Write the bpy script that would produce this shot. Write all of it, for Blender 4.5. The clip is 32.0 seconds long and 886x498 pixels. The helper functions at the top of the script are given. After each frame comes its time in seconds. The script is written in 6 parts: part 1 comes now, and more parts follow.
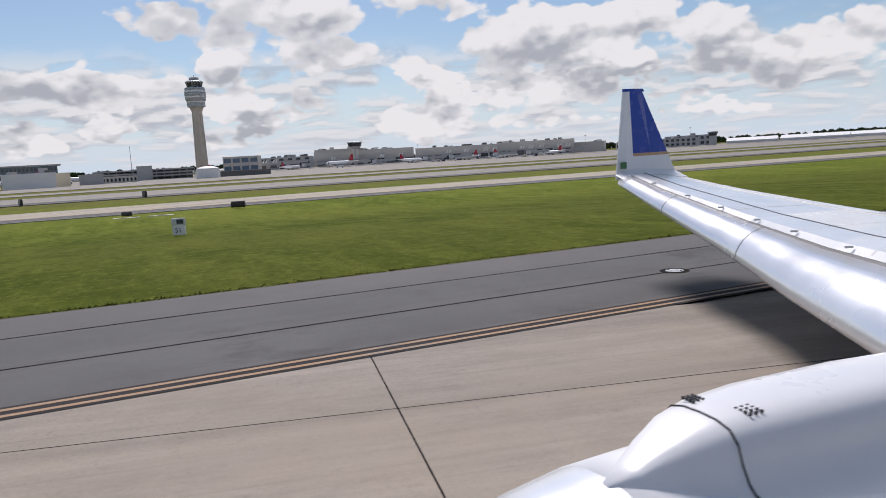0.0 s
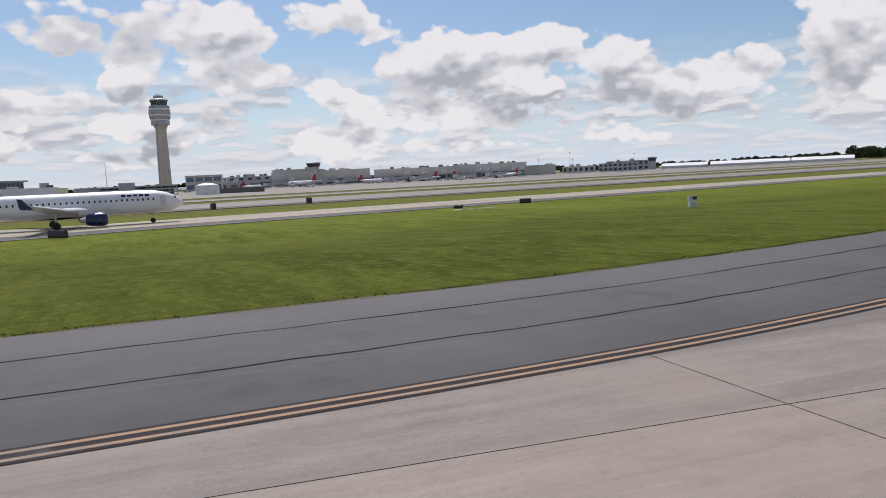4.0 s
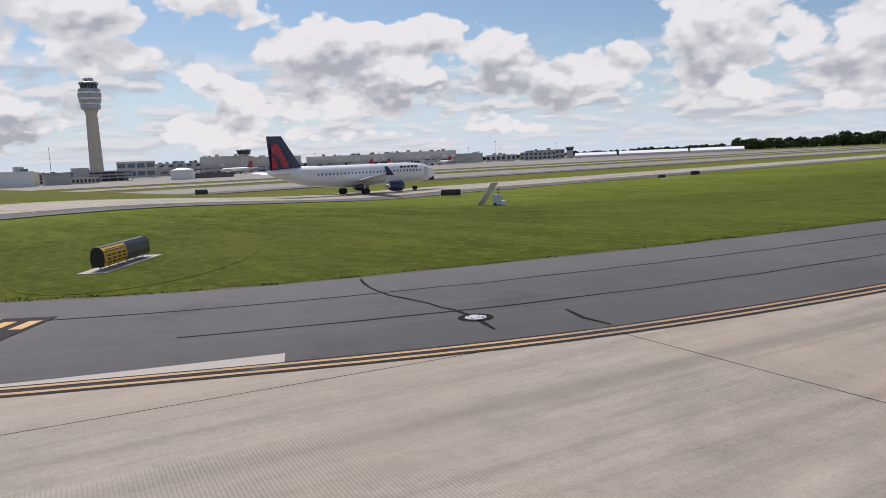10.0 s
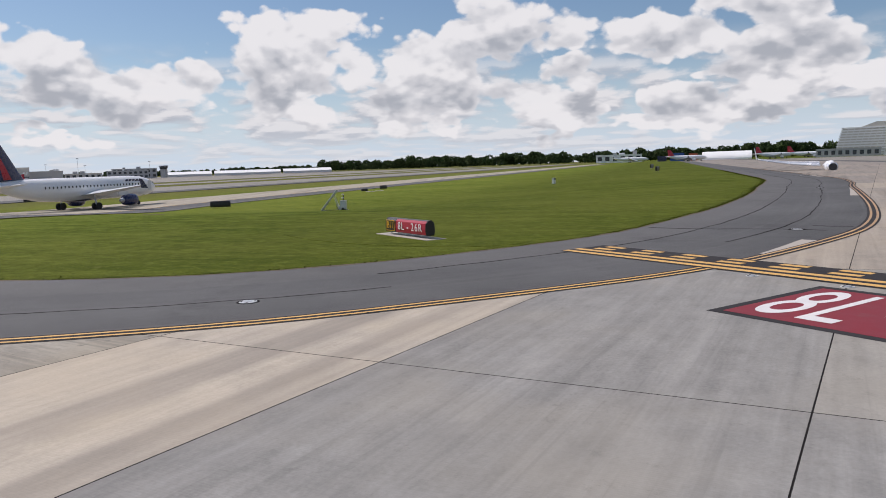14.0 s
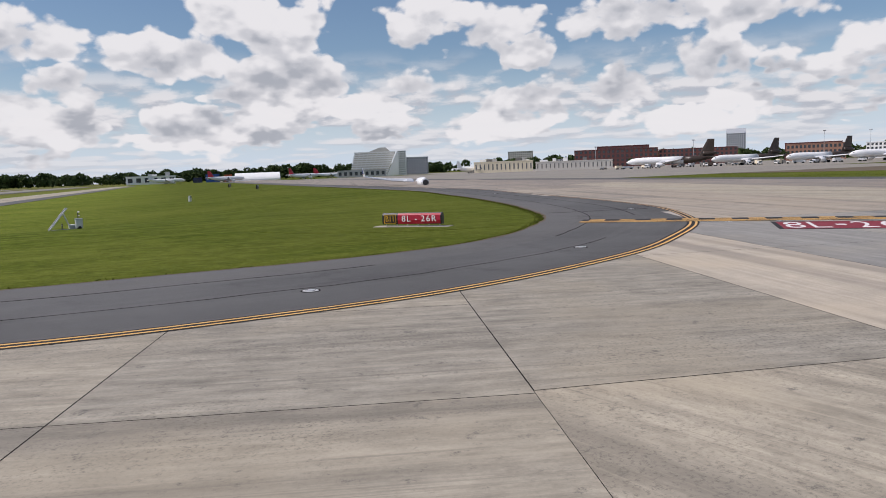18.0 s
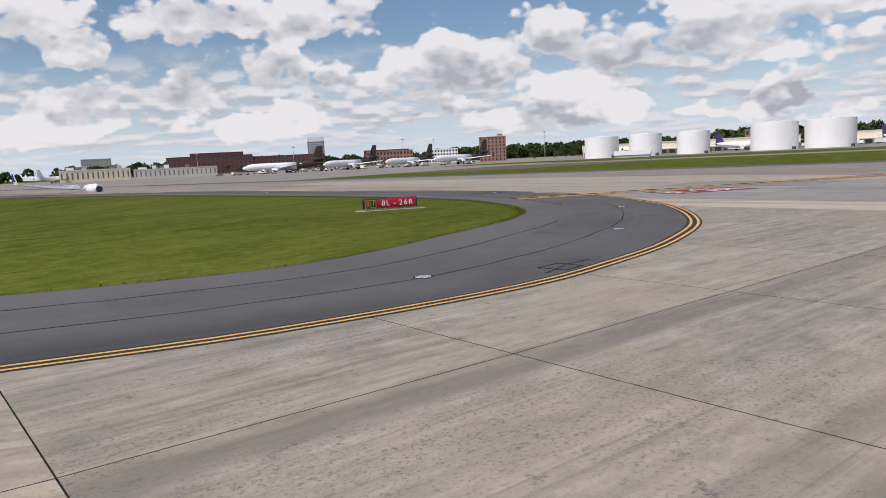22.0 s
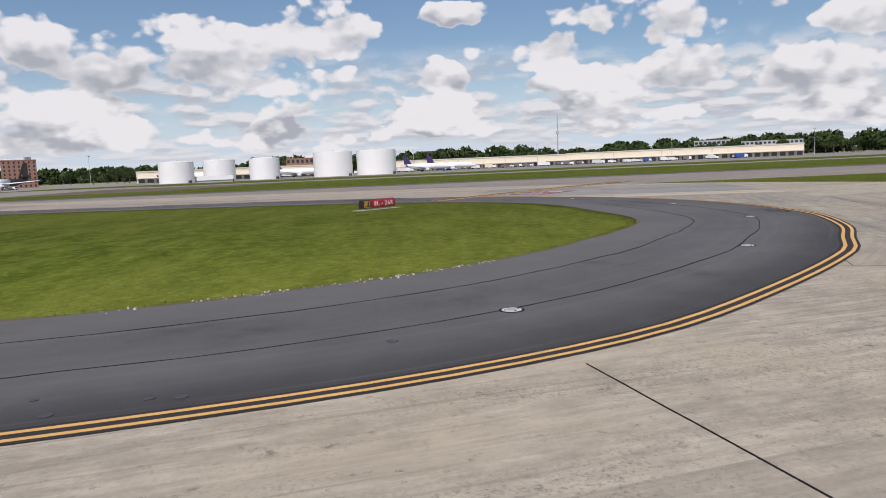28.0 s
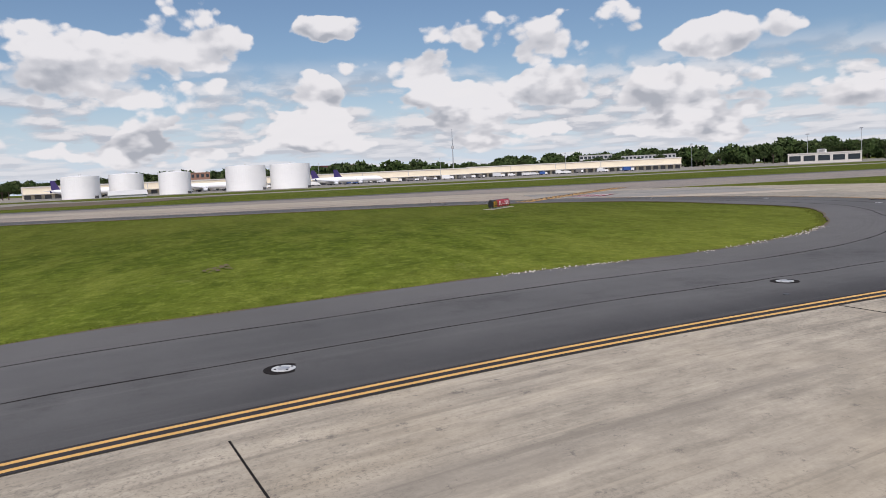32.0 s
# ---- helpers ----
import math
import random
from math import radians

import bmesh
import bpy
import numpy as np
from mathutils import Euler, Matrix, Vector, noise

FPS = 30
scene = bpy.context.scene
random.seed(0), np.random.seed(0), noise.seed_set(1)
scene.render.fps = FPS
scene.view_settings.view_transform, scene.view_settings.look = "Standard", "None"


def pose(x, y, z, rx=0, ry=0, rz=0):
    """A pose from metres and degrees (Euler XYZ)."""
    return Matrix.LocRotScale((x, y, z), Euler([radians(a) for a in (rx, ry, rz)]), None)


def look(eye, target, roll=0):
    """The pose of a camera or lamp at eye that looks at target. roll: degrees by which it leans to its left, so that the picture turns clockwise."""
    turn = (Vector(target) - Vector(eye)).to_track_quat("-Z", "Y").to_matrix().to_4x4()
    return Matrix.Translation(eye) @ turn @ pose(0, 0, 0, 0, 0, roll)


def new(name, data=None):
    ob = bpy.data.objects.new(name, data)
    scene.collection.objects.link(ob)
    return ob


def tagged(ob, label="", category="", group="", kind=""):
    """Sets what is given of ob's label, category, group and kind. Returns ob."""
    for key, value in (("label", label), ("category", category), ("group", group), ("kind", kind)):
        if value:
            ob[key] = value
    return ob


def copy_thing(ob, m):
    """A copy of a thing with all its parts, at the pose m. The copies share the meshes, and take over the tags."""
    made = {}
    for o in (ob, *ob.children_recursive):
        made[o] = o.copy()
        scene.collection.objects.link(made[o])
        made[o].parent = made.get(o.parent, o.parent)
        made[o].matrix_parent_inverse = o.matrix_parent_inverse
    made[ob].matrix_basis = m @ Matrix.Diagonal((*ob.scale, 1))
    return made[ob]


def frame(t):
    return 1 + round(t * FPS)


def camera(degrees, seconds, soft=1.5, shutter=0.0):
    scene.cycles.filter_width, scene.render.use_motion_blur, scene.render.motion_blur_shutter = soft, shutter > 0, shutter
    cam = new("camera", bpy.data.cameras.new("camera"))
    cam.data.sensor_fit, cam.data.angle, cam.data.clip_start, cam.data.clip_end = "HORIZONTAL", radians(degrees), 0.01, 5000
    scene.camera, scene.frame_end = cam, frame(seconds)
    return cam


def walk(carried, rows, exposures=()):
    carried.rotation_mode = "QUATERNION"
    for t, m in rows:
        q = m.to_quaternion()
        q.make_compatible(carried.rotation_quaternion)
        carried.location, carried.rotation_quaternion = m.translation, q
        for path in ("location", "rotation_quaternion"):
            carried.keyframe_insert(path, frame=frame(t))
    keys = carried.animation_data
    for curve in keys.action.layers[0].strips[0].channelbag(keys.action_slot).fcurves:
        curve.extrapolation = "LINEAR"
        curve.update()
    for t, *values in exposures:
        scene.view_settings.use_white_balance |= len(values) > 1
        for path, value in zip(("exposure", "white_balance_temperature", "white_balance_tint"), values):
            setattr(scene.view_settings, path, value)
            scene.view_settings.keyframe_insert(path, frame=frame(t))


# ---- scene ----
PATH = [
    (0, (0.00, 0.00, 3.50), (9.098, -3.948, 2.218), -3.26),
    (0.5, (-0.58, 8.57, 3.50), (8.480, 4.529, 2.231), -2.79),
    (1, (-0.79, 17.06, 3.50), (8.209, 12.889, 2.220), -2.37),
    (1.5, (-0.65, 25.30, 3.50), (8.272, 20.981, 2.210), -2.13),
    (2, (-0.12, 33.31, 3.50), (8.733, 28.831, 2.239), -2.23),
    (2.5, (0.00, 41.02, 3.50), (8.797, 36.413, 2.316), -2.44),
    (3, (0.91, 48.31, 3.50), (9.641, 43.550, 2.386), -2.55),
    (3.5, (1.97, 55.46, 3.50), (10.620, 50.549, 2.447), -2.63),
    (5.5, (6.53, 82.65, 3.50), (14.960, 77.357, 2.495), -2.57),
    (6, (7.55, 88.83, 3.50), (15.935, 83.478, 2.504), -2.56),
    (6.5, (8.50, 95.07, 3.50), (16.832, 89.629, 2.509), -2.53),
    (7, (9.44, 101.18, 3.50), (17.722, 95.662, 2.496), -2.49),
    (7.5, (10.48, 107.09, 3.50), (18.709, 101.508, 2.473), -2.47),
    (8, (11.64, 112.70, 3.50), (19.832, 107.066, 2.431), -2.41),
    (8.5, (12.97, 117.92, 3.50), (21.099, 112.207, 2.373), -2.38),
    (9, (14.49, 122.82, 3.50), (22.505, 116.954, 2.306), -2.40),
    (9.5, (16.05, 127.33, 3.50), (23.897, 121.244, 2.275), -2.37),
    (10, (17.62, 131.49, 3.50), (25.261, 125.150, 2.271), -2.43),
    (10.5, (19.13, 135.33, 3.50), (26.515, 128.698, 2.266), -2.41),
    (11, (20.73, 139.17, 3.50), (27.756, 132.169, 2.251), -2.30),
    (11.5, (22.42, 142.89, 3.50), (29.004, 135.463, 2.230), -2.16),
    (12, (24.53, 146.13, 3.50), (30.532, 138.230, 2.219), -1.91),
    (12.5, (26.79, 149.28, 3.50), (32.112, 140.905, 2.231), -1.84),
    (13, (29.33, 152.12, 3.50), (33.921, 143.326, 2.269), -1.83),
    (13.5, (31.94, 154.74, 3.50), (35.763, 145.571, 2.318), -1.81),
    (14, (34.81, 157.19, 3.50), (37.779, 147.715, 2.337), -1.86),
    (14.5, (37.90, 159.32, 3.50), (39.954, 149.601, 2.360), -1.87),
    (16.5, (50.59, 165.51, 3.50), (49.200, 155.671, 2.416), -2.16),
    (17, (53.95, 166.20, 3.50), (51.816, 156.488, 2.436), -2.28),
    (17.5, (57.58, 166.73, 3.50), (54.755, 157.201, 2.424), -2.26),
    (18, (61.25, 167.04, 3.50), (57.811, 157.715, 2.406), -2.14),
    (18.5, (64.96, 167.01, 3.50), (60.922, 157.924, 2.399), -2.19),
    (19, (68.54, 166.46, 3.50), (63.882, 157.675, 2.399), -2.29),
    (19.5, (71.89, 165.47, 3.50), (66.588, 157.063, 2.398), -2.68),
    (20, (75.39, 164.58, 3.50), (69.472, 156.592, 2.393), -2.74),
    (20.5, (78.74, 163.44, 3.50), (72.247, 155.923, 2.363), -2.70),
    (21, (81.86, 161.89, 3.50), (74.816, 154.893, 2.329), -2.66),
    (21.5, (84.98, 160.34, 3.50), (77.444, 153.874, 2.287), -2.83),
    (22, (87.69, 158.38, 3.50), (79.736, 152.450, 2.259), -2.85),
    (22.5, (90.41, 156.36, 3.50), (82.074, 150.983, 2.243), -2.74),
    (23, (92.83, 154.12, 3.50), (84.131, 149.355, 2.240), -2.63),
    (23.5, (95.08, 151.79, 3.50), (86.070, 147.656, 2.201), -2.69),
    (24, (97.09, 149.30, 3.50), (87.820, 145.787, 2.167), -2.59),
    (24.5, (98.93, 146.78, 3.50), (89.468, 143.832, 2.163), -2.47),
    (25, (100.64, 144.24, 3.50), (91.021, 141.816, 2.196), -2.53),
    (25.5, (102.36, 141.70, 3.50), (92.630, 139.768, 2.220), -2.53),
    (27.5, (108.53, 130.40, 3.50), (98.599, 130.201, 2.313), -2.36),
    (28, (109.59, 127.57, 3.50), (99.659, 127.794, 2.343), -2.41),
    (28.5, (110.50, 124.67, 3.50), (100.581, 125.241, 2.366), -2.43),
    (29, (111.43, 121.73, 3.50), (101.527, 122.577, 2.371), -2.39),
    (29.5, (112.29, 118.79, 3.50), (102.416, 119.881, 2.364), -2.37),
    (30, (113.11, 115.90, 3.50), (103.264, 117.207, 2.361), -2.39),
    (30.5, (113.91, 112.85, 3.50), (104.090, 114.372, 2.373), -2.41),
    (31, (114.65, 109.79, 3.50), (104.851, 111.492, 2.409), -2.51),
    (31.5, (115.29, 106.83, 3.50), (105.519, 108.671, 2.445), -2.57),
    (32, (116.06, 103.94, 3.50), (106.300, 105.856, 2.475), -2.66),
]
cam = camera(63.72, 32.0, soft=0.9, shutter=0.04)
walk(cam, [(t, look(eye, target, roll)) for t, eye, target, roll in PATH], exposures=[(0.0, 0.02, 6450, 12.0), (32.0, 0.02, 6450, 12.0)])

# ---- sky, clouds and sun ----
SUN_AZ, SUN_EL = 100.0, 52.0      # degrees clockwise from +y, and above the horizon


class Tree:
    """A small helper to wire shader nodes."""

    def __init__(self, tree):
        self.t = tree
        tree.nodes.clear()

    def node(self, kind, **props):
        n = self.t.nodes.new(kind)
        for k, v in props.items():
            if k == "blend_type":
                n.blend_type = v
            elif k == "operation":
                n.operation = v
            elif k == "data_type":
                n.data_type = v
            elif k == "noise_dimensions":
                n.noise_dimensions = v
            elif k == "wave_type":
                n.wave_type = v
            elif k == "bands_direction":
                n.bands_direction = v
            elif k == "feature":
                n.feature = v
            elif k == "use_clamp":
                n.use_clamp = v
        return n

    def put(self, sock, v):
        if hasattr(v, "is_output"):
            self.t.links.new(v, sock)
        else:
            sock.default_value = v

    def math(self, op, a, b=0.0, clamp=False):
        n = self.node("ShaderNodeMath", operation=op, use_clamp=clamp)
        self.put(n.inputs[0], a)
        self.put(n.inputs[1], b)
        return n.outputs[0]

    def ramp(self, v, lo, hi, a=0.0, b=1.0):
        n = self.node("ShaderNodeMapRange")
        n.interpolation_type = "SMOOTHSTEP"
        self.put(n.inputs[0], v)
        for i, x in enumerate((lo, hi, a, b)):
            self.put(n.inputs[i + 1], x)
        return n.outputs[0]

    def mix(self, f, a, b, mode="MIX"):
        n = self.node("ShaderNodeMixRGB", blend_type=mode)
        self.put(n.inputs[0], f)
        for s, v in ((n.inputs[1], a), (n.inputs[2], b)):
            self.put(s, v if hasattr(v, "is_output") else (*v[:3], 1))
        return n.outputs[0]

    def noise(self, vec, scale, detail=4.0, rough=0.55, dist=0.0):
        n = self.node("ShaderNodeTexNoise")
        if vec is not None:
            self.put(n.inputs["Vector"], vec)
        n.inputs["Scale"].default_value, n.inputs["Detail"].default_value = scale, detail
        n.inputs["Roughness"].default_value, n.inputs["Distortion"].default_value = rough, dist
        return n.outputs["Fac"]

    def scaled(self, vec, s, off=(0, 0, 0)):
        n = self.node("ShaderNodeMapping")
        self.put(n.inputs["Vector"], vec)
        n.inputs["Scale"].default_value, n.inputs["Location"].default_value = s, off
        return n.outputs[0]


# cumulus heaps: bearing from the west side, height above the horizon, half width, half height, in degrees
HEAPS_SOUTH = [
    (-76.5, 11.7, 14.4, 3.5), (-73.8, 8.2, 8.8, 2.2), (-56.2, 8.5, 11.1, 3.3), (-45.4, 7.6, 5, 3), (-37.6, 5.7, 5.2, 3.1), (-92.8, 6, 10.9, 1.5),
    (-82.7, 7.1, 2.2, 1.7), (-76.1, 4.7, 3, 1.4), (-65.5, 4.2, 2.6, 1.9), (-54.6, 4.4, 2.6, 1.8), (-30.2, 8.4, 4.2, 4.3), (-26, 8.6, 4.7, 4.5),
    (-18.2, 6, 5.7, 3.4), (-19.7, 9.6, 3.7, 2.8), (-12.6, 10.6, 8.8, 3.5), (-7.4, 6.8, 3.7, 1.9), (0.1, 9.1, 6.2, 3), (9.2, 7.7, 6.8, 2.4),
    (-11.8, 5.2, 3.7, 1.7), (1.3, 4.5, 4.2, 1.7),
]
HEAPS_NORTH = [
    (6.2, 11.3, 7.8, 3.1), (22.3, 10.9, 7.8, 3.3), (27.3, 9.1, 3.1, 2.3), (19, 6.9, 4.1, 2), (26.7, 5.4, 4.3, 2.2), (34.7, 5.9, 4.4, 1.9),
    (40.2, 7.9, 4.7, 2.6), (41.5, 11.3, 13.4, 2.8), (55.4, 7.7, 7.8, 3.1), (62.3, 8.4, 3.4, 2.3), (71.9, 9, 13.9, 3.3), (80.9, 6.4, 6.8, 2),
    (81.6, 10.3, 5, 3.3), (91.5, 6.7, 3, 1.8), (93.3, 11.7, 3.2, 1.1), (99.3, 8.4, 5, 2.5), (109.3, 10.4, 10.4, 2.6), (111.1, 7, 5.7, 2.4),
    (118.1, 5.6, 4.2, 2), (123.4, 9, 4.8, 2), (130.4, 4.3, 5.2, 1.5),
]


def make_sky():
    world = bpy.data.worlds.new("sky")
    scene.world = world
    world.use_nodes = True
    w = Tree(world.node_tree)
    sky = w.node("ShaderNodeTexSky")
    sky.sky_type, sky.sun_disc = "NISHITA", False
    sky.sun_elevation, sky.sun_rotation = radians(SUN_EL), radians(SUN_AZ)
    sky.air_density, sky.dust_density, sky.ozone_density = 1.0, 0.6, 1.5
    d = w.node("ShaderNodeTexCoord").outputs["Generated"]
    sep = w.node("ShaderNodeSeparateXYZ")
    w.put(sep.inputs[0], d)
    x, y, z = sep.outputs
    bearing = w.math("ARCTAN2", w.math("MULTIPLY", x, -1.0), w.math("MULTIPLY", y, -1.0))
    height = w.math("ARCSINE", z)
    wob = w.noise(d, 9.0, 5.0, 0.55)
    wob2 = w.noise(w.scaled(d, (1, 1, 1), (5, 3, 1)), 9.0, 5.0, 0.55)
    bearing = w.math("ADD", bearing, w.math("MULTIPLY", w.math("SUBTRACT", wob, 0.5), 0.085))
    height = w.math("ADD", height, w.math("MULTIPLY", w.math("SUBTRACT", wob2, 0.5), 0.05))
    pos = w.node("ShaderNodeCombineXYZ")
    w.put(pos.inputs[0], bearing)
    w.put(pos.inputs[1], height)
    pos = pos.outputs[0]
    heap, weight, level = 0.0, 0.0001, 0.0
    for az, el, hw, hh in HEAPS_SOUTH + HEAPS_NORTH:
        u, v = 1 / radians(hw * 1.22), 1 / radians(hh * 1.12)
        q = w.node("ShaderNodeVectorMath", operation="MULTIPLY_ADD")
        w.put(q.inputs[0], pos)
        q.inputs[1].default_value = (u, v, 0)
        q.inputs[2].default_value = (-radians(az) * u, -radians(el) * v, 0)
        r = w.node("ShaderNodeVectorMath", operation="DOT_PRODUCT")
        w.put(r.inputs[0], q.outputs[0])
        w.put(r.inputs[1], q.outputs[0])
        up = w.node("ShaderNodeVectorMath", operation="DOT_PRODUCT")
        w.put(up.inputs[0], q.outputs[0])
        up.inputs[1].default_value = (0, 1, 0)
        g = w.math("SUBTRACT", 1.0, r.outputs["Value"], True)
        heap = w.math("MAXIMUM", g, heap)
        weight = w.math("ADD", weight, g)
        level = w.math("ADD", level, w.math("MULTIPLY", g, up.outputs["Value"]))
    level = w.math("DIVIDE", level, weight)
    def billow(off):
        """Lumpy cloud stuff: a few sizes of rounded puffs and a little wisp."""
        q = w.scaled(d, (1, 1, 1.5), off)
        s = w.math("MULTIPLY", w.math("SUBTRACT", w.noise(q, 9.0, 7.0, 0.52, 0.2), 0.5), 1.7)
        for scale, weight_ in ((13.0, 0.55), (27.0, 0.42), (60.0, 0.26)):
            n = w.node("ShaderNodeTexVoronoi", feature="SMOOTH_F1")
            w.put(n.inputs["Vector"], q)
            n.inputs["Scale"].default_value, n.inputs["Smoothness"].default_value = scale, 0.45
            s = w.math("ADD", s, w.math("MULTIPLY", w.math("SUBTRACT", 0.42, n.outputs["Distance"]), weight_))
        return s
    rough, over = billow((0, 0, 0)), billow((0, 0, 0.030))

    def heaped(off):
        q = w.scaled(d, (1, 1, 1.7), off)
        n = w.node("ShaderNodeTexVoronoi", feature="SMOOTH_F1")
        w.put(n.inputs["Vector"], w.scaled(q, (1, 1, 1), (3.7, 1.9, 0)))
        n.inputs["Scale"].default_value, n.inputs["Smoothness"].default_value = 17.0, 0.7
        return w.math("SUBTRACT", w.math("MULTIPLY", w.noise(q, 8.0, 3.0, 0.5), 1.3), w.math("MULTIPLY", n.outputs["Distance"], 0.6))
    swell = w.math("SUBTRACT", heaped((0, 0, 0)), heaped((0, 0, 0.06)))
    # a lower chain of cumulus between the heaps
    def chain(dz):
        return w.noise(w.scaled(d, (1, 1, 2.2), (2.3, 4.1, 0.6 + dz)), 7.5, 4.0, 0.5)
    c0, c1 = chain(0.0), chain(0.09)
    mid = w.math("MULTIPLY", w.ramp(c0, 0.36, 0.58), w.math("MULTIPLY", w.ramp(z, 0.01, 0.05), w.ramp(z, 0.165, 0.10)))
    share = w.math("DIVIDE", heap, w.math("ADD", w.math("ADD", heap, mid), 0.001))
    lift = w.math("SUBTRACT", w.math("MULTIPLY", w.math("SUBTRACT", c0, c1), 7.5), 0.12)
    level = w.math("ADD", w.math("MULTIPLY", level, share), w.math("MULTIPLY", lift, w.math("SUBTRACT", 1.0, share)))
    cell = w.node("ShaderNodeTexVoronoi", feature="SMOOTH_F1")
    w.put(cell.inputs["Vector"], w.scaled(d, (1, 1, 1.9), (1.3, 0.4, 2.2)))
    cell.inputs["Scale"].default_value, cell.inputs["Smoothness"].default_value = 7.5, 0.25
    dens = w.math("ADD", w.math("MAXIMUM", heap, w.math("MULTIPLY", mid, 0.85)), rough)
    dens = w.math("ADD", dens, w.math("MULTIPLY", w.math("SUBTRACT", 0.46, cell.outputs["Distance"]), 0.6))
    # beyond the heaps the same kind of cloud goes on over the rest of the sky
    rest = w.math("ADD", w.math("MULTIPLY", w.ramp(w.noise(w.scaled(d, (1, 1, 1.6), (7, 2, 1)), 3.4, 3.0), 0.46, 0.70), 0.9), rough)
    dens = w.math("MAXIMUM", dens, w.math("MULTIPLY", rest, w.ramp(z, 0.21, 0.30)))
    mask = w.ramp(dens, 0.40, 0.57)
    relief = w.math("ADD", w.math("MULTIPLY", level, 1.25), w.math("ADD", w.math("MULTIPLY", swell, 0.30), w.math("MULTIPLY", w.math("SUBTRACT", rough, over), 1.7)))
    body = w.ramp(dens, 0.42, 0.8, 0.45, 1.0)
    dim = w.math("MULTIPLY", body, w.ramp(relief, 0.58, -0.98))
    cloud = w.mix(w.ramp(dim, 0.0, 0.5), (0.81, 0.795, 0.805), (0.60, 0.602, 0.632))
    cloud = w.mix(w.ramp(dim, 0.42, 0.95), cloud, (0.40, 0.418, 0.462))

    # rows of small cumulus that crowd together towards the horizon
    away = w.math("MULTIPLY", w.math("LOGARITHM", w.math("ADD", w.math("MAXIMUM", z, 0.0), 0.035), 2.718), 3.1)

    def row(dv, scale, seed):
        q = w.node("ShaderNodeCombineXYZ")
        w.put(q.inputs[0], w.math("MULTIPLY", bearing, 8.0))
        w.put(q.inputs[1], w.math("ADD", away, dv))
        q.inputs[2].default_value = seed
        n = w.noise(q.outputs[0], scale, 6.0, 0.55, 0.15)
        v = w.node("ShaderNodeTexVoronoi", feature="SMOOTH_F1")
        w.put(v.inputs["Vector"], q.outputs[0])
        v.inputs["Scale"].default_value, v.inputs["Smoothness"].default_value = scale * 2.2, 0.5
        return w.math("ADD", n, w.math("MULTIPLY", w.math("SUBTRACT", 0.4, v.outputs["Distance"]), 0.28))
    here, above = row(0.0, 1.25, 2.0), row(0.22, 1.25, 2.0)
    low = w.math("MULTIPLY", w.ramp(here, 0.36, 0.54), w.ramp(z, 0.17, 0.10))
    low_col = w.mix(w.ramp(w.math("SUBTRACT", here, above), -0.10, 0.10), (0.46, 0.485, 0.54), (0.735, 0.728, 0.745))
    low_col = w.mix(w.ramp(z, 0.0, 0.075, 0.75, 0.0), low_col, (0.65, 0.685, 0.735))
    blue = w.mix(1.0, sky.outputs[0], (0.078, 0.083, 0.088), "MULTIPLY")
    blue = w.mix(w.ramp(z, -0.02, 0.17), (0.59, 0.68, 0.79), blue)
    c = w.mix(low, blue, low_col)
    c = w.mix(w.math("MULTIPLY", mask, 0.97), c, cloud)
    bg = w.node("ShaderNodeBackground")
    w.put(bg.inputs[0], c)
    bg.inputs[1].default_value = 1.0
    out = w.node("ShaderNodeOutputWorld")
    w.t.links.new(bg.outputs[0], out.inputs[0])


make_sky()
sun_data = bpy.data.lights.new("sun", "SUN")
sun_data.energy, sun_data.angle, sun_data.color = 3.9, radians(20.0), (1.0, 0.928, 0.905)
sun = new("sun", sun_data)
az, el = radians(SUN_AZ), radians(SUN_EL)
sun.matrix_world = look((0, 0, 300), (-math.sin(az) * math.cos(el) * 100, -math.cos(az) * math.cos(el) * 100, 300 - math.sin(el) * 100))

# ---- materials ----


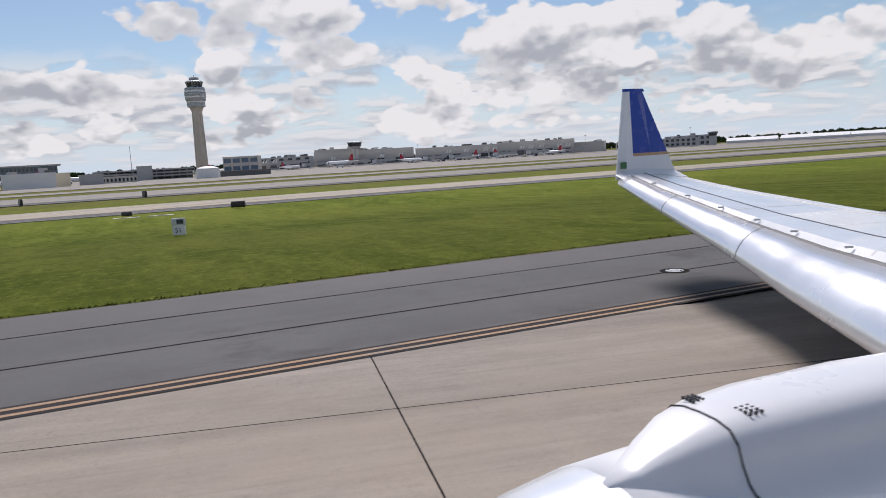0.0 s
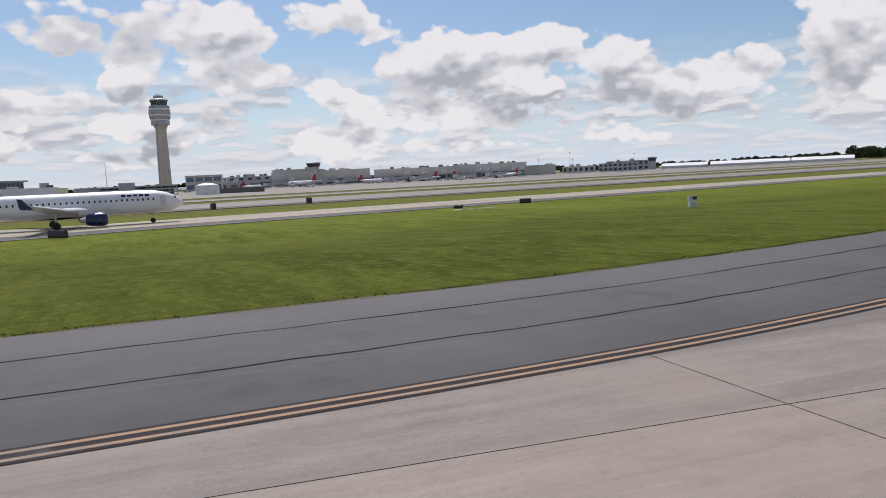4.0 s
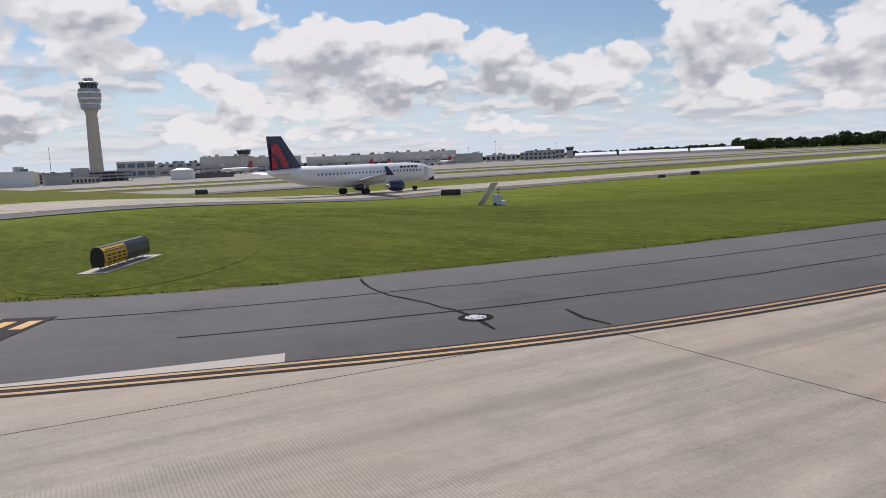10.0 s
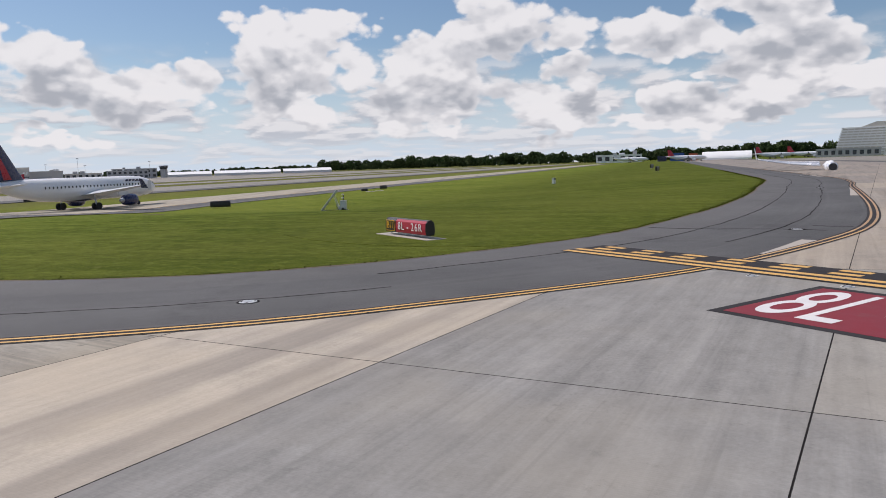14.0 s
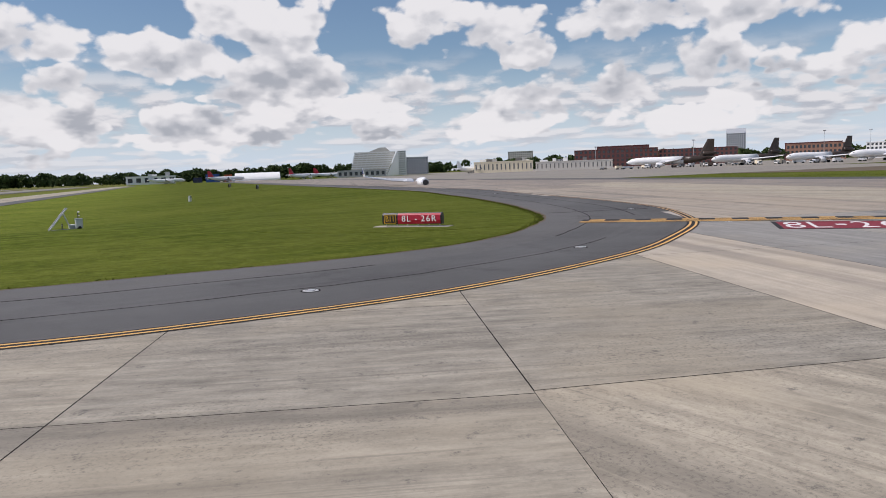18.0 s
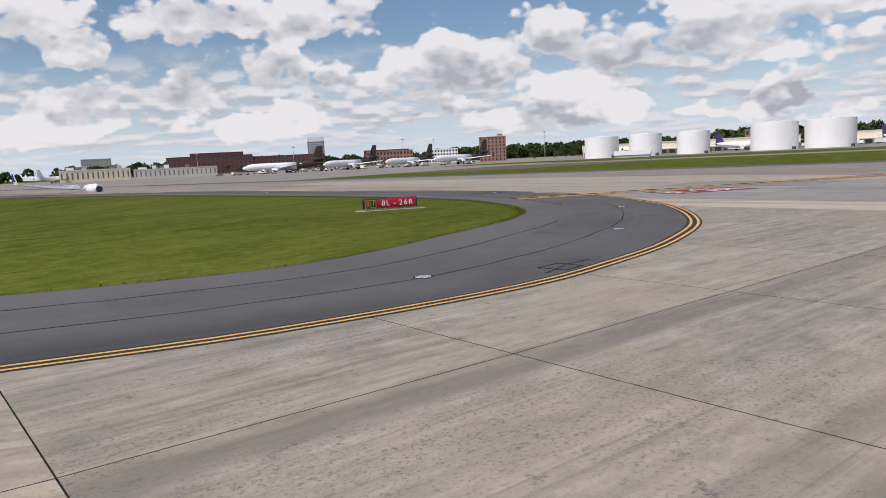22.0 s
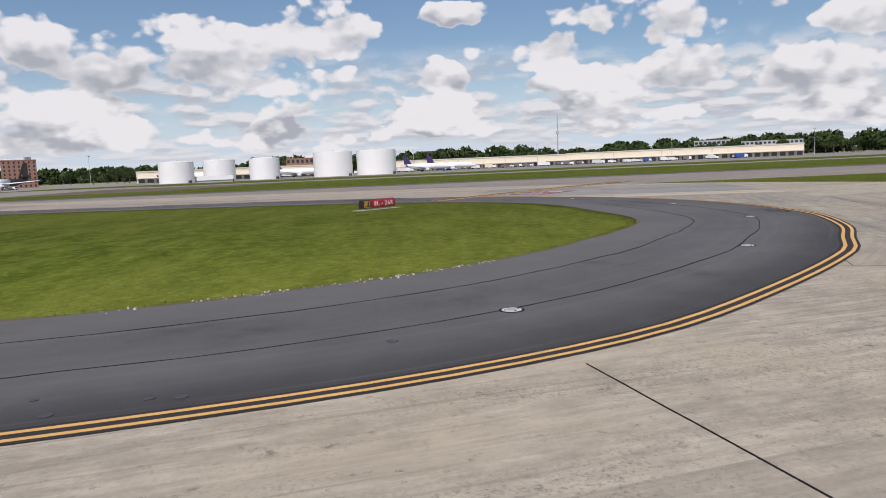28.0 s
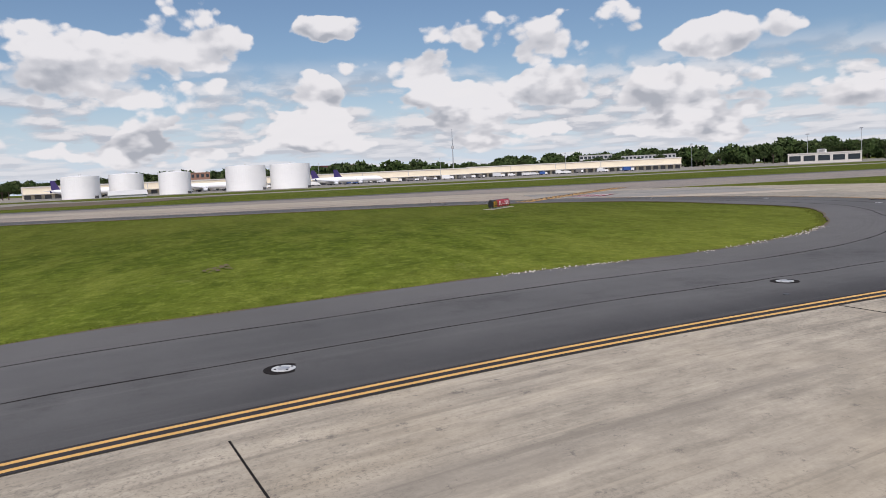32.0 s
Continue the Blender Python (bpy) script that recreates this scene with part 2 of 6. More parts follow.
def material(name, base, rough=0.6, metal=0.0, fine=40.0, coarse=3.0, vary=0.12, stain=None, stain_at=0.55, bump=0.0, bump_scale=60.0, random=0.0, spec=0.5, space="Object", coat=0.0):
    """A base colour with grain and broad blotches, stains, relief and a change from object to object."""
    m = bpy.data.materials.new(name)
    m.use_nodes = True
    w = Tree(m.node_tree)
    p = w.node("ShaderNodeTexCoord").outputs["Object"]
    if space == "World":
        p = w.node("ShaderNodeNewGeometry").outputs["Position"]
    a, b = w.noise(p, fine, 3.0), w.noise(p, coarse, 4.0)
    k = w.math("ADD", w.math("MULTIPLY", w.math("SUBTRACT", a, 0.5), vary * 1.2), w.math("MULTIPLY", w.math("SUBTRACT", b, 0.5), vary * 2.0))
    if random:
        r = w.node("ShaderNodeObjectInfo").outputs["Random"]
        k = w.math("ADD", k, w.math("MULTIPLY", w.math("SUBTRACT", r, 0.5), random))
    k = w.math("ADD", k, 1.0)
    vec = w.node("ShaderNodeVectorMath", operation="SCALE")
    vec.inputs[0].default_value = base
    w.put(vec.inputs["Scale"], k)
    col = vec.outputs[0]
    if stain:
        s = w.ramp(w.noise(p, coarse * 0.45, 6.0, 0.65), stain_at, stain_at + 0.15)
        col = w.mix(s, col, stain)
    bs = w.node("ShaderNodeBsdfPrincipled")
    w.put(bs.inputs["Base Color"], col)
    w.put(bs.inputs["Roughness"], w.ramp(b, 0.2, 0.8, max(rough - 0.08, 0.03), min(rough + 0.08, 1.0)))
    bs.inputs["Metallic"].default_value = metal
    bs.inputs["Specular IOR Level"].default_value = spec
    bs.inputs["Coat Weight"].default_value = coat
    if bump:
        bn = w.node("ShaderNodeBump")
        bn.inputs["Strength"].default_value, bn.inputs["Distance"].default_value = bump, 0.02
        w.put(bn.inputs["Height"], w.noise(p, bump_scale, 3.0))
        w.t.links.new(bn.outputs[0], bs.inputs["Normal"])
    out = w.node("ShaderNodeOutputMaterial")
    w.t.links.new(bs.outputs[0], out.inputs[0])
    return m


def concrete_material(name, base, streak_turn, grooves=False, wear=0.6):
    """Pavement concrete: blotches, tyre streaks along the traffic, fine grooves across it."""
    m = bpy.data.materials.new(name)
    m.use_nodes = True
    w = Tree(m.node_tree)
    p = w.node("ShaderNodeNewGeometry").outputs["Position"]
    turn = w.node("ShaderNodeMapping")
    w.put(turn.inputs["Vector"], p)
    turn.inputs["Rotation"].default_value = (0, 0, radians(streak_turn))
    q = turn.outputs[0]
    fine, mid, wide = w.noise(p, 14.0, 4.0, 0.7), w.noise(p, 1.1, 5.0, 0.6), w.noise(p, 0.16, 3.0)
    streak = w.noise(w.scaled(q, (1.9, 0.05, 1)), 1.0, 5.0, 0.6)
    rubber = w.noise(w.scaled(q, (0.45, 0.012, 1), (4, 2, 0)), 1.0, 4.0, 0.55)
    k = w.math("ADD", 1.0, w.math("MULTIPLY", w.math("SUBTRACT", fine, 0.5), 0.45))
    flake = w.noise(w.scaled(q, (3.2, 0.75, 1), (1, 7, 0)), 1.0, 8.0, 0.72)
    k = w.math("ADD", k, w.math("MULTIPLY", w.math("SUBTRACT", flake, 0.5), 1.35 * wear))
    k = w.math("ADD", k, w.math("MULTIPLY", w.math("SUBTRACT", mid, 0.5), 0.55))
    k = w.math("ADD", k, w.math("MULTIPLY", w.math("SUBTRACT", streak, 0.5), 0.85))
    r = w.node("ShaderNodeObjectInfo").outputs["Random"]
    k = w.math("ADD", k, w.math("MULTIPLY", w.math("SUBTRACT", r, 0.5), 0.16))
    if grooves:
        wv = w.node("ShaderNodeTexWave", wave_type="BANDS", bands_direction="Y")
        w.put(wv.inputs["Vector"], q)
        wv.inputs["Scale"].default_value, wv.inputs["Distortion"].default_value = 6.2, 0.25
        cross = w.node("ShaderNodeVectorMath", operation="DOT_PRODUCT")
        w.put(cross.inputs[0], p)
        cross.inputs[1].default_value = (0.969, -0.247, 0)
        patchy = w.ramp(w.noise(p, 0.3, 3.0), 0.38, 0.62, 0.35, 1.0)
        cut = w.math("MULTIPLY", w.ramp(cross.outputs["Value"], -6.55, -6.70, 0.03, 0.30), patchy)
        k = w.math("SUBTRACT", k, w.math("MULTIPLY", w.ramp(wv.outputs["Fac"], 0.45, 0.9), cut))
    vec = w.node("ShaderNodeVectorMath", operation="SCALE")
    tint = w.mix(r, (base[0] * 0.96, base[1] * 0.975, base[2] * 1.0), (base[0] * 1.04, base[1] * 1.02, base[2] * 0.98))
    w.put(vec.inputs[0], tint)
    w.put(vec.inputs["Scale"], k)
    col = w.mix(w.ramp(wide, 0.42, 0.66, 0.0, 0.55), vec.outputs[0], (base[0] * 1.12, base[1] * 1.07, base[2] * 0.98))
    col = w.mix(w.ramp(rubber, 0.48, 0.72, 0.0, 0.75), col, (base[0] * 0.52, base[1] * 0.52, base[2] * 0.54))
    spots = w.ramp(w.noise(p, 2.6, 7.0, 0.80), 0.56, 0.70, 0.0, 0.75 * wear)
    col = w.mix(spots, col, (0.10, 0.095, 0.085))
    # scaled skin: dark pits where the surface has flaked, in patches
    pits = w.math("MULTIPLY", w.ramp(w.noise(p, 15.0, 5.0, 0.75, 0.3), 0.50, 0.66), w.ramp(w.noise(w.scaled(q, (0.30, 0.10, 1), (9, 3, 0)), 1.0, 5.0, 0.65), 0.38, 0.62))
    col = w.mix(w.math("MULTIPLY", pits, 0.62 * wear), col, (0.085, 0.078, 0.066))
    # old damp blotches
    blot = w.ramp(w.noise(w.scaled(q, (0.62, 0.34, 1), (6, 1, 0)), 1.0, 8.0, 0.72), 0.50, 0.66, 0.0, 0.40 * min(1.0, wear + 0.25))
    col = w.mix(blot, col, (base[0] * 0.52, base[1] * 0.52, base[2] * 0.52))
    # scuffed pale and dark lines along the traffic
    line = w.noise(w.scaled(q, (4.5, 0.09, 1), (2, 5, 0)), 1.0, 5.0, 0.6)
    col = w.mix(w.ramp(line, 0.56, 0.68, 0.0, 0.40 * min(1.0, wear + 0.1)), col, (base[0] * 1.30, base[1] * 1.27, base[2] * 1.22))
    col = w.mix(w.ramp(line, 0.44, 0.33, 0.0, 0.42 * min(1.0, wear + 0.1)), col, (base[0] * 0.50, base[1] * 0.50, base[2] * 0.50))
    bs = w.node("ShaderNodeBsdfPrincipled")
    w.put(bs.inputs["Base Color"], col)
    w.put(bs.inputs["Roughness"], w.ramp(mid, 0.2, 0.8, 0.72, 0.92))
    bs.inputs["Specular IOR Level"].default_value = 0.3
    bn = w.node("ShaderNodeBump")
    bn.inputs["Strength"].default_value, bn.inputs["Distance"].default_value = 0.2, 0.02
    h = fine
    if grooves:
        h = w.math("ADD", w.math("MULTIPLY", fine, 0.7), w.math("MULTIPLY", wv.outputs["Fac"], 0.25))
    w.put(bn.inputs["Height"], h)
    w.t.links.new(bn.outputs[0], bs.inputs["Normal"])
    out = w.node("ShaderNodeOutputMaterial")
    w.t.links.new(bs.outputs[0], out.inputs[0])
    return m


def asphalt_material():
    m = bpy.data.materials.new("asphalt")
    m.use_nodes = True
    w = Tree(m.node_tree)
    p = w.node("ShaderNodeNewGeometry").outputs["Position"]
    fine, mid, wide = w.noise(p, 30.0, 4.0, 0.75), w.noise(p, 0.8, 5.0, 0.6), w.noise(p, 0.12, 4.0)
    k = w.math("ADD", 1.0, w.math("MULTIPLY", w.math("SUBTRACT", fine, 0.5), 0.5))
    k = w.math("ADD", k, w.math("MULTIPLY", w.math("SUBTRACT", mid, 0.5), 0.35))
    k = w.math("ADD", k, w.math("MULTIPLY", w.math("SUBTRACT", wide, 0.5), 0.95))
    vec = w.node("ShaderNodeVectorMath", operation="SCALE")
    vec.inputs[0].default_value = (0.092, 0.0905, 0.088)
    w.put(vec.inputs["Scale"], k)
    col = w.mix(w.ramp(w.noise(p, 0.22, 7.0, 0.7), 0.54, 0.70, 0.0, 0.65), vec.outputs[0], (0.045, 0.043, 0.042))
    lane, worn = w.node("ShaderNodeAttribute"), w.node("ShaderNodeAttribute")
    lane.attribute_name, worn.attribute_name = "lane", "worn"
    across = w.math("ADD", lane.outputs["Fac"], w.math("MULTIPLY", w.math("SUBTRACT", w.noise(p, 0.7, 5.0, 0.6), 0.5), 0.16))
    stain = w.math("MULTIPLY", w.ramp(across, 0.30, 0.02), w.ramp(worn.outputs["Fac"], 0.0, 1.0, 0.12, 0.85))
    col = w.mix(stain, col, (0.034, 0.033, 0.033))
    # the strip next to the grass has weathered paler, and scuffs run along the lanes
    col = w.mix(w.ramp(across, 0.66, 0.72, 0.0, 0.30), col, (0.150, 0.143, 0.134))
    run = w.node("ShaderNodeCombineXYZ")
    w.put(run.inputs[0], w.math("MULTIPLY", lane.outputs["Fac"], 14.0))
    w.put(run.inputs[1], w.noise(p, 0.05, 2.0))
    scuff = w.noise(run.outputs[0], 1.3, 5.0, 0.65)
    col = w.mix(w.ramp(scuff, 0.52, 0.70, 0.0, 0.40), col, (0.135, 0.130, 0.124))
    col = w.mix(w.ramp(scuff, 0.46, 0.30, 0.0, 0.45), col, (0.055, 0.053, 0.052))
    bs = w.node("ShaderNodeBsdfPrincipled")
    w.put(bs.inputs["Base Color"], col)
    bs.inputs["Roughness"].default_value = 0.85
    bs.inputs["Specular IOR Level"].default_value = 0.35
    bn = w.node("ShaderNodeBump")
    bn.inputs["Strength"].default_value, bn.inputs["Distance"].default_value = 0.5, 0.02
    w.put(bn.inputs["Height"], fine)
    w.t.links.new(bn.outputs[0], bs.inputs["Normal"])
    out = w.node("ShaderNodeOutputMaterial")
    w.t.links.new(bs.outputs[0], out.inputs[0])
    return m


def grass_material(name="grass", random=0.0):
    """Mown airfield turf: patches of lush and drier grass, mowing stripes, fine tufts, sunlit brightening on the far
    side.
    """
    m = bpy.data.materials.new(name)
    m.use_nodes = True
    w = Tree(m.node_tree)
    p = w.node("ShaderNodeNewGeometry").outputs["Position"]
    fine, mid, wide = w.noise(p, 9.0, 5.0, 0.75), w.noise(p, 0.55, 6.0, 0.7), w.noise(p, 0.035, 5.0, 0.6)
    mow = w.noise(w.scaled(p, (0.10, 0.38, 1)), 1.0, 6.0, 0.65)
    col = w.mix(w.ramp(mid, 0.3, 0.7), (0.042, 0.059, 0.006), (0.085, 0.110, 0.013))
    col = w.mix(w.ramp(wide, 0.38, 0.66, 0.0, 0.75), col, (0.111, 0.122, 0.021))
    col = w.mix(w.ramp(mow, 0.44, 0.66, 0.0, 0.8), col, (0.124, 0.139, 0.023))
    col = w.mix(w.ramp(w.noise(p, 0.22, 6.0, 0.75), 0.62, 0.74, 0.0, 0.6), col, (0.165, 0.161, 0.054))
    col = w.mix(w.ramp(fine, 0.42, 0.70, 0.0, 0.7), col, (0.032, 0.048, 0.005))
    if random:
        r = w.node("ShaderNodeNewGeometry").outputs["Random Per Island"]
        col = w.mix(w.math("MULTIPLY", r, random), col, (0.145, 0.155, 0.045))
    # clumps and mower marks
    clump = w.noise(w.scaled(p, (0.9, 1.3, 1)), 1.6, 7.0, 0.72)
    col = w.mix(w.ramp(clump, 0.50, 0.66, 0.0, 0.55), col, (0.150, 0.172, 0.030))
    col = w.mix(w.ramp(clump, 0.47, 0.34, 0.0, 0.42), col, (0.034, 0.050, 0.006))
    # sunlit look painted in: turf brightens towards the island's far side; brown beyond
    sep = w.node("ShaderNodeSeparateXYZ")
    w.put(sep.inputs[0], p)
    sunward = w.math("ADD", sep.outputs[0], w.math("MULTIPLY", w.math("SUBTRACT", mid, 0.5), 30.0))
    vec = w.node("ShaderNodeVectorMath", operation="SCALE")
    w.put(vec.inputs[0], col)
    w.put(vec.inputs["Scale"], w.ramp(sunward, 50.0, 100.0, 1.0, 1.55))
    col = w.mix(w.ramp(sunward, 130.0, 180.0, 0.0, 0.6), vec.outputs[0], (0.125, 0.112, 0.042))
    bs = w.node("ShaderNodeBsdfPrincipled")
    w.put(bs.inputs["Base Color"], col)
    bs.inputs["Roughness"].default_value = 0.95
    bs.inputs["Specular IOR Level"].default_value = 0.03
    bn = w.node("ShaderNodeBump")
    bn.inputs["Strength"].default_value, bn.inputs["Distance"].default_value = 0.8, 0.06
    w.put(bn.inputs["Height"], fine)
    w.t.links.new(bn.outputs[0], bs.inputs["Normal"])
    out = w.node("ShaderNodeOutputMaterial")
    w.t.links.new(bs.outputs[0], out.inputs[0])
    return m


def leaf_material():
    m = bpy.data.materials.new("foliage")
    m.use_nodes = True
    w = Tree(m.node_tree)
    p = w.node("ShaderNodeNewGeometry").outputs["Position"]
    r = w.node("ShaderNodeNewGeometry").outputs["Random Per Island"]
    col = w.mix(r, (0.030, 0.050, 0.018), (0.075, 0.100, 0.036))
    col = w.mix(w.ramp(w.noise(p, 0.06, 3.0), 0.4, 0.65, 0.0, 0.5), col, (0.035, 0.070, 0.014))
    bs = w.node("ShaderNodeBsdfPrincipled")
    w.put(bs.inputs["Base Color"], col)
    bs.inputs["Roughness"].default_value = 0.9
    bs.inputs["Specular IOR Level"].default_value = 0.15
    out = w.node("ShaderNodeOutputMaterial")
    w.t.links.new(bs.outputs[0], out.inputs[0])
    return m


def glass_material(name, tint, rough=0.12):
    return material(name, tint, rough, 0.0, 3.0, 0.4, 0.25, spec=0.8)


M = {
    "runway": concrete_material("runway_concrete", (0.272, 0.238, 0.203), 11.5, True, 0.35),
    "tan": concrete_material("tan_concrete", (0.330, 0.288, 0.236), 11.5, True, 0.3),
    "grey": concrete_material("grey_concrete", (0.272, 0.260, 0.236), 11.5, True, 0.35),
    "tan_new": concrete_material("smooth_tan_concrete", (0.420, 0.368, 0.296), 11.5, True, 0.15),
    "exit": concrete_material("exit_concrete", (0.300, 0.271, 0.219), -75.0, wear=1.15),
    "exit_tan": concrete_material("exit_tan_concrete", (0.338, 0.299, 0.236), -50.0, wear=0.8),
    "exit_south": concrete_material("exit_south_concrete", (0.360, 0.320, 0.252), -16.0, wear=1.05),
    "far_concrete": concrete_material("far_concrete", (0.255, 0.235, 0.205), 0.0),
    "asphalt": asphalt_material(),
    "grass": grass_material(),
    "tuft": grass_material("grass_tuft", 0.6),
    "foliage": leaf_material(),
    "bark": material("bark", (0.10, 0.075, 0.055), 0.9, bump=0.6, space="World"),
    "sealant": material("joint_sealant", (0.020, 0.018, 0.017), 0.9, vary=0.3, spec=0.05),
    "yellow": material("yellow_marking_paint", (0.62, 0.36, 0.105), 0.75, fine=25, coarse=1.4, vary=0.2, stain=(0.42, 0.29, 0.12), stain_at=0.58, space="World"),
    "worn_yellow": material("worn_marking_paint", (0.33, 0.205, 0.115), 0.8, fine=25, coarse=1.4, vary=0.25, stain=(0.24, 0.19, 0.14), stain_at=0.5, space="World"),
    "faded_yellow": material("faded_marking_paint", (0.400, 0.250, 0.128), 0.8, fine=25, coarse=1.4, vary=0.22, stain=(0.28, 0.21, 0.14), stain_at=0.52, space="World"),
    "pale_yellow": material("pale_marking_paint", (0.480, 0.300, 0.130), 0.8, fine=25, coarse=1.4, vary=0.2, stain=(0.33, 0.23, 0.13), stain_at=0.55, space="World"),
    "black_paint": material("black_marking_paint", (0.040, 0.038, 0.039), 0.85, spec=0.08, fine=25, coarse=1.4, vary=0.3, stain=(0.11, 0.105, 0.10), stain_at=0.6, space="World"),
    "red_paint": material("red_marking_paint", (0.200, 0.016, 0.026), 0.75, fine=20, coarse=1.2, vary=0.2, stain=(0.16, 0.05, 0.05), stain_at=0.6, space="World"),
    "white_paint": material("white_marking_paint", (0.66, 0.64, 0.62), 0.75, fine=20, coarse=1.2, vary=0.15, stain=(0.45, 0.41, 0.38), stain_at=0.6, space="World"),
    "pale_strip": material("pale_concrete_strip", (0.40, 0.36, 0.31), 0.8, fine=20, coarse=1.5, vary=0.15, space="World"),
    "white": material("white_gloss_paint", (0.80, 0.80, 0.79), 0.42, fine=2.0, coarse=0.5, vary=0.05, coat=0.1),
    "nacelle": material("engine_cowl_paint", (0.76, 0.765, 0.77), 0.32, fine=5.0, coarse=0.9, vary=0.05, coat=0.3),
    "white_matt": material("white_matt_paint", (0.78, 0.78, 0.76), 0.6, fine=0.5, coarse=0.15, vary=0.06, stain=(0.66, 0.65, 0.62), stain_at=0.62),
    "alu": material("bare_aluminium", (0.80, 0.81, 0.83), 0.24, 0.55, fine=3.0, coarse=0.8, vary=0.06),
    "wing_skin": material("wing_skin_paint", (0.74, 0.75, 0.76), 0.22, fine=5.0, coarse=0.7, vary=0.07, coat=0.4),
    "grey_paint": material("light_grey_paint", (0.60, 0.61, 0.62), 0.35, fine=6.0, coarse=1.0, vary=0.08),
    "dark": material("dark_metal", (0.05, 0.05, 0.052), 0.5, vary=0.2),
    "rubber": material("tyre_rubber", (0.022, 0.022, 0.023), 0.85, vary=0.2),
    "blue": material("blue_winglet_paint", (0.030, 0.060, 0.34), 0.25, fine=2.0, vary=0.05, coat=0.4),
    "gold": material("gold_stripe_paint", (0.48, 0.30, 0.16), 0.4),
    "navy": material("navy_paint", (0.012, 0.018, 0.075), 0.28, vary=0.06, coat=0.3),
    "crimson": material("crimson_paint", (0.42, 0.012, 0.030), 0.3, vary=0.06, coat=0.3),
    "brown": material("dark_brown_paint", (0.045, 0.030, 0.022), 0.35, vary=0.08),
    "purple": material("purple_paint", (0.045, 0.030, 0.12), 0.35, vary=0.08),
    "sign_red": material("sign_red_panel", (0.36, 0.008, 0.026), 0.35, fine=4, vary=0.05),
    "sign_black": material("sign_black_panel", (0.014, 0.014, 0.015), 0.4, vary=0.1),
    "sign_yellow": material("sign_yellow_panel", (0.75, 0.42, 0.02), 0.4, vary=0.06),
    "sign_white": material("sign_white_legend", (0.82, 0.82, 0.80), 0.5, vary=0.03),
    "shaft": material("tower_concrete", (0.56, 0.50, 0.42), 0.8, fine=0.6, coarse=0.12, vary=0.10),
    "panel": material("tower_metal_panel", (0.42, 0.44, 0.46), 0.45, 0.2, fine=0.6, coarse=0.2, vary=0.08),
    "glass": glass_material("dark_glass", (0.020, 0.028, 0.036)),
    "blue_glass": glass_material("blue_glass", (0.06, 0.12, 0.20)),
    "stucco": material("pale_stucco", (0.58, 0.55, 0.50), 0.85, fine=1.2, coarse=0.1, vary=0.12),
    "grey_wall": material("grey_cladding", (0.42, 0.42, 0.42), 0.7, fine=1.2, coarse=0.12, vary=0.14),
    "beige_wall": material("beige_wall", (0.78, 0.69, 0.52), 0.85, fine=1.0, coarse=0.1, vary=0.10),
    "brick_wall": material("red_brick_wall", (0.120, 0.046, 0.042), 0.9, fine=1.5, coarse=0.15, vary=0.18),
    "brown_wall": material("brown_wall", (0.27, 0.15, 0.105), 0.9, fine=1.5, coarse=0.15, vary=0.15),
    "roof": material("dark_roof", (0.16, 0.155, 0.15), 0.9, fine=1.0, coarse=0.1, vary=0.2),
    "tank": material("tank_white_paint", (0.80, 0.80, 0.78), 0.5, fine=0.6, coarse=0.12, vary=0.05, stain=(0.70, 0.68, 0.63), stain_at=0.6),
    "tank_grey": material("tank_grey_band", (0.55, 0.55, 0.53), 0.6, vary=0.1),
    "solar": material("solar_panel", (0.035, 0.038, 0.050), 0.25, fine=8, vary=0.2),
    "galv": material("galvanised_steel", (0.50, 0.51, 0.52), 0.45, 0.6, vary=0.12),
    "rock": material("pale_rubble", (0.42, 0.39, 0.34), 0.9, vary=0.3, random=0.5),
    # soil tone darkened to take in the shadow line at the turf edge
    "soil": material("bare_soil", (0.105, 0.078, 0.046), 0.95, vary=0.3, space="World"),
    "lens": material("white_light_lens", (0.52, 0.52, 0.50), 0.3),
    "red_truck": material("orange_container_paint", (0.42, 0.10, 0.04), 0.5, vary=0.1),
    "blue_truck": material("blue_container_paint", (0.03, 0.09, 0.30), 0.5, vary=0.1),
    "green_mark": material("green_emblem_paint", (0.05, 0.16, 0.07), 0.4),
}

# ---- mesh helpers ----


def part(name, bm, mat, parent=None, label="", m=None, smooth=False):
    """Links a bmesh as one mesh object, under a thing or a part where one is given."""
    me = bpy.data.meshes.new(name)
    bm.to_mesh(me)
    bm.free()
    if smooth:
        me.polygons.foreach_set("use_smooth", [True] * len(me.polygons))
    me.materials.append(M[mat])
    ob = new(name, me)
    if m is not None:
        ob.matrix_basis = m
    if parent is not None:
        ob.parent = parent
    if label:
        tagged(ob, label)
    return ob


def shared(name, me, parent, m):
    """Another object on a mesh that exists already."""
    ob = new(name, me)
    ob.matrix_basis = m
    ob.parent = parent
    return ob


def _placed(name, m, label, category, group="", kind=""):
    e = new(name)
    e.empty_display_size = 0.2
    e.matrix_basis = m
    return tagged(e, label, category, group, kind)


def box(bm, x0, x1, y0, y1, z0, z1, bevel=0.0):
    r = bmesh.ops.create_cube(bm, size=1.0, matrix=Matrix.Translation(((x0 + x1) / 2, (y0 + y1) / 2, (z0 + z1) / 2)) @ Matrix.Diagonal((x1 - x0, y1 - y0, z1 - z0, 1)))
    if bevel:
        es = list({e for v in r["verts"] for e in v.link_edges})
        bmesh.ops.bevel(bm, geom=es, offset=bevel, segments=2, affect="EDGES")
    return bm


def boxed(x0, x1, y0, y1, z0, z1, bevel=0.0):
    return box(bmesh.new(), x0, x1, y0, y1, z0, z1, bevel)


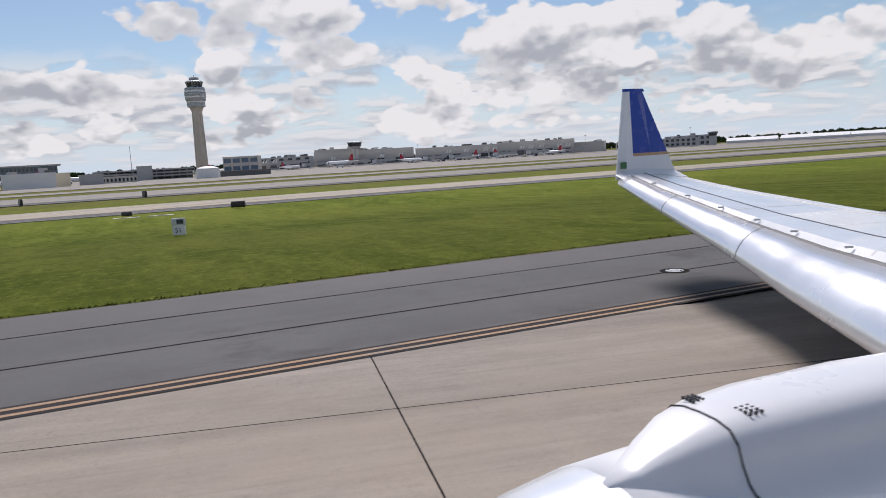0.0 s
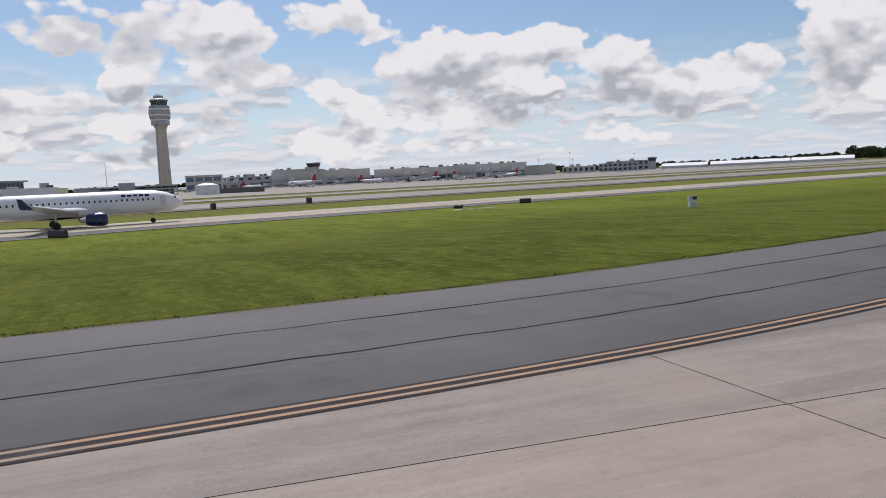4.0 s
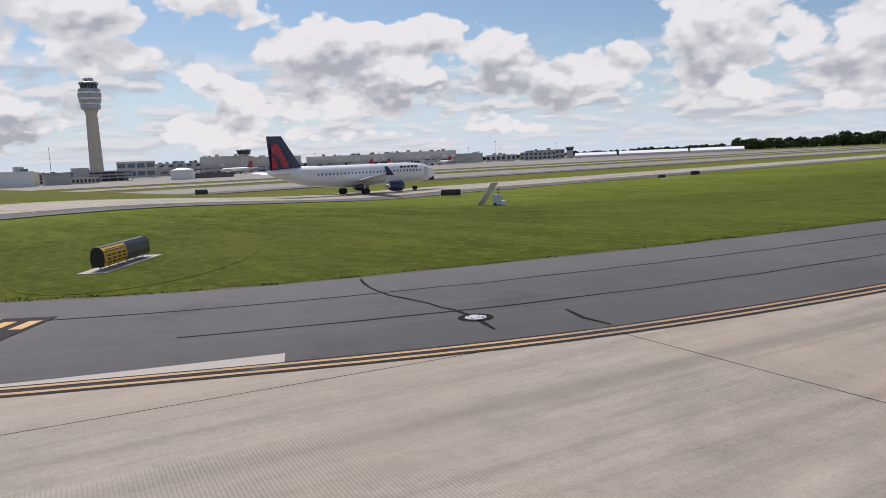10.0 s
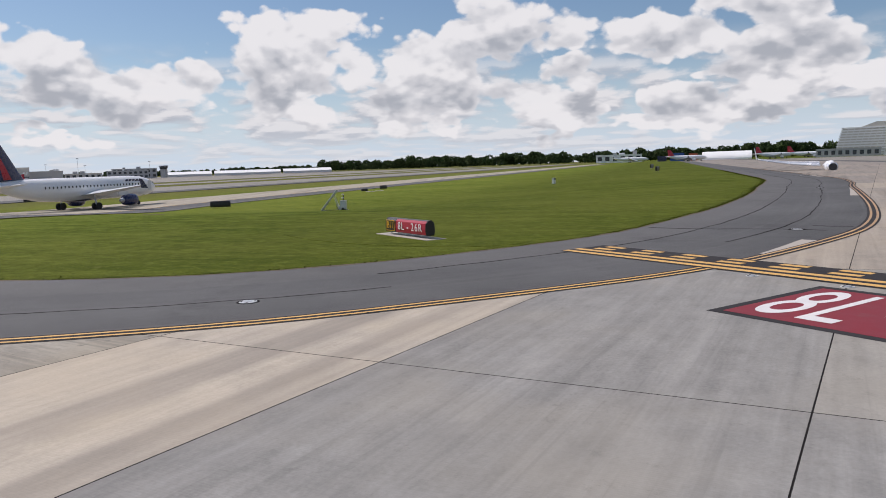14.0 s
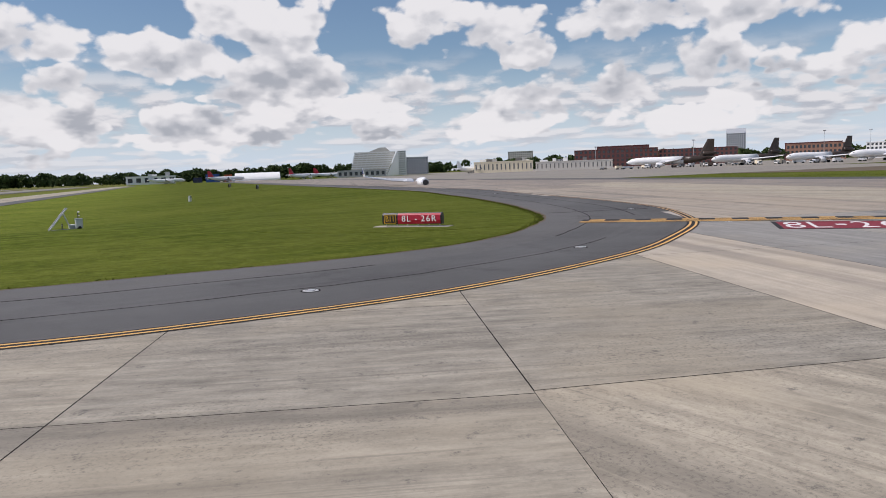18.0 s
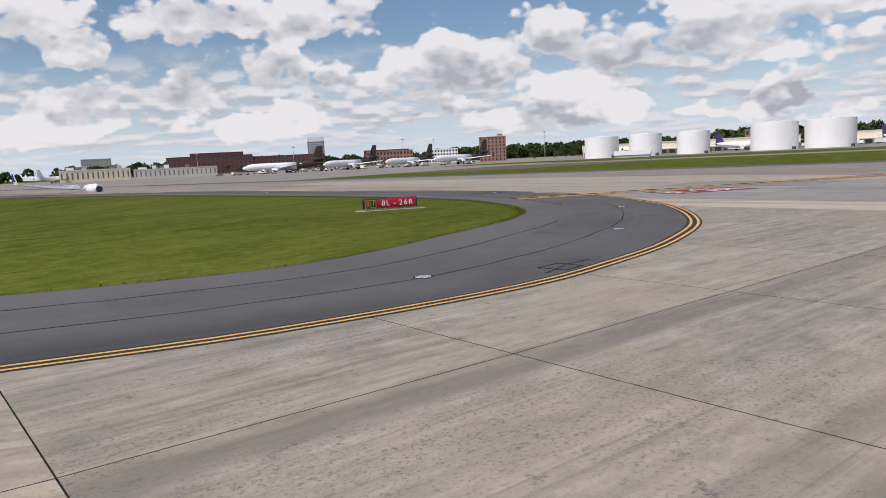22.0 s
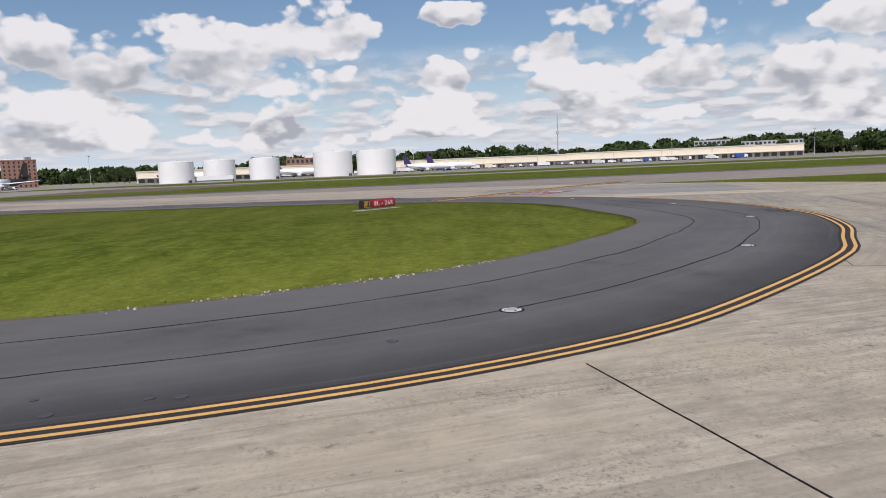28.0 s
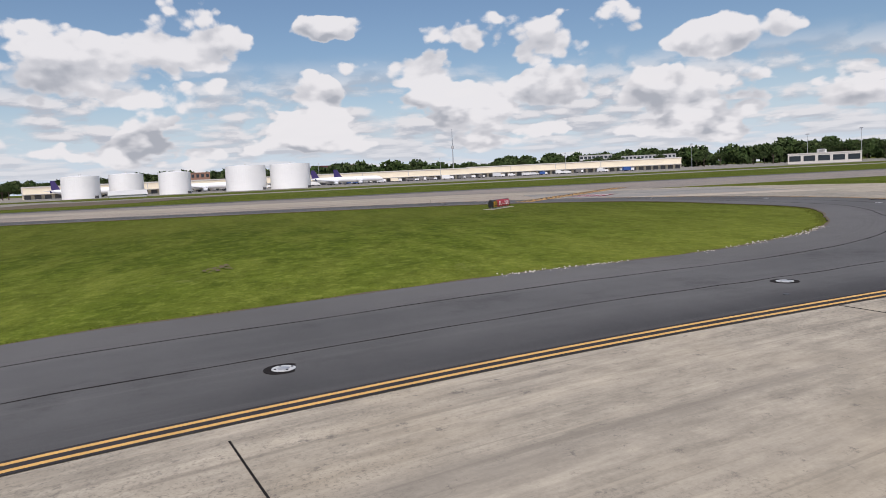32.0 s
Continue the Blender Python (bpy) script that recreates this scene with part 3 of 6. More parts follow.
def tube(bm, a, b, ra, rb=None, n=10):
    a, b = Vector(a), Vector(b)
    rb = ra if rb is None else rb
    d = b - a
    q = d.to_track_quat("Z", "Y").to_matrix().to_4x4()
    bmesh.ops.create_cone(bm, cap_ends=True, segments=n, radius1=ra, radius2=rb, depth=d.length, matrix=Matrix.Translation((a + b) / 2) @ q)
    return bm


def lathe(profile, n=32, axis="Z"):
    """A closed turned body from (radius, height) pairs."""
    bm = bmesh.new()
    rings = []
    for r, h in profile:
        ring = []
        for i in range(n):
            a = 2 * math.pi * i / n
            p = (r * math.cos(a), r * math.sin(a), h)
            ring.append(bm.verts.new(p if axis == "Z" else (p[0], p[2], p[1])))
        rings.append(ring)
    for lo, hi in zip(rings, rings[1:]):
        for i in range(n):
            bm.faces.new((lo[i], lo[(i + 1) % n], hi[(i + 1) % n], hi[i]))
    bm.faces.new(rings[0][::-1])
    bm.faces.new(rings[-1])
    bmesh.ops.recalc_face_normals(bm, faces=bm.faces[:])
    return bm


def loft(rings, cap=True):
    bm = bmesh.new()
    vs = [[bm.verts.new(p) for p in ring] for ring in rings]
    n = len(vs[0])
    for lo, hi in zip(vs, vs[1:]):
        for i in range(n):
            bm.faces.new((lo[i], lo[(i + 1) % n], hi[(i + 1) % n], hi[i]))
    if cap:
        bm.faces.new(vs[0][::-1])
        bm.faces.new(vs[-1])
    bmesh.ops.recalc_face_normals(bm, faces=bm.faces[:])
    return bm


def smooth01(t):
    t = min(max(t, 0.0), 1.0)
    return t * t * (3 - 2 * t)


def gz(x, y):
    """Height of the airfield: level on the runway side, falling two metres towards the parallel taxiway."""
    return -2.1 * smooth01((x - 24.0) / 56.0) * smooth01((114.0 - y) / 54.0)


def spline(points, step=1.5):
    """Points every step metres along a smooth curve through the given ones, with the normals to its left."""
    pts = [Vector(p) for p in points]
    out = []
    for i in range(len(pts) - 1):
        p0, p1, p2, p3 = pts[max(i - 1, 0)], pts[i], pts[i + 1], pts[min(i + 2, len(pts) - 1)]
        t1, t2 = (p2 - p0), (p3 - p1)
        seg = (p2 - p1).length
        t1, t2 = t1.normalized() * seg, t2.normalized() * seg
        n = max(1, int(seg / (step if seg < 40 else 12.0)))
        for k in range(n):
            s = k / n
            out.append((2 * s**3 - 3 * s * s + 1) * p1 + (s**3 - 2 * s * s + s) * t1 + (-2 * s**3 + 3 * s * s) * p2 + (s**3 - s * s) * t2)
    out.append(pts[-1])
    nor = []
    for i in range(len(out)):
        d = (out[min(i + 1, len(out) - 1)] - out[max(i - 1, 0)]).normalized()
        nor.append(Vector((-d.y, d.x)))
    return out, nor


def ribbon(left, right, lift, cols=1, skirt=0.3):
    """A paved band between two rows of points, resting on the ground, with a skirt down its sides."""
    bm = bmesh.new()
    rows = []
    for a, b in zip(left, right):
        row = []
        for k in range(cols + 1):
            p = a.lerp(b, k / cols)
            row.append(bm.verts.new((p.x, p.y, gz(p.x, p.y) + lift)))
        rows.append(row)
    for r0, r1 in zip(rows, rows[1:]):
        for k in range(cols):
            bm.faces.new((r0[k], r1[k], r1[k + 1], r0[k + 1]))
    bmesh.ops.recalc_face_normals(bm, faces=bm.faces[:])
    if sum(f.normal.z for f in bm.faces) < 0:
        bmesh.ops.reverse_faces(bm, faces=bm.faces[:])
    if skirt:
        edge = [e for e in bm.edges if e.is_boundary]
        r = bmesh.ops.extrude_edge_only(bm, edges=edge)
        for v in r["geom"]:
            if isinstance(v, bmesh.types.BMVert):
                v.co.z -= skirt
    return bm


def strip_along(pts, nor, off, width, lift, skirt=0.0):
    return ribbon([p + n * (off + width / 2) for p, n in zip(pts, nor)], [p + n * (off - width / 2) for p, n in zip(pts, nor)], lift, 1, skirt)


def legend(text, size, depth, mat, parent, m, name="legend", label=""):
    """Raised characters in Blender's own font."""
    cu = bpy.data.curves.new(name, "FONT")
    cu.body, cu.size, cu.extrude = text, size, depth
    cu.align_x, cu.align_y = "CENTER", "CENTER"
    tmp = bpy.data.objects.new(name, cu)
    me = bpy.data.meshes.new_from_object(tmp)
    bpy.data.objects.remove(tmp)
    me.materials.clear()
    me.materials.append(M[mat])
    ob = new(name, me)
    ob.matrix_basis = m
    if parent is not None:
        ob.parent = parent
    if label:
        tagged(ob, label)
    return ob

# ---- ground and pavements ----
EDGES = [  # concrete edge, then grass edge, pair by pair along the way
    ((12.2, -900), (20.8, -900)), ((12.2, -60), (20.8, -60)), ((12.1, 20), (20.8, 20)), ((12.2, 48), (21.1, 46)),
    ((14.1, 64), (23.1, 61)), ((16.4, 74.5), (25.0, 72)), ((18.6, 87), (27.0, 85)), ((22.5, 107.3), (31.1, 104)),
    ((25.9, 120), (34.5, 115.5)), ((30, 128.3), (37.4, 123.2)), ((34.0, 134.3), (41.2, 128.9)), ((39.1, 139.3), (46, 134.2)),
    ((44.8, 143.8), (50.6, 137)), ((53.8, 148), (56, 138.5)), ((61.5, 149.4), (62, 139.1)), ((67, 149.4), (67, 139.6)),
    ((71.3, 148.9), (71.5, 139.1)), ((78.0, 146.5), (76.2, 136.5)), ((82.2, 144.1), (79.3, 134.2)), ((85.9, 141.9), (82, 132.2)),
    ((92.6, 135.7), (85.9, 128.2)), ((96.2, 131.4), (88.6, 124)), ((99, 125.3), (90.9, 118.9)), ((101.7, 115), (92.4, 112.7)),
]
EDGES += [
    ((104.0, 105.3), (94.2, 103.5)), ((105.6, 98.8), (95.2, 95.5)), ((111, 82), (102.2, 79)), ((115.5, 66), (107, 63)),
    ((118.5, 45), (109.5, 45)), ((119, 20), (110, 20)), ((119, -100), (110, -100)), ((119, -900), (110, -900)),
]


def paired():
    """Both edges sampled in step, about a metre apart where the way bends."""
    rows_b, rows_g = [], []
    count = len(EDGES)
    for i in range(count - 1):
        n = max(1, int((Vector(EDGES[i + 1][0]) - Vector(EDGES[i][0])).length / (1.2 if 1 < i < count - 4 else 10.0)))
        for k in range(n + (i == count - 2)):
            s = k / n
            for side, rows in ((0, rows_b), (1, rows_g)):
                p = [Vector(EDGES[min(max(j, 0), count - 1)][side]) for j in (i - 1, i, i + 1, i + 2)]
                seg = (p[2] - p[1]).length
                t1, t2 = (p[2] - p[0]).normalized() * seg, (p[3] - p[1]).normalized() * seg
                rows.append((2 * s**3 - 3 * s * s + 1) * p[1] + (s**3 - 2 * s * s + s) * t1 + (-2 * s**3 + 3 * s * s) * p[2] + (s**3 - s * s) * t2)
    nor = []
    for i in range(len(rows_b)):
        d = (rows_b[min(i + 1, len(rows_b) - 1)] - rows_b[max(i - 1, 0)]).normalized()
        nor.append(Vector((-d.y, d.x)))
    return rows_b, rows_g, nor


EB, EG, EN = paired()
START = next(i for i, p in enumerate(EB) if p.y > 47)           # where the exit leaves the runway
HOLD = next(i for i, p in enumerate(EB) if p.x > 32.0)          # where the holding line crosses
SOUTH = next(i for i, p in enumerate(EB) if p.x > 100 and p.y < 40)


def make_ground():
    xs = sorted({*range(-100, 161, 5), -4500, -3000, -2000, -1200, -800, -500, -300, -180, -130, 175, 200, 240, 300, 400, 600, 900, 1300, 2000, 3000, 4500})
    ys = sorted({*range(-60, 181, 5), -4500, -3000, -2000, -1200, -800, -500, -300, -200, -140, -100, -80, 200, 240, 300, 400, 600, 900, 1300, 2000, 3000, 4500})
    bm = bmesh.new()
    grid = [[bm.verts.new((x, y, gz(x, y) - 0.02)) for y in ys] for x in xs]
    for a, b in zip(grid, grid[1:]):
        for k in range(len(ys) - 1):
            bm.faces.new((a[k], b[k], b[k + 1], a[k + 1]))
    tagged(part("ground", bm, "grass", smooth=True), "mown green airfield grass with drier patches", "ground", kind="structure")


make_ground()
shoulder = tagged(part("asphalt_shoulder", ribbon(EB, EG, 0.058, 9), "asphalt"), "dark grey asphalt taxiway shoulder with sealed cracks", "pavement", kind="structure")
lane = shoulder.data.attributes.new("lane", "FLOAT", "POINT")         # 0 at the concrete, 1 at the grass
worn = shoulder.data.attributes.new("worn", "FLOAT", "POINT")         # how far the kerb lane has blackened
for i in range(len(EB)):
    for k in range(10):
        lane.data[i * 10 + k].value = k / 9
        worn.data[i * 10 + k].value = smooth01((EB[i].x - 62) / 25) * smooth01((EB[i].y - 92) / 25)
widths = [30.0 if i < SOUTH - 30 else max(20.5, 30.0 - 0.35 * (i - SOUTH + 30)) for i in range(len(EB))]
exit_way = tagged(part("taxiway", ribbon(EB[START:], [p + n * w for p, n, w in zip(EB[START:], EN[START:], widths[START:])], 0.046, 4), "exit_south"),
                  "pale stained concrete taxiway curving off the runway", "pavement", kind="structure")
runway = tagged(part("runway", boxed(-33, 12.17, -900, 900, -0.3, 0.012), "runway"), "brownish grooved concrete runway in large slabs", "runway", kind="structure")


def flat(name, x0, x1, y0, y1, z, mat, label, category="pavement"):
    bm = bmesh.new()
    box(bm, x0, x1, y0, y1, z - 0.3, z)
    return tagged(part(name, bm, mat), label, category, kind="structure")


flat("west_shoulder", -42, -33.02, -900, 900, 0.02, "asphalt", "dark asphalt strip beside the runway")
flat("north_taxiway", -175, -150, 14.1, 900, 0.03, "far_concrete", "pale concrete service road beyond the grass", "road")
flat("parallel_runway", 196, 246, -1200, 420, -1.96, "far_concrete", "pale concrete runway seen across the grass", "runway")
flat("runway_shoulder", 182, 195.9, -1200, 420, -1.97, "asphalt", "grey asphalt runway shoulder")
flat("inner_taxiway", 285, 322, -1200, 500, -1.96, "far_concrete", "pale concrete taxiway near the terminals")
flat("apron", 372, 1150, -1200, 300, -1.95, "far_concrete", "wide pale concrete terminal apron", "apron")
flat("cross_taxiway", -195.9, -42.1, -500, 14, 0.025, "far_concrete", "wide grey concrete taxiway across the grass")
flat("cargo_apron", -900, -196, -900, -60, 0.03, "far_concrete", "pale concrete cargo apron", "apron")
flat("tank_yard", -1000, -262, -59.9, 800, 0.035, "far_concrete", "pale concrete yard round fuel tanks and warehouse", "apron")


def wedge(name, pts, z, mat, label, category="pavement"):
    bm = bmesh.new()
    f = bm.faces.new([bm.verts.new((x, y, z)) for x, y in pts])
    if f.normal.z < 0:
        f.normal_flip()
    r = bmesh.ops.extrude_face_region(bm, geom=[f])
    for v in r["geom"]:
        if isinstance(v, bmesh.types.BMVert):
            v.co.z -= 0.2
    bmesh.ops.recalc_face_normals(bm, faces=bm.faces[:])
    return tagged(part(name, bm, mat), label, category, kind="structure")


wedge("rough_verge", [(-74, 14.2), (-84, 60), (-149, 84), (-149, 14.2)], 0.02, "soil", "bare brown soil verge by the runway", "ground")


# ---- markings, joints, cracks, inset lights ----
def along(i0, i1, off, width, lift, mat, name, label, category="marking"):
    return tagged(part(name, strip_along(EB[i0:i1], EN[i0:i1], off, width, lift), mat), label, category, kind="structure")


i_start = next(i for i, p in enumerate(EB) if p.y > -80)
i_end = next(i for i, p in enumerate(EB) if p.x > 100 and p.y < -60)
along(i_start, i_end, -0.04, 0.66, 0.063, "black_paint", "edge_band", "black painted band along the concrete edge")
FADED, FRESH = (next(i for i, p in enumerate(EB) if p.y > y) for y in (90, 121))      # the paint is less worn further on
for off in (0.13, -0.19):
    along(i_start, FADED + 1, off, 0.12, 0.068, "worn_yellow", "edge_line", "worn tan edge line beside the asphalt")
    along(FADED, FRESH + 1, off, 0.12, 0.068, "faded_yellow", "edge_line", "faded tan yellow edge line beside the asphalt")
    along(FRESH, HOLD + 1, off, 0.12, 0.068, "pale_yellow", "edge_line", "pale yellow edge line beside the asphalt")
    along(HOLD + 1, i_end, off, 0.125, 0.068, "yellow", "edge_line", "bright yellow double edge line on black")
for y0, y1, w0, w1 in ((23.5, 38.9, 0.03, 0.62), (78.0, 93.4, 0.03, 0.60), (124.9, 131.0, 0.72, 0.04)):     # slab corners that reach past the lines
    i0, i1 = (next(i for i, p in enumerate(EB) if p.y > y) for y in (y0, y1))
    reach = [w0 + (w1 - w0) * (EB[i].y - y0) / (y1 - y0) for i in range(i0, i1)]
    corner = ribbon([EB[i] - EN[i] * 0.33 for i in range(i0, i1)], [EB[i] - EN[i] * (0.36 + r) for i, r in zip(range(i0, i1), reach)], 0.064, 1, 0.0)
    tagged(part("concrete_strip", corner, "pale_strip"), "pale tapering concrete slab corner beside the edge lines", "pavement", kind="structure")


CUT = Matrix.Rotation(radians(-8), 2)


def crack(points, width, rng, lift=0.066):
    """A sealed crack: a wandering thin ridge of tar."""
    pts, nor = spline(points, 0.5)
    pts = [p + n * rng.uniform(-0.05, 0.05) for p, n in zip(pts, nor)]
    ws = [width * rng.uniform(0.6, 1.4) for _ in pts]
    bm = ribbon([p + n * w / 2 for p, n, w in zip(pts, nor, ws)], [p - n * w / 2 for p, n, w in zip(pts, nor, ws)], lift, 1, 0.02)
    return bm


def joint_strip(a, b, width):
    a, b = Vector(a), Vector(b)
    n = Vector((-(b - a).y, (b - a).x)).normalized() * width / 2
    steps = int((b - a).length / 0.6)
    mid = [a.lerp(b, k / steps) + n * rng.uniform(-0.25, 0.25) for k in range(steps + 1)]
    return ribbon([p + n for p in mid], [p - n for p in mid], 0.053, 1, 0.02)


rng = random.Random(4)
for frac, i0, i1, wd in ((0.34, i_start, HOLD - 3, 0.07), (0.68, i_start, HOLD + 8, 0.08), (0.36, HOLD + 8, i_end, 0.05), (0.70, HOLD + 20, i_end, 0.06)):
    line = [EB[i].lerp(EG[i], frac) + Vector((rng.uniform(-0.06, 0.06), rng.uniform(-0.06, 0.06))) for i in range(i0, i1)]
    nn = EN[i0:i1]
    ws = [wd * rng.uniform(0.5, 1.3) for _ in line]
    bm = ribbon([p + n * w / 2 for p, n, w in zip(line, nn, ws)], [p - n * w / 2 for p, n, w in zip(line, nn, ws)], 0.064, 1, 0.02)
    part("crack_seal", bm, "sealant", shoulder, "long black sealed joint in the asphalt")
for pts in ([(35.6, 119.9), (33.2, 120.8), (31, 120.9), (29, 121.2), (27.9, 121.7)], [(28.0, 119.3), (27.2, 119.7), (26.4, 119.9)],
            [(14.0, 31.75), (13.2, 31.9), (12.5, 31.85), (11.9, 31.9)]):
    part("crack_seal", crack(pts, 0.09, rng), "sealant", shoulder, "black tar sealed crack")

for a, b in (((97.8, 130.2), (112, 133.8)), ((105.6, 102.7), (116, 105.8)), ((111, 84), (124, 88)), ((101.5, 116.1), (115, 119.3))):
    part("slab_joint", joint_strip(a, b, 0.032), "sealant", exit_way, "dark sealed joint between concrete slabs")

# the holding line: two solid and two broken yellow bars on black
HA, HD, HP = Vector((38.6, 129.55)), Vector((-0.778, 0.628)), Vector((-0.628, -0.778))
holding = _placed("holding_line", Matrix.Identity(4), "yellow solid and broken holding line on black paint", "marking", "", "structure")


def quad(o, u, v, lu, lv, z):
    bm = bmesh.new()
    c = [o, o + u * lu, o + u * lu + v * lv, o + v * lv]
    f = bm.faces.new([bm.verts.new((p.x, p.y, z)) for p in c])
    if f.normal.z < 0:
        f.normal_flip()
    r = bmesh.ops.extrude_face_region(bm, geom=[f])
    for vv in r["geom"]:
        if isinstance(vv, bmesh.types.BMVert):
            vv.co.z -= 0.003
    bmesh.ops.recalc_face_normals(bm, faces=bm.faces[:])
    return bm


part("black_ground", quad(HA - HP * 0.14, HD, HP, 46, 2.42, 0.072), "black_paint", holding)
for k in range(2):
    part("solid_bar", quad(HA + HP * (0.61 * k), HD, HP, 46, 0.31, 0.076), "yellow", holding, "yellow solid bar")
for k in range(2):
    for j in range(25):
        part("broken_bar", quad(HA + HP * (1.22 + 0.61 * k) + HD * (0.45 + 1.83 * j), HD, HP, 0.91, 0.31, 0.076), "yellow", holding)

# the painted holding position sign
RC, RU, RR = Vector((33.9, 140.25)), Vector((-0.64, -0.768)), Vector((-0.768, 0.64))
red_sign = _placed("painted_runway_sign", Matrix.Identity(4), "red painted runway sign with white numbers on concrete", "marking", "", "structure")
part("dark_border", quad(RC + RR * 0.04 - RU * 0.06, RR, RU, 7.5, 4.66, 0.058), "black_paint", red_sign, "dark grey border")
part("red_field", quad(RC + RR * 0.28 + RU * 0.20, RR, RU, 7.0, 4.10, 0.062), "red_paint", red_sign)
for text, a0, a1, b0, b1 in (("8", 0.50, 1.40, 0.62, 4.05), ("L", 1.70, 2.50, 0.62, 4.05), ("-", 2.87, 3.32, 2.0, 2.68), ("2", 3.70, 4.50, 0.62, 4.05), ("6", 4.85, 5.65, 0.62, 4.05), ("R", 6.0, 6.85, 0.62, 4.05)):
    ob = legend(text, 1.0, 0.001, "white_paint", red_sign, Matrix.Identity(4), "painted_numeral")
    lo = [min(v.co[k] for v in ob.data.vertices) for k in (0, 1)]
    hi = [max(v.co[k] for v in ob.data.vertices) for k in (0, 1)]
    su, sv = (a1 - a0) / (hi[0] - lo[0]), (b1 - b0) / (hi[1] - lo[1])
    c = RC + RR * (a0 - lo[0] * su) + RU * (b0 - lo[1] * sv)
    ob.matrix_basis = Matrix(((RR.x * su, RU.x * sv, 0, c.x), (RR.y * su, RU.y * sv, 0, c.y), (0, 0, 1, 0.066), (0, 0, 0, 1)))


def inset_light(x, y, r=0.24, bright=True):
    """A flush airfield light: steel ring, dark well, small lens."""
    z = gz(x, y) + (0.054 if not bright else 0.060)
    t = _placed("inset_light", pose(x, y, z), "round flush steel airfield light in the pavement", "light", "airfield lights")
    if bright:
        q = 1.65 if y < 125 else 1.28
        part("sealing_ring", lathe([(r * q, -0.01), (r * q, 0.004), (r * (q - 0.07), 0.006), (r * 1.05, 0.006), (r * 1.05, -0.01)], 24), "sealant", t, "dark tar ring")
    part("steel_rim", lathe([(r, -0.01), (r, 0.012), (r * 0.9, 0.016), (r * 0.55, 0.016), (r * 0.5, 0.0)], 24), "lens", t, "pale worn steel rim")
    part("lens", lathe([(r * 0.48, 0.0), (r * 0.48, 0.02), (r * 0.3, 0.03)], 16), "galv", t)
    for k in range(4):
        a = k * math.pi / 2 + 0.4
        part("bolt", lathe([(0.025, 0.0), (0.025, 0.02)], 6), "dark", t, m=pose(r * 0.75 * math.cos(a), r * 0.75 * math.sin(a), 0.01))


for x, y in ((15.1, -13.4), (14.3, 31.7), (19.8, 76.7), (29.0, 121.2), (45.4, 140.9), (57.7, 145.8), (71.2, 145.3), (83.3, 139.6), (93.1, 129.5), (98.25, 117.3), (101.9, 103.4)):
    inset_light(x, y)
for k, (a, b) in enumerate(((-0.5, 0.5), (0.5, -0.5))):     # a square cut sealed with tar
    for side in (0, 1):
        ends = [Vector((68.15, 148.3)) + CUT @ Vector(p) for p in (((a, a), (a, b)) if side else ((a, a), (b, a)))]
        part("crack_seal", crack([tuple(p) for p in ends], 0.05, rng), "sealant", shoulder, "black tar seam of a square cut")
part("crack_seal", crack([(69.4, 148.4), (68.7, 148.35), (67.2, 148.3), (66.5, 148.5)], 0.05, rng), "sealant", shoulder, "black tar seam of a square cut")
for x, y in ((32.4, 135.2), (30.3, 136.8), (28.4, 138.4)):
    inset_light(x, y, 0.17, False)
for x, y, r in ((98.6, 123.6, 0.11), (98.6, 123.1, 0.09), (99.2, 121.8, 0.11), (95.6, 126.8, 0.12), (98.4, 121.2, 0.07), (100.05, 116.0, 0.08)):
    t = _placed("drain_cover", pose(x, y, 0.060 + gz(x, y)), "small dark round cover set in the asphalt", "cover", "asphalt covers")
    part("cover_plate", lathe([(r, -0.01), (r, 0.01), (r * 0.9, 0.014), (r * 0.2, 0.008)], 14), "dark", t)

# ---- airfield signs ----


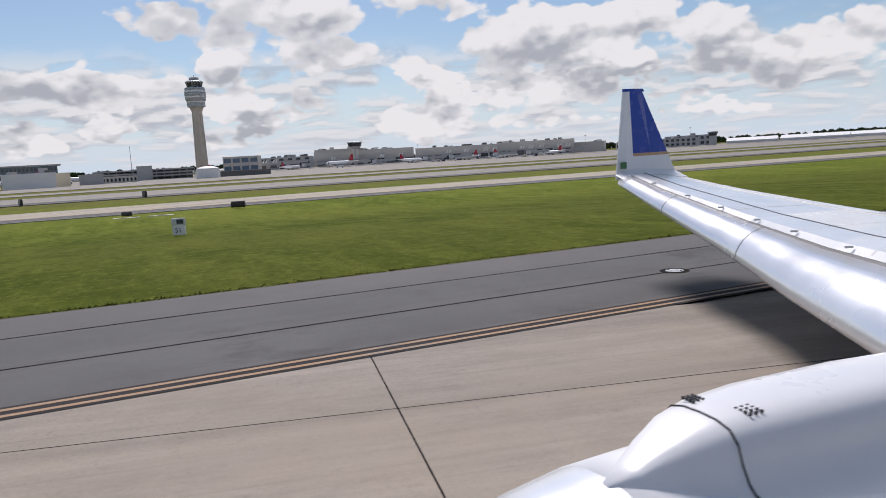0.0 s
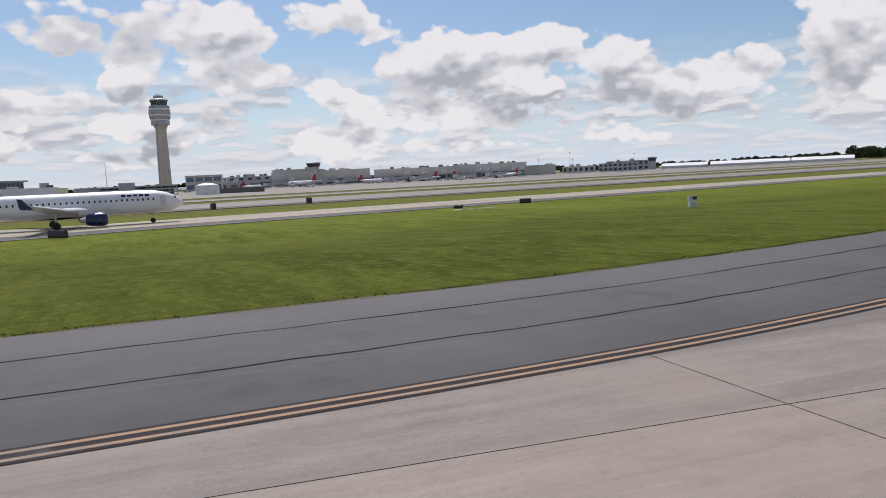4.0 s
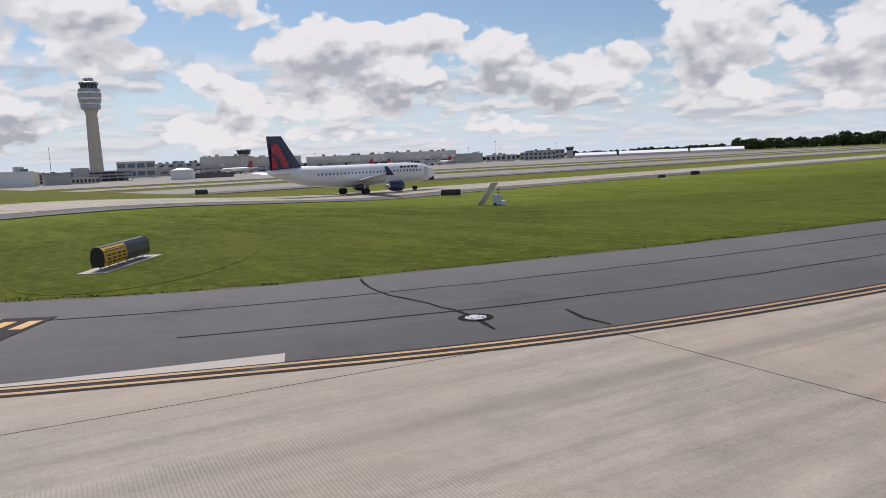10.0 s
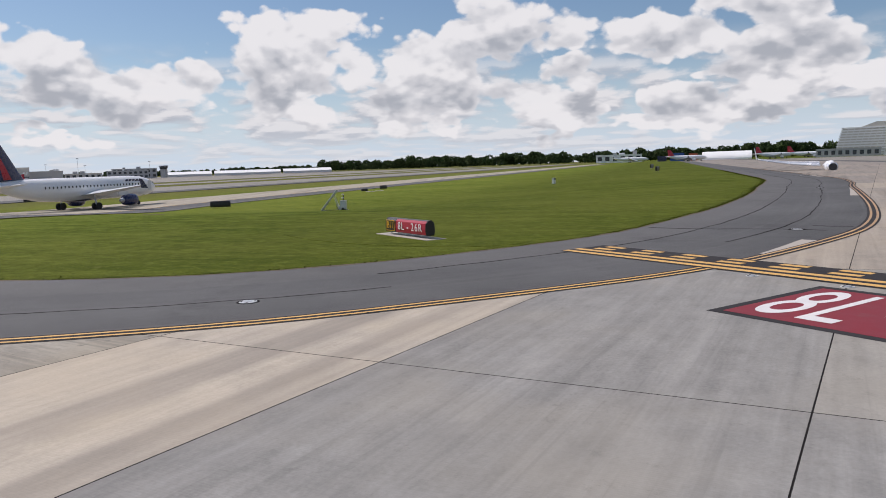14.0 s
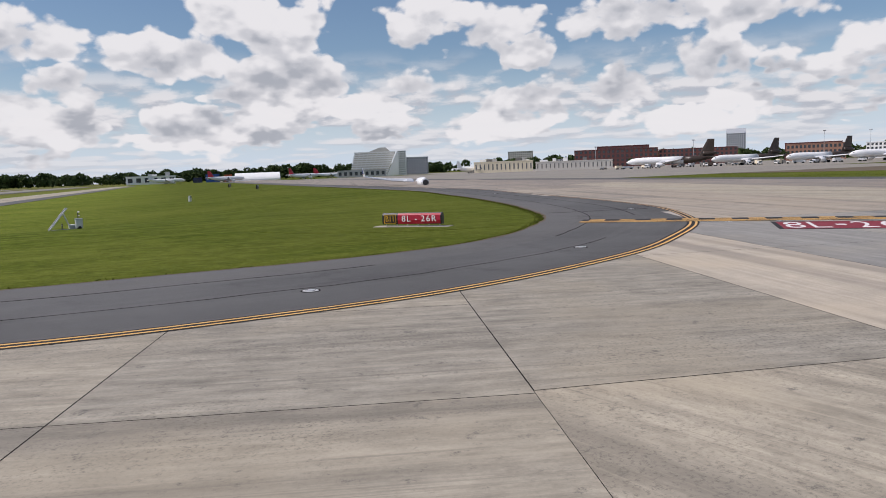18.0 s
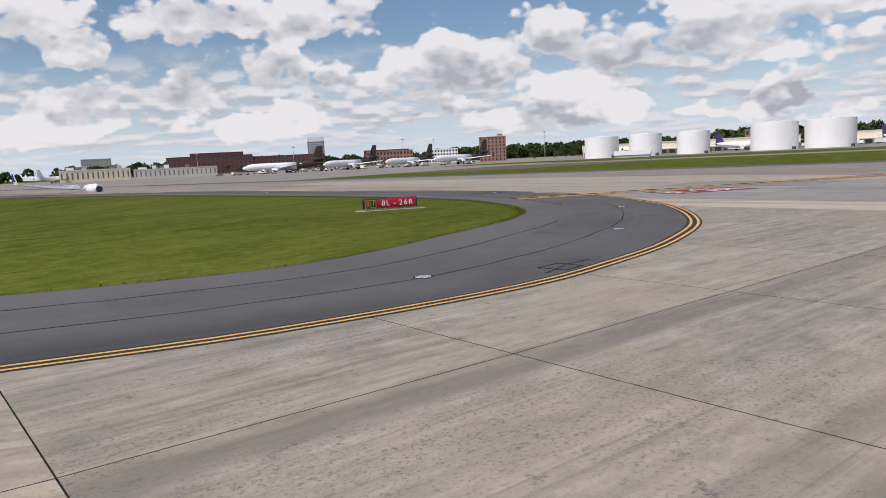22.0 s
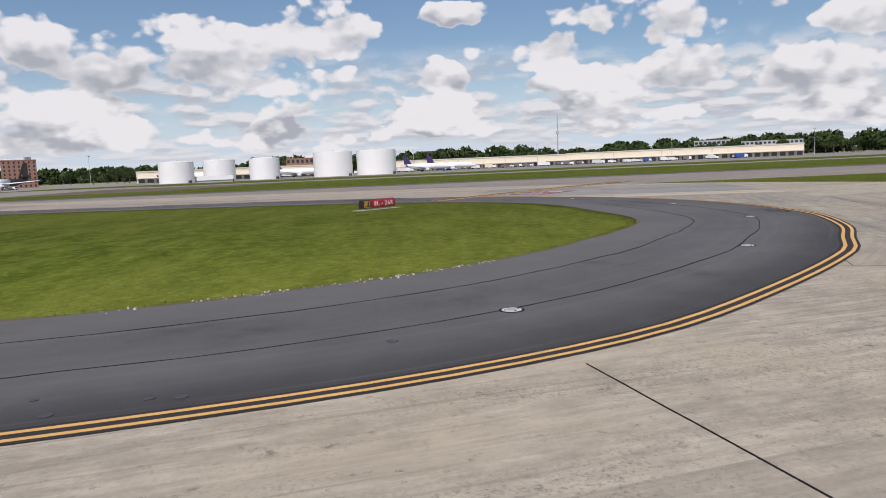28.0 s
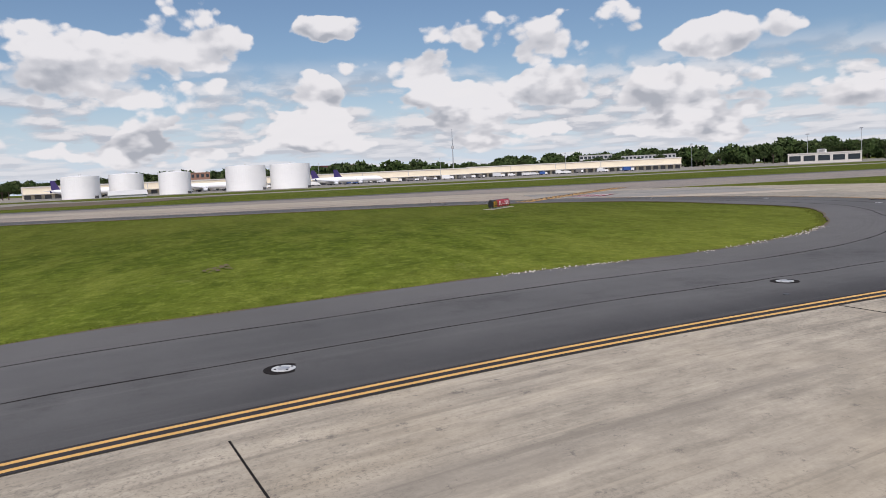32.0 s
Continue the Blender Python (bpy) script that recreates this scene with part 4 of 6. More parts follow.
def sign_box(name, x, y, turn, length, height, label, front, back, group="airfield signs", pad=True, z=None):
    """A bow-fronted sign: rounded shell, end caps, framed panels on both faces, frangible legs on a slab."""
    z0 = gz(x, y) if z is None else z
    t = _placed(name, pose(x, y, z0, 0, 0, turn), label, "sign", group)
    leg, dep = 0.16, 0.26
    prof = [(-dep * 0.8, leg), (-dep, leg + height * 0.35), (-dep * 0.85, leg + height * 0.8), (-dep * 0.35, leg + height), (dep * 0.35, leg + height), (dep * 0.85, leg + height * 0.8), (dep, leg + height * 0.35), (dep * 0.8, leg)]
    part("shell", loft([[(sx, py, pz) for py, pz in prof] for sx in (-length / 2, length / 2)]), "sign_black", t, "black painted sign shell")
    for s in (-1, 1):
        part("end_cap", loft([[(s * (length / 2 + o), py * k, leg + (pz - leg) * k + (1 - k) * height * 0.45) for py, pz in prof] for o, k in ((0, 1.03), (0.03, 1.03), (0.05, 0.9))]), "sign_black", t)
    for side, panels in ((-1, front), (1, back)):
        for x0, x1, mat in panels:
            a, b = (x0, x1) if side < 0 else (-x1, -x0)
            ring = [(side * py, pz) for py, pz in ((dep * 0.86, leg + 0.03), (dep * 1.03, leg + height * 0.35), (dep * 0.90, leg + height * 0.8), (dep * 0.52, leg + height * 0.95))]
            inner = [(py * 0.9, pz) for py, pz in ring][::-1]
            part("face_panel", loft([[(sx, py, pz) for py, pz in ring + inner] for sx in (a, b)]), mat, t)
    n = max(2, int(length / 0.75) + 1)
    for k in range(n):
        xx = -length / 2 + 0.15 + k * (length - 0.3) / (n - 1)
        part("leg", tube(bmesh.new(), (xx, 0, 0.04), (xx, 0, leg + 0.05), 0.035), "galv", t)
    if pad:
        part("base_slab", boxed(-length / 2 - 0.6, length / 2 + 0.6, -0.55, 0.55, -0.1, 0.02, 0.01), "pale_strip", t, "pale concrete base slab")
    return t


SX, SY, ST = 47.15, 123.4, -40.0
SL, SH = 4.0, 0.72
bsign = sign_box("runway_holding_sign", SX, SY, ST + 180, SL, SH, "red and black lit runway holding sign on slab",
                 [(-SL / 2 + 0.03, -SL / 2 + 1.02, "sign_black"), (-SL / 2 + 1.05, SL / 2 - 0.03, "sign_red")], [(-SL / 2 + 0.03, -0.1, "sign_yellow")])
part("location_border", loft([[(sx, -0.276 + k * 0.002, sz) for sx, sz in ((-SL / 2 + 0.1, 0.22), (-SL / 2 + 0.95, 0.22), (-SL / 2 + 0.95, 0.78), (-SL / 2 + 0.1, 0.78))] for k in (0, 1)]), "sign_yellow", bsign, "yellow border")
part("location_field", loft([[(sx, -0.283 + k * 0.002, sz) for sx, sz in ((-SL / 2 + 0.14, 0.255), (-SL / 2 + 0.91, 0.255), (-SL / 2 + 0.91, 0.745), (-SL / 2 + 0.14, 0.745))] for k in (0, 1)]), "sign_black", bsign, "black field")
legend("B11", 0.44, 0.006, "sign_yellow", bsign, pose(-SL / 2 + 0.525, -0.292, 0.50, 90, 0, 0) @ Matrix.Diagonal((0.96, 1.15, 1, 1)), "location_legend", "yellow characters")
for text, dx in (("8", -1.02), ("L", -0.68), ("-", -0.18), ("2", 0.30), ("6", 0.66), ("R", 1.04)):
    legend(text, 0.50, 0.006, "sign_white", bsign, pose(0.5 + dx, -0.292, 0.50, 90, 0, 0) @ Matrix.Diagonal((1.15, 1.1, 1, 1)), "runway_character", "white character")
for j in range(2):
    part("legend_bar", boxed(0.15, 1.9, 0.265, 0.283, 0.70 + j * 0.07, 0.73 + j * 0.07), "sign_black", bsign, "black stripe on yellow")
for j in range(3):
    for k in range(4):
        part("legend_bar", boxed(0.25 + k * 0.42, 0.50 + k * 0.42, 0.265, 0.285, 0.26 + j * 0.13, 0.32 + j * 0.13), "sign_black", bsign)
mown = [(48.7 + 9.5 * math.cos(a) * 0.82 + 4.6 * math.sin(a) * 0.5, 121.75 - 9.5 * math.cos(a) * 0.5 + 4.6 * math.sin(a) * 0.82) for a in [k * math.pi / 24 for k in range(48)]]
wedge("mown_patch", mown, -0.006, "tuft", "shorter paler mown grass round the sign", "ground")
for x, y in ((101.5, 0.6), (101.0, -3.6)):
    cover = _placed("drain_slab", pose(x, y, gz(x, y) - 0.02, 0, 0, 80), "thin white concrete drain slab in grass", "slab", "drain slabs")
    part("slab_plate", boxed(-1.6, 1.6, -0.4, 0.4, 0, 0.08, 0.02), "white_paint", cover)
    part("slab_lid", boxed(-0.4, 0.4, -0.25, 0.25, 0.08, 0.10, 0.008), "pale_strip", cover)

for x, y, turn, length, h, kind_, lab in (
    (102.6, 58.9, 35, 3.0, 0.95, "sign_black", "black back of a low taxiway sign in grass"),
    (104.0, -14.0, 60, 1.9, 0.85, "sign_yellow", "yellow and black taxiway sign beside the taxiway"),
    (103.0, 0.5, 40, 1.4, 0.6, "sign_yellow", "yellow and black taxiway sign in the grass"),
    (182, 22, 20, 1.7, 1.4, "sign_yellow", "small dark sign with yellow figure on grass"),
    (184.5, -3.5, 20, 1.7, 1.4, "sign_black", "small black sign standing on the grass"),
    (176, 70, 25, 3.2, 1.1, "sign_black", "low black sign on the far grass"),
    (40, -150, 75, 3.4, 1.5, "sign_black", "low black sign far down the airfield"),
    (37, -68, 75, 2.9, 1.3, "sign_black", "low black sign back across the grass"),
):
    sign_box("taxiway_sign", x, y, turn, length, h, lab, [(-length / 2 + 0.05, -0.05, kind_), (0.05, length / 2 - 0.05, "sign_black")], [(-length / 2 + 0.05, length / 2 - 0.05, "sign_black")], pad=False)


def distance_marker(x, y, turn, digits=True):
    t = _placed("marker_board", pose(x, y, gz(x, y), 0, 0, turn), "white stacked marker boxes with dark figures on grass", "marker")
    part("lower_box", boxed(-0.55, 0.55, -0.25, 0.25, 0.1, 0.95, 0.03), "white_matt", t)
    part("upper_box", boxed(-0.6, 0.6, -0.22, 0.22, 1.0, 1.6, 0.03), "grey_paint", t, "grey upper box")
    for k in range(2):
        part("post", tube(bmesh.new(), (-0.4 + 0.8 * k, 0, 0), (-0.4 + 0.8 * k, 0, 1.0), 0.04), "galv", t)
    part("louvre", boxed(-0.1, 0.5, -0.26, -0.2, 1.1, 1.5), "dark", t)
    if digits:
        legend("51", 0.62, 0.004, "sign_black", t, pose(0, -0.258, 0.5, 90, 0, 0), "figures", "black figures")
    return t


distance_marker(58.6, -3.3, -112).scale = (0.85, 0.85, 0.85)


def light_rig(x, y, turn):
    """A portable lamp rig: a leaning solar panel on white struts, a cabinet with lamps, a tub of ballast."""
    t = _placed("solar_rig", pose(x, y, gz(x, y) - 0.02, 0, 0, turn), "grey leaning solar panel rig with white tub on grass", "equipment")
    p = part("solar_panel", boxed(-1.5, 1.5, -0.66, 0.66, -0.03, 0.03, 0.01), "solar", t, "dark leaning solar panel", m=pose(0, 0, 1.25, 0, -51, 0))
    part("panel_back", boxed(-1.46, 1.46, -0.62, 0.62, -0.036, -0.031), "grey_paint", p, "pale grey back sheet")
    for sy in (-0.66, 0.66):
        part("panel_edge", boxed(-1.52, 1.52, sy - 0.03, sy + 0.03, -0.05, 0.05, 0.01), "white_matt", p, "white panel frame")
    for k in range(4):
        part("panel_bar", boxed(-1.2 + k * 0.8 - 0.02, -1.2 + k * 0.8 + 0.02, -0.62, 0.62, -0.06, -0.037), "galv", p)
    for sy in (-0.45, 0.45):
        part("strut", tube(bmesh.new(), (1.25, sy, 0.0), (0.55, sy, 1.85), 0.04), "white_matt", t, "white slanted strut")
    part("ground_skid", boxed(-1.0, 2.3, -0.06, 0.06, 0.0, 0.08), "galv", t)
    part("ballast_tub", loft([[(1.45 + a * k, 0.45 + b * k, z) for a, b in ((-0.36, -0.62), (-0.28, -0.7), (0.28, -0.7), (0.36, -0.62), (0.36, 0.62), (0.28, 0.7), (-0.28, 0.7), (-0.36, 0.62))] for z, k in ((0.06, 0.82), (0.40, 0.97), (0.46, 1.02), (0.50, 1.0))]), "white_matt", t, "white plastic ballast tub")
    part("cabinet", boxed(1.55, 2.25, -1.65, -0.75, 0.18, 1.15, 0.04), "grey_paint", t, "pale grey steel cabinet")
    part("cabinet_cap", boxed(1.5, 2.3, -1.7, -0.7, 1.15, 1.22, 0.02), "galv", t)
    for sy in (-1.6, -0.8):
        part("wheel", lathe([(0.10, -0.07), (0.2, -0.06), (0.2, 0.06), (0.10, 0.07)], 14, "Y"), "rubber", t, m=pose(1.9, sy, 0.2))
    part("lamp_post", tube(bmesh.new(), (1.9, -0.95, 1.2), (1.9, -0.95, 2.0), 0.05), "dark", t, "dark lamp post")
    for dy, dz in ((-0.55, 1.95), (-0.75, 1.55)):
        part("lamp_arm", tube(bmesh.new(), (1.9, -0.95, dz), (1.9, -0.95 + dy, dz), 0.03), "white_matt", t)
        part("lamp_head", boxed(1.8, 2.0, -1.1 + dy, -0.85 + dy, dz - 0.06, dz + 0.07, 0.03), "white_matt", t, "white lamp head")
    for dy in (1.4, 2.1):
        part("frame_post", tube(bmesh.new(), (0.6, dy, 0), (0.6, dy, 0.62), 0.03), "dark", t)
    for dz in (0.12, 0.60):
        part("frame_rail", tube(bmesh.new(), (0.6, 1.4, dz), (0.6, 2.1, dz), 0.03), "dark", t)
    part("frame_plate", boxed(0.58, 0.62, 1.55, 1.98, 0.34, 0.50), "grey_paint", t, "small grey plate")
    return t


light_rig(73.8, 78.3, -165)
bm = bmesh.new()
for k in range(26):
    a = rng.uniform(0, 6.28)
    bmesh.ops.create_icosphere(bm, subdivisions=1, radius=rng.uniform(0.05, 0.16), matrix=pose(82 + 1.6 * rng.random() * math.cos(a), 100 + 0.8 * math.sin(a) * rng.random(), -0.4 + 0.03))
for v in bm.verts:
    v.co.z = gz(v.co.x, v.co.y) + 0.02 + abs(v.co.z + 0.37) * 0.6
tagged(part("bare_patch", bm, "soil"), "bare brown clods of soil in the grass", "soil", kind="stuff")

# ---- aircraft ----


def fuselage_ring(x, r, zc, n=20, sy=1.0):
    return [(x, sy * r * math.cos(2 * math.pi * k / n), zc + r * math.sin(2 * math.pi * k / n)) for k in range(n)]


def aerofoil(chord, thick):
    up = [(0.0, 0.0), (0.02, 0.32), (0.10, 0.72), (0.30, 1.0), (0.6, 0.72), (1.0, 0.03)]
    lo = [(1.0, -0.03), (0.6, -0.30), (0.30, -0.5), (0.10, -0.42), (0.02, -0.2)]
    return [(-c * chord, t * thick) for c, t in up + lo]


def panel_wing(stations):
    """A flying surface through (x of its nose, y, z, chord, thickness) stations."""
    return loft([[(x + c, y, z + t) for c, t in aerofoil(chord, th)] for x, y, z, chord, th in stations])


def fin_surface(stations):
    return loft([[(x + c, t, z) for c, t in aerofoil(chord, th)] for x, z, chord, th in stations])


def jet(x, y, heading, length, label, body="white", tail="navy", rear=None, belly=None, engine="navy", tri=False, windows=0, z=None, group="parked jets", accent=None, wide=1.0):
    """An airliner, nose along its own +x: fuselage, wings, tail, engines, gear."""
    z0 = gz(x, y) + 0.04 if z is None else z
    t = _placed("airliner", pose(x, y, z0, 0, 0, 90 - heading), label, "airplane", group)
    s = length / 37.6
    r = 1.98 * s * wide
    zc = 3.55 * s * (0.5 + 0.5 * wide) + (0.4 if wide > 1.1 else 0)
    L = length
    xs = [0.5, 0.488, 0.465, 0.43, 0.38, 0.3, 0.0, -0.15, -0.25, -0.33, -0.40, -0.46, -0.495]
    rs = [0.04, 0.28, 0.55, 0.80, 0.95, 1.0, 1.0, 1.0, 0.93, 0.78, 0.56, 0.32, 0.12]
    dz = [-0.22, -0.2, -0.14, -0.07, -0.02, 0, 0, 0, 0.06, 0.18, 0.34, 0.50, 0.62]
    cut = 7 if rear else len(xs) - 1
    rings = [fuselage_ring(a * L, b * r, zc + c * r, 24) for a, b, c in zip(xs, rs, dz)]
    part("fuselage", loft(rings[:cut + 1]), body, t, smooth=True)
    if rear:
        part("rear_fuselage", loft(rings[cut:]), rear, t, "darker painted tail cone", smooth=True)
    if belly:
        part("belly_fairing", loft([fuselage_ring(a * L, b * r, zc - 0.42 * r, 16, 0.9) for a, b in ((0.17, 0.15), (0.14, 0.58), (0.0, 0.68), (-0.14, 0.58), (-0.2, 0.12))]), belly, t, "dark blue belly", smooth=True)
    for sy in (1, -1):
        part("wing", panel_wing([(0.135 * L, sy * r * 0.6, zc - 0.55 * r, 0.19 * L, 0.022 * L), (0.02 * L, sy * 0.16 * L, zc - 0.35 * r, 0.105 * L, 0.012 * L), (-0.115 * L, sy * 0.45 * L, zc + 0.22 * r, 0.042 * L, 0.005 * L)]), "grey_paint", t, "light grey swept wing")
        part("wing_fence", loft([[(-0.115 * L + a, sy * 0.452 * L + b, zc + 0.22 * r + c) for a, c in ((0, -0.5 * s), (-1.6 * s, -0.4 * s), (-1.9 * s, 1.1 * s), (-1.3 * s, 1.0 * s))] for b in (-0.03, 0.03)]), tail if rear else "navy", t)
        part("tailplane", panel_wing([(-0.39 * L, sy * r * 0.25, zc + 0.42 * r, 0.11 * L, 0.008 * L), (-0.455 * L, sy * 0.165 * L, zc + 0.60 * r, 0.045 * L, 0.004 * L)]), "white" if not rear else rear, t)
        ez = zc - 1.0 * r - 0.25 * s
        e = part("engine", lathe([(0.62 * s, -1.5 * s), (0.86 * s, -1.2 * s), (1.02 * s, -0.2 * s), (1.05 * s, 0.8 * s), (0.98 * s, 1.35 * s), (0.86 * s, 1.5 * s)], 20), engine, t, smooth=True,
                 m=Matrix.Translation((0.115 * L, sy * 0.155 * L, ez)) @ Matrix(((0, 0, 1, 0), (0, 1, 0, 0), (-1, 0, 0, 0), (0, 0, 0, 1))))
        part("intake", lathe([(0.80 * s, 1.49 * s), (0.84 * s, 1.53 * s), (0.2 * s, 1.54 * s)], 20), "dark", e)
        part("exhaust", lathe([(0.25 * s, -2.2 * s), (0.45 * s, -1.5 * s), (0.60 * s, -1.48 * s)], 16), "galv", e)
        part("pylon", loft([[(0.10 * L + a, sy * 0.155 * L + b, ez + c * s) for a, c in ((-1.8 * s, 0.9), (1.0 * s, 0.85), (0.2 * s, 1.5), (-1.8 * s, 1.6))] for b in (-0.12 * s, 0.12 * s)]), "grey_paint", t)
        g = part("main_gear", tube(bmesh.new(), (-0.03 * L, sy * 3.8 * s, 0.6 * s), (-0.03 * L, sy * 3.4 * s, zc - 0.5 * r), 0.16 * s), "galv", t)
        for o in (-0.45, 0.45):
            part("wheel", lathe([(0.3 * s, -0.2 * s), (0.58 * s, -0.18 * s), (0.6 * s, 0), (0.58 * s, 0.18 * s), (0.3 * s, 0.2 * s)], 16, "Y"), "rubber", g, m=pose(-0.03 * L, (sy * 3.8 + o) * s, 0.6 * s))
    g = part("nose_gear", tube(bmesh.new(), (0.36 * L, 0, 0.4 * s), (0.36 * L, 0, zc - 0.7 * r), 0.1 * s), "galv", t)
    for o in (-0.28, 0.28):
        part("wheel", lathe([(0.2 * s, -0.12 * s), (0.38 * s, -0.11 * s), (0.4 * s, 0), (0.38 * s, 0.11 * s), (0.2 * s, 0.12 * s)], 14, "Y"), "rubber", g, m=pose(0.36 * L, o * s, 0.4 * s))
    fz = zc + 0.75 * r
    fin = part("fin", fin_surface([(-0.31 * L, fz, 0.17 * L, 0.012 * L), (-0.415 * L, fz + (7.4 if tri else 5.9) * s, 0.075 * L, 0.006 * L)]), tail, t)
    if accent:
        for sy in (1, -1):
            part("fin_emblem", loft([[(-0.31 * L + a * L, sy * (0.010 * L + b), fz + c * s) for a, c in ((-0.165, 0.3), (-0.075, 0.5), (-0.10, 2.4), (-0.13, 4.6), (-0.165, 4.4))] for b in (0, 0.02)]), accent, fin, "red emblem shape on the fin")
            part("fin_emblem_mark", loft([[(-0.31 * L + a * L, sy * (0.0115 * L + b), fz + c * s) for a, c in ((-0.135, 0.3), (-0.115, 0.35), (-0.125, 2.0), (-0.165, 3.2), (-0.165, 2.7), (-0.145, 2.0))] for b in (0, 0.02)]), tail, fin, "dark notch in the emblem")
    if tri:
        part("tail_engine", lathe([(0.5 * s, -4.5 * s), (0.85 * s, -3.0 * s), (1.0 * s, -0.5 * s), (1.0 * s, 1.0 * s), (0.85 * s, 1.4 * s)], 18), rear or "white", t, "engine through the fin", smooth=True,
             m=Matrix.Translation((-0.40 * L, 0, fz + 1.2 * s)) @ Matrix(((0, 0, 1, 0), (0, 1, 0, 0), (-1, 0, 0, 0), (0, 0, 0, 1))))
    for sy in (1, -1):
        part("cockpit_window", loft([[(a * L, sy * b * r, zc + c * r) for a, b, c in ((0.466, 0.30 + o, 0.24), (0.455, 0.52 + o, 0.22), (0.452, 0.50 + o, 0.40), (0.462, 0.28 + o, 0.40))] for o in (0.0, 0.06)]), "glass", t)
    if windows:
        pane = None
        for sy in (1, -1):
            for k in range(windows):
                xx = (0.36 - 0.62 * k / (windows - 1)) * L
                m = Matrix.Translation((xx, sy * (r * 0.972), zc + 0.22 * r))
                if pane is None:
                    pane = part("cabin_window", boxed(-0.13 * s, 0.13 * s, -0.03, 0.03, -0.19 * s, 0.19 * s, 0.02), "glass", t, m=m)
                else:
                    shared("cabin_window", pane.data, t, m)
            part("cabin_door", boxed(-0.45 * s, 0.45 * s, -0.02, 0.02, -0.9 * s, 0.9 * s, 0.01), "grey_paint", t, m=Matrix.Translation((0.40 * L, sy * r * 0.955, zc + 0.05 * r)))
            for k in range(5):
                part("name_bar", boxed(-0.32 * s, 0.32 * s, -0.02, 0.02, -0.36 * s, 0.36 * s), "navy", t, "dark blue lettering bar", m=Matrix.Translation(((0.335 - 0.024 * k) * L, sy * (r * 0.86), zc + 0.53 * r)) @ pose(0, 0, 0, -sy * 30))
    return t


jet(131.5, 57.0, 179, 37.6, "white airliner with dark blue belly and red-blue fin on taxiway", tail="navy", belly="navy", accent="crimson", windows=30, group="taxiing jet")

# ---- control tower and terminals ----


def facing(x, y, z, az):
    """A place whose own -y side faces the watcher who sees it at the compass bearing az."""
    return pose(x, y, z, 0, 0, -az)


def control_tower(x, y, z, h):
    k = h / 100.0
    t = _placed("control_tower", pose(x, y, z), "tall concrete airport control tower with banded cab", "tower")
    part("shaft", lathe([(5.9 * k, 0), (5.3 * k, 20 * k), (4.9 * k, 40 * k), (4.7 * k, 58 * k), (5.2 * k, 63 * k), (7.4 * k, 68 * k)], 24), "shaft", t, "fluted pale concrete shaft", smooth=True)
    for a in range(10):
        q = a * math.pi / 5
        part("shaft_rib", tube(bmesh.new(), (5.7 * k * math.cos(q), 5.7 * k * math.sin(q), 0), (4.65 * k * math.cos(q), 4.65 * k * math.sin(q), 60 * k), 0.55 * k, 0.45 * k, 6), "shaft", t)
    part("collar", lathe([(8.6 * k, 67 * k), (8.8 * k, 70.5 * k), (8.3 * k, 71 * k)], 24), "panel", t)
    z0 = 71.0
    for i, (r0, r1, hh) in enumerate(((8.4, 9.2, 2.2), (9.4, 9.9, 2.4), (9.9, 10.2, 2.6), (10.2, 10.3, 2.8), (10.3, 9.8, 3.0))):
        part("gallery_band", lathe([(r0 * k, z0 * k), (r1 * k, (z0 + hh * 0.62) * k)], 24), "panel" if i % 2 else "white_matt", t, "pale metal gallery band")
        part("gallery_glazing", lathe([(r1 * 0.955 * k, (z0 + hh * 0.62) * k), (r1 * 0.955 * k, (z0 + hh) * k)], 24), "grey_wall", t, "recessed dark band")
        z0 += hh
    part("cab_floor", lathe([(9.8 * k, z0 * k), (9.3 * k, (z0 + 1.5) * k), (7.0 * k, (z0 + 2.2) * k)], 24), "panel", t)
    part("cab_glazing", lathe([(6.9 * k, (z0 + 2.2) * k), (8.0 * k, (z0 + 6.2) * k)], 16), "glass", t, "outward sloping dark cab windows")
    for a in range(16):
        q = a * math.pi / 8
        part("mullion", tube(bmesh.new(), (6.95 * k * math.cos(q), 6.95 * k * math.sin(q), (z0 + 2.2) * k), (8.05 * k * math.cos(q), 8.05 * k * math.sin(q), (z0 + 6.2) * k), 0.16 * k, None, 5), "panel", t)
    part("cab_roof", lathe([(8.6 * k, (z0 + 6.2) * k), (8.7 * k, (z0 + 7.2) * k), (7.4 * k, (z0 + 8.2) * k)], 24), "panel", t)
    part("roof_drum", lathe([(4.6 * k, (z0 + 8.2) * k), (4.6 * k, (z0 + 11.0) * k), (4.2 * k, (z0 + 11.4) * k)], 20), "grey_wall", t)
    for a in range(4):
        part("aerial", tube(bmesh.new(), (2.5 * math.cos(a * 1.57), 2.5 * math.sin(a * 1.57), (z0 + 11) * k), (2.5 * math.cos(a * 1.57), 2.5 * math.sin(a * 1.57), (z0 + 14) * k), 0.12, None, 5), "dark", t)


control_tower(848, -79, -2, 113)


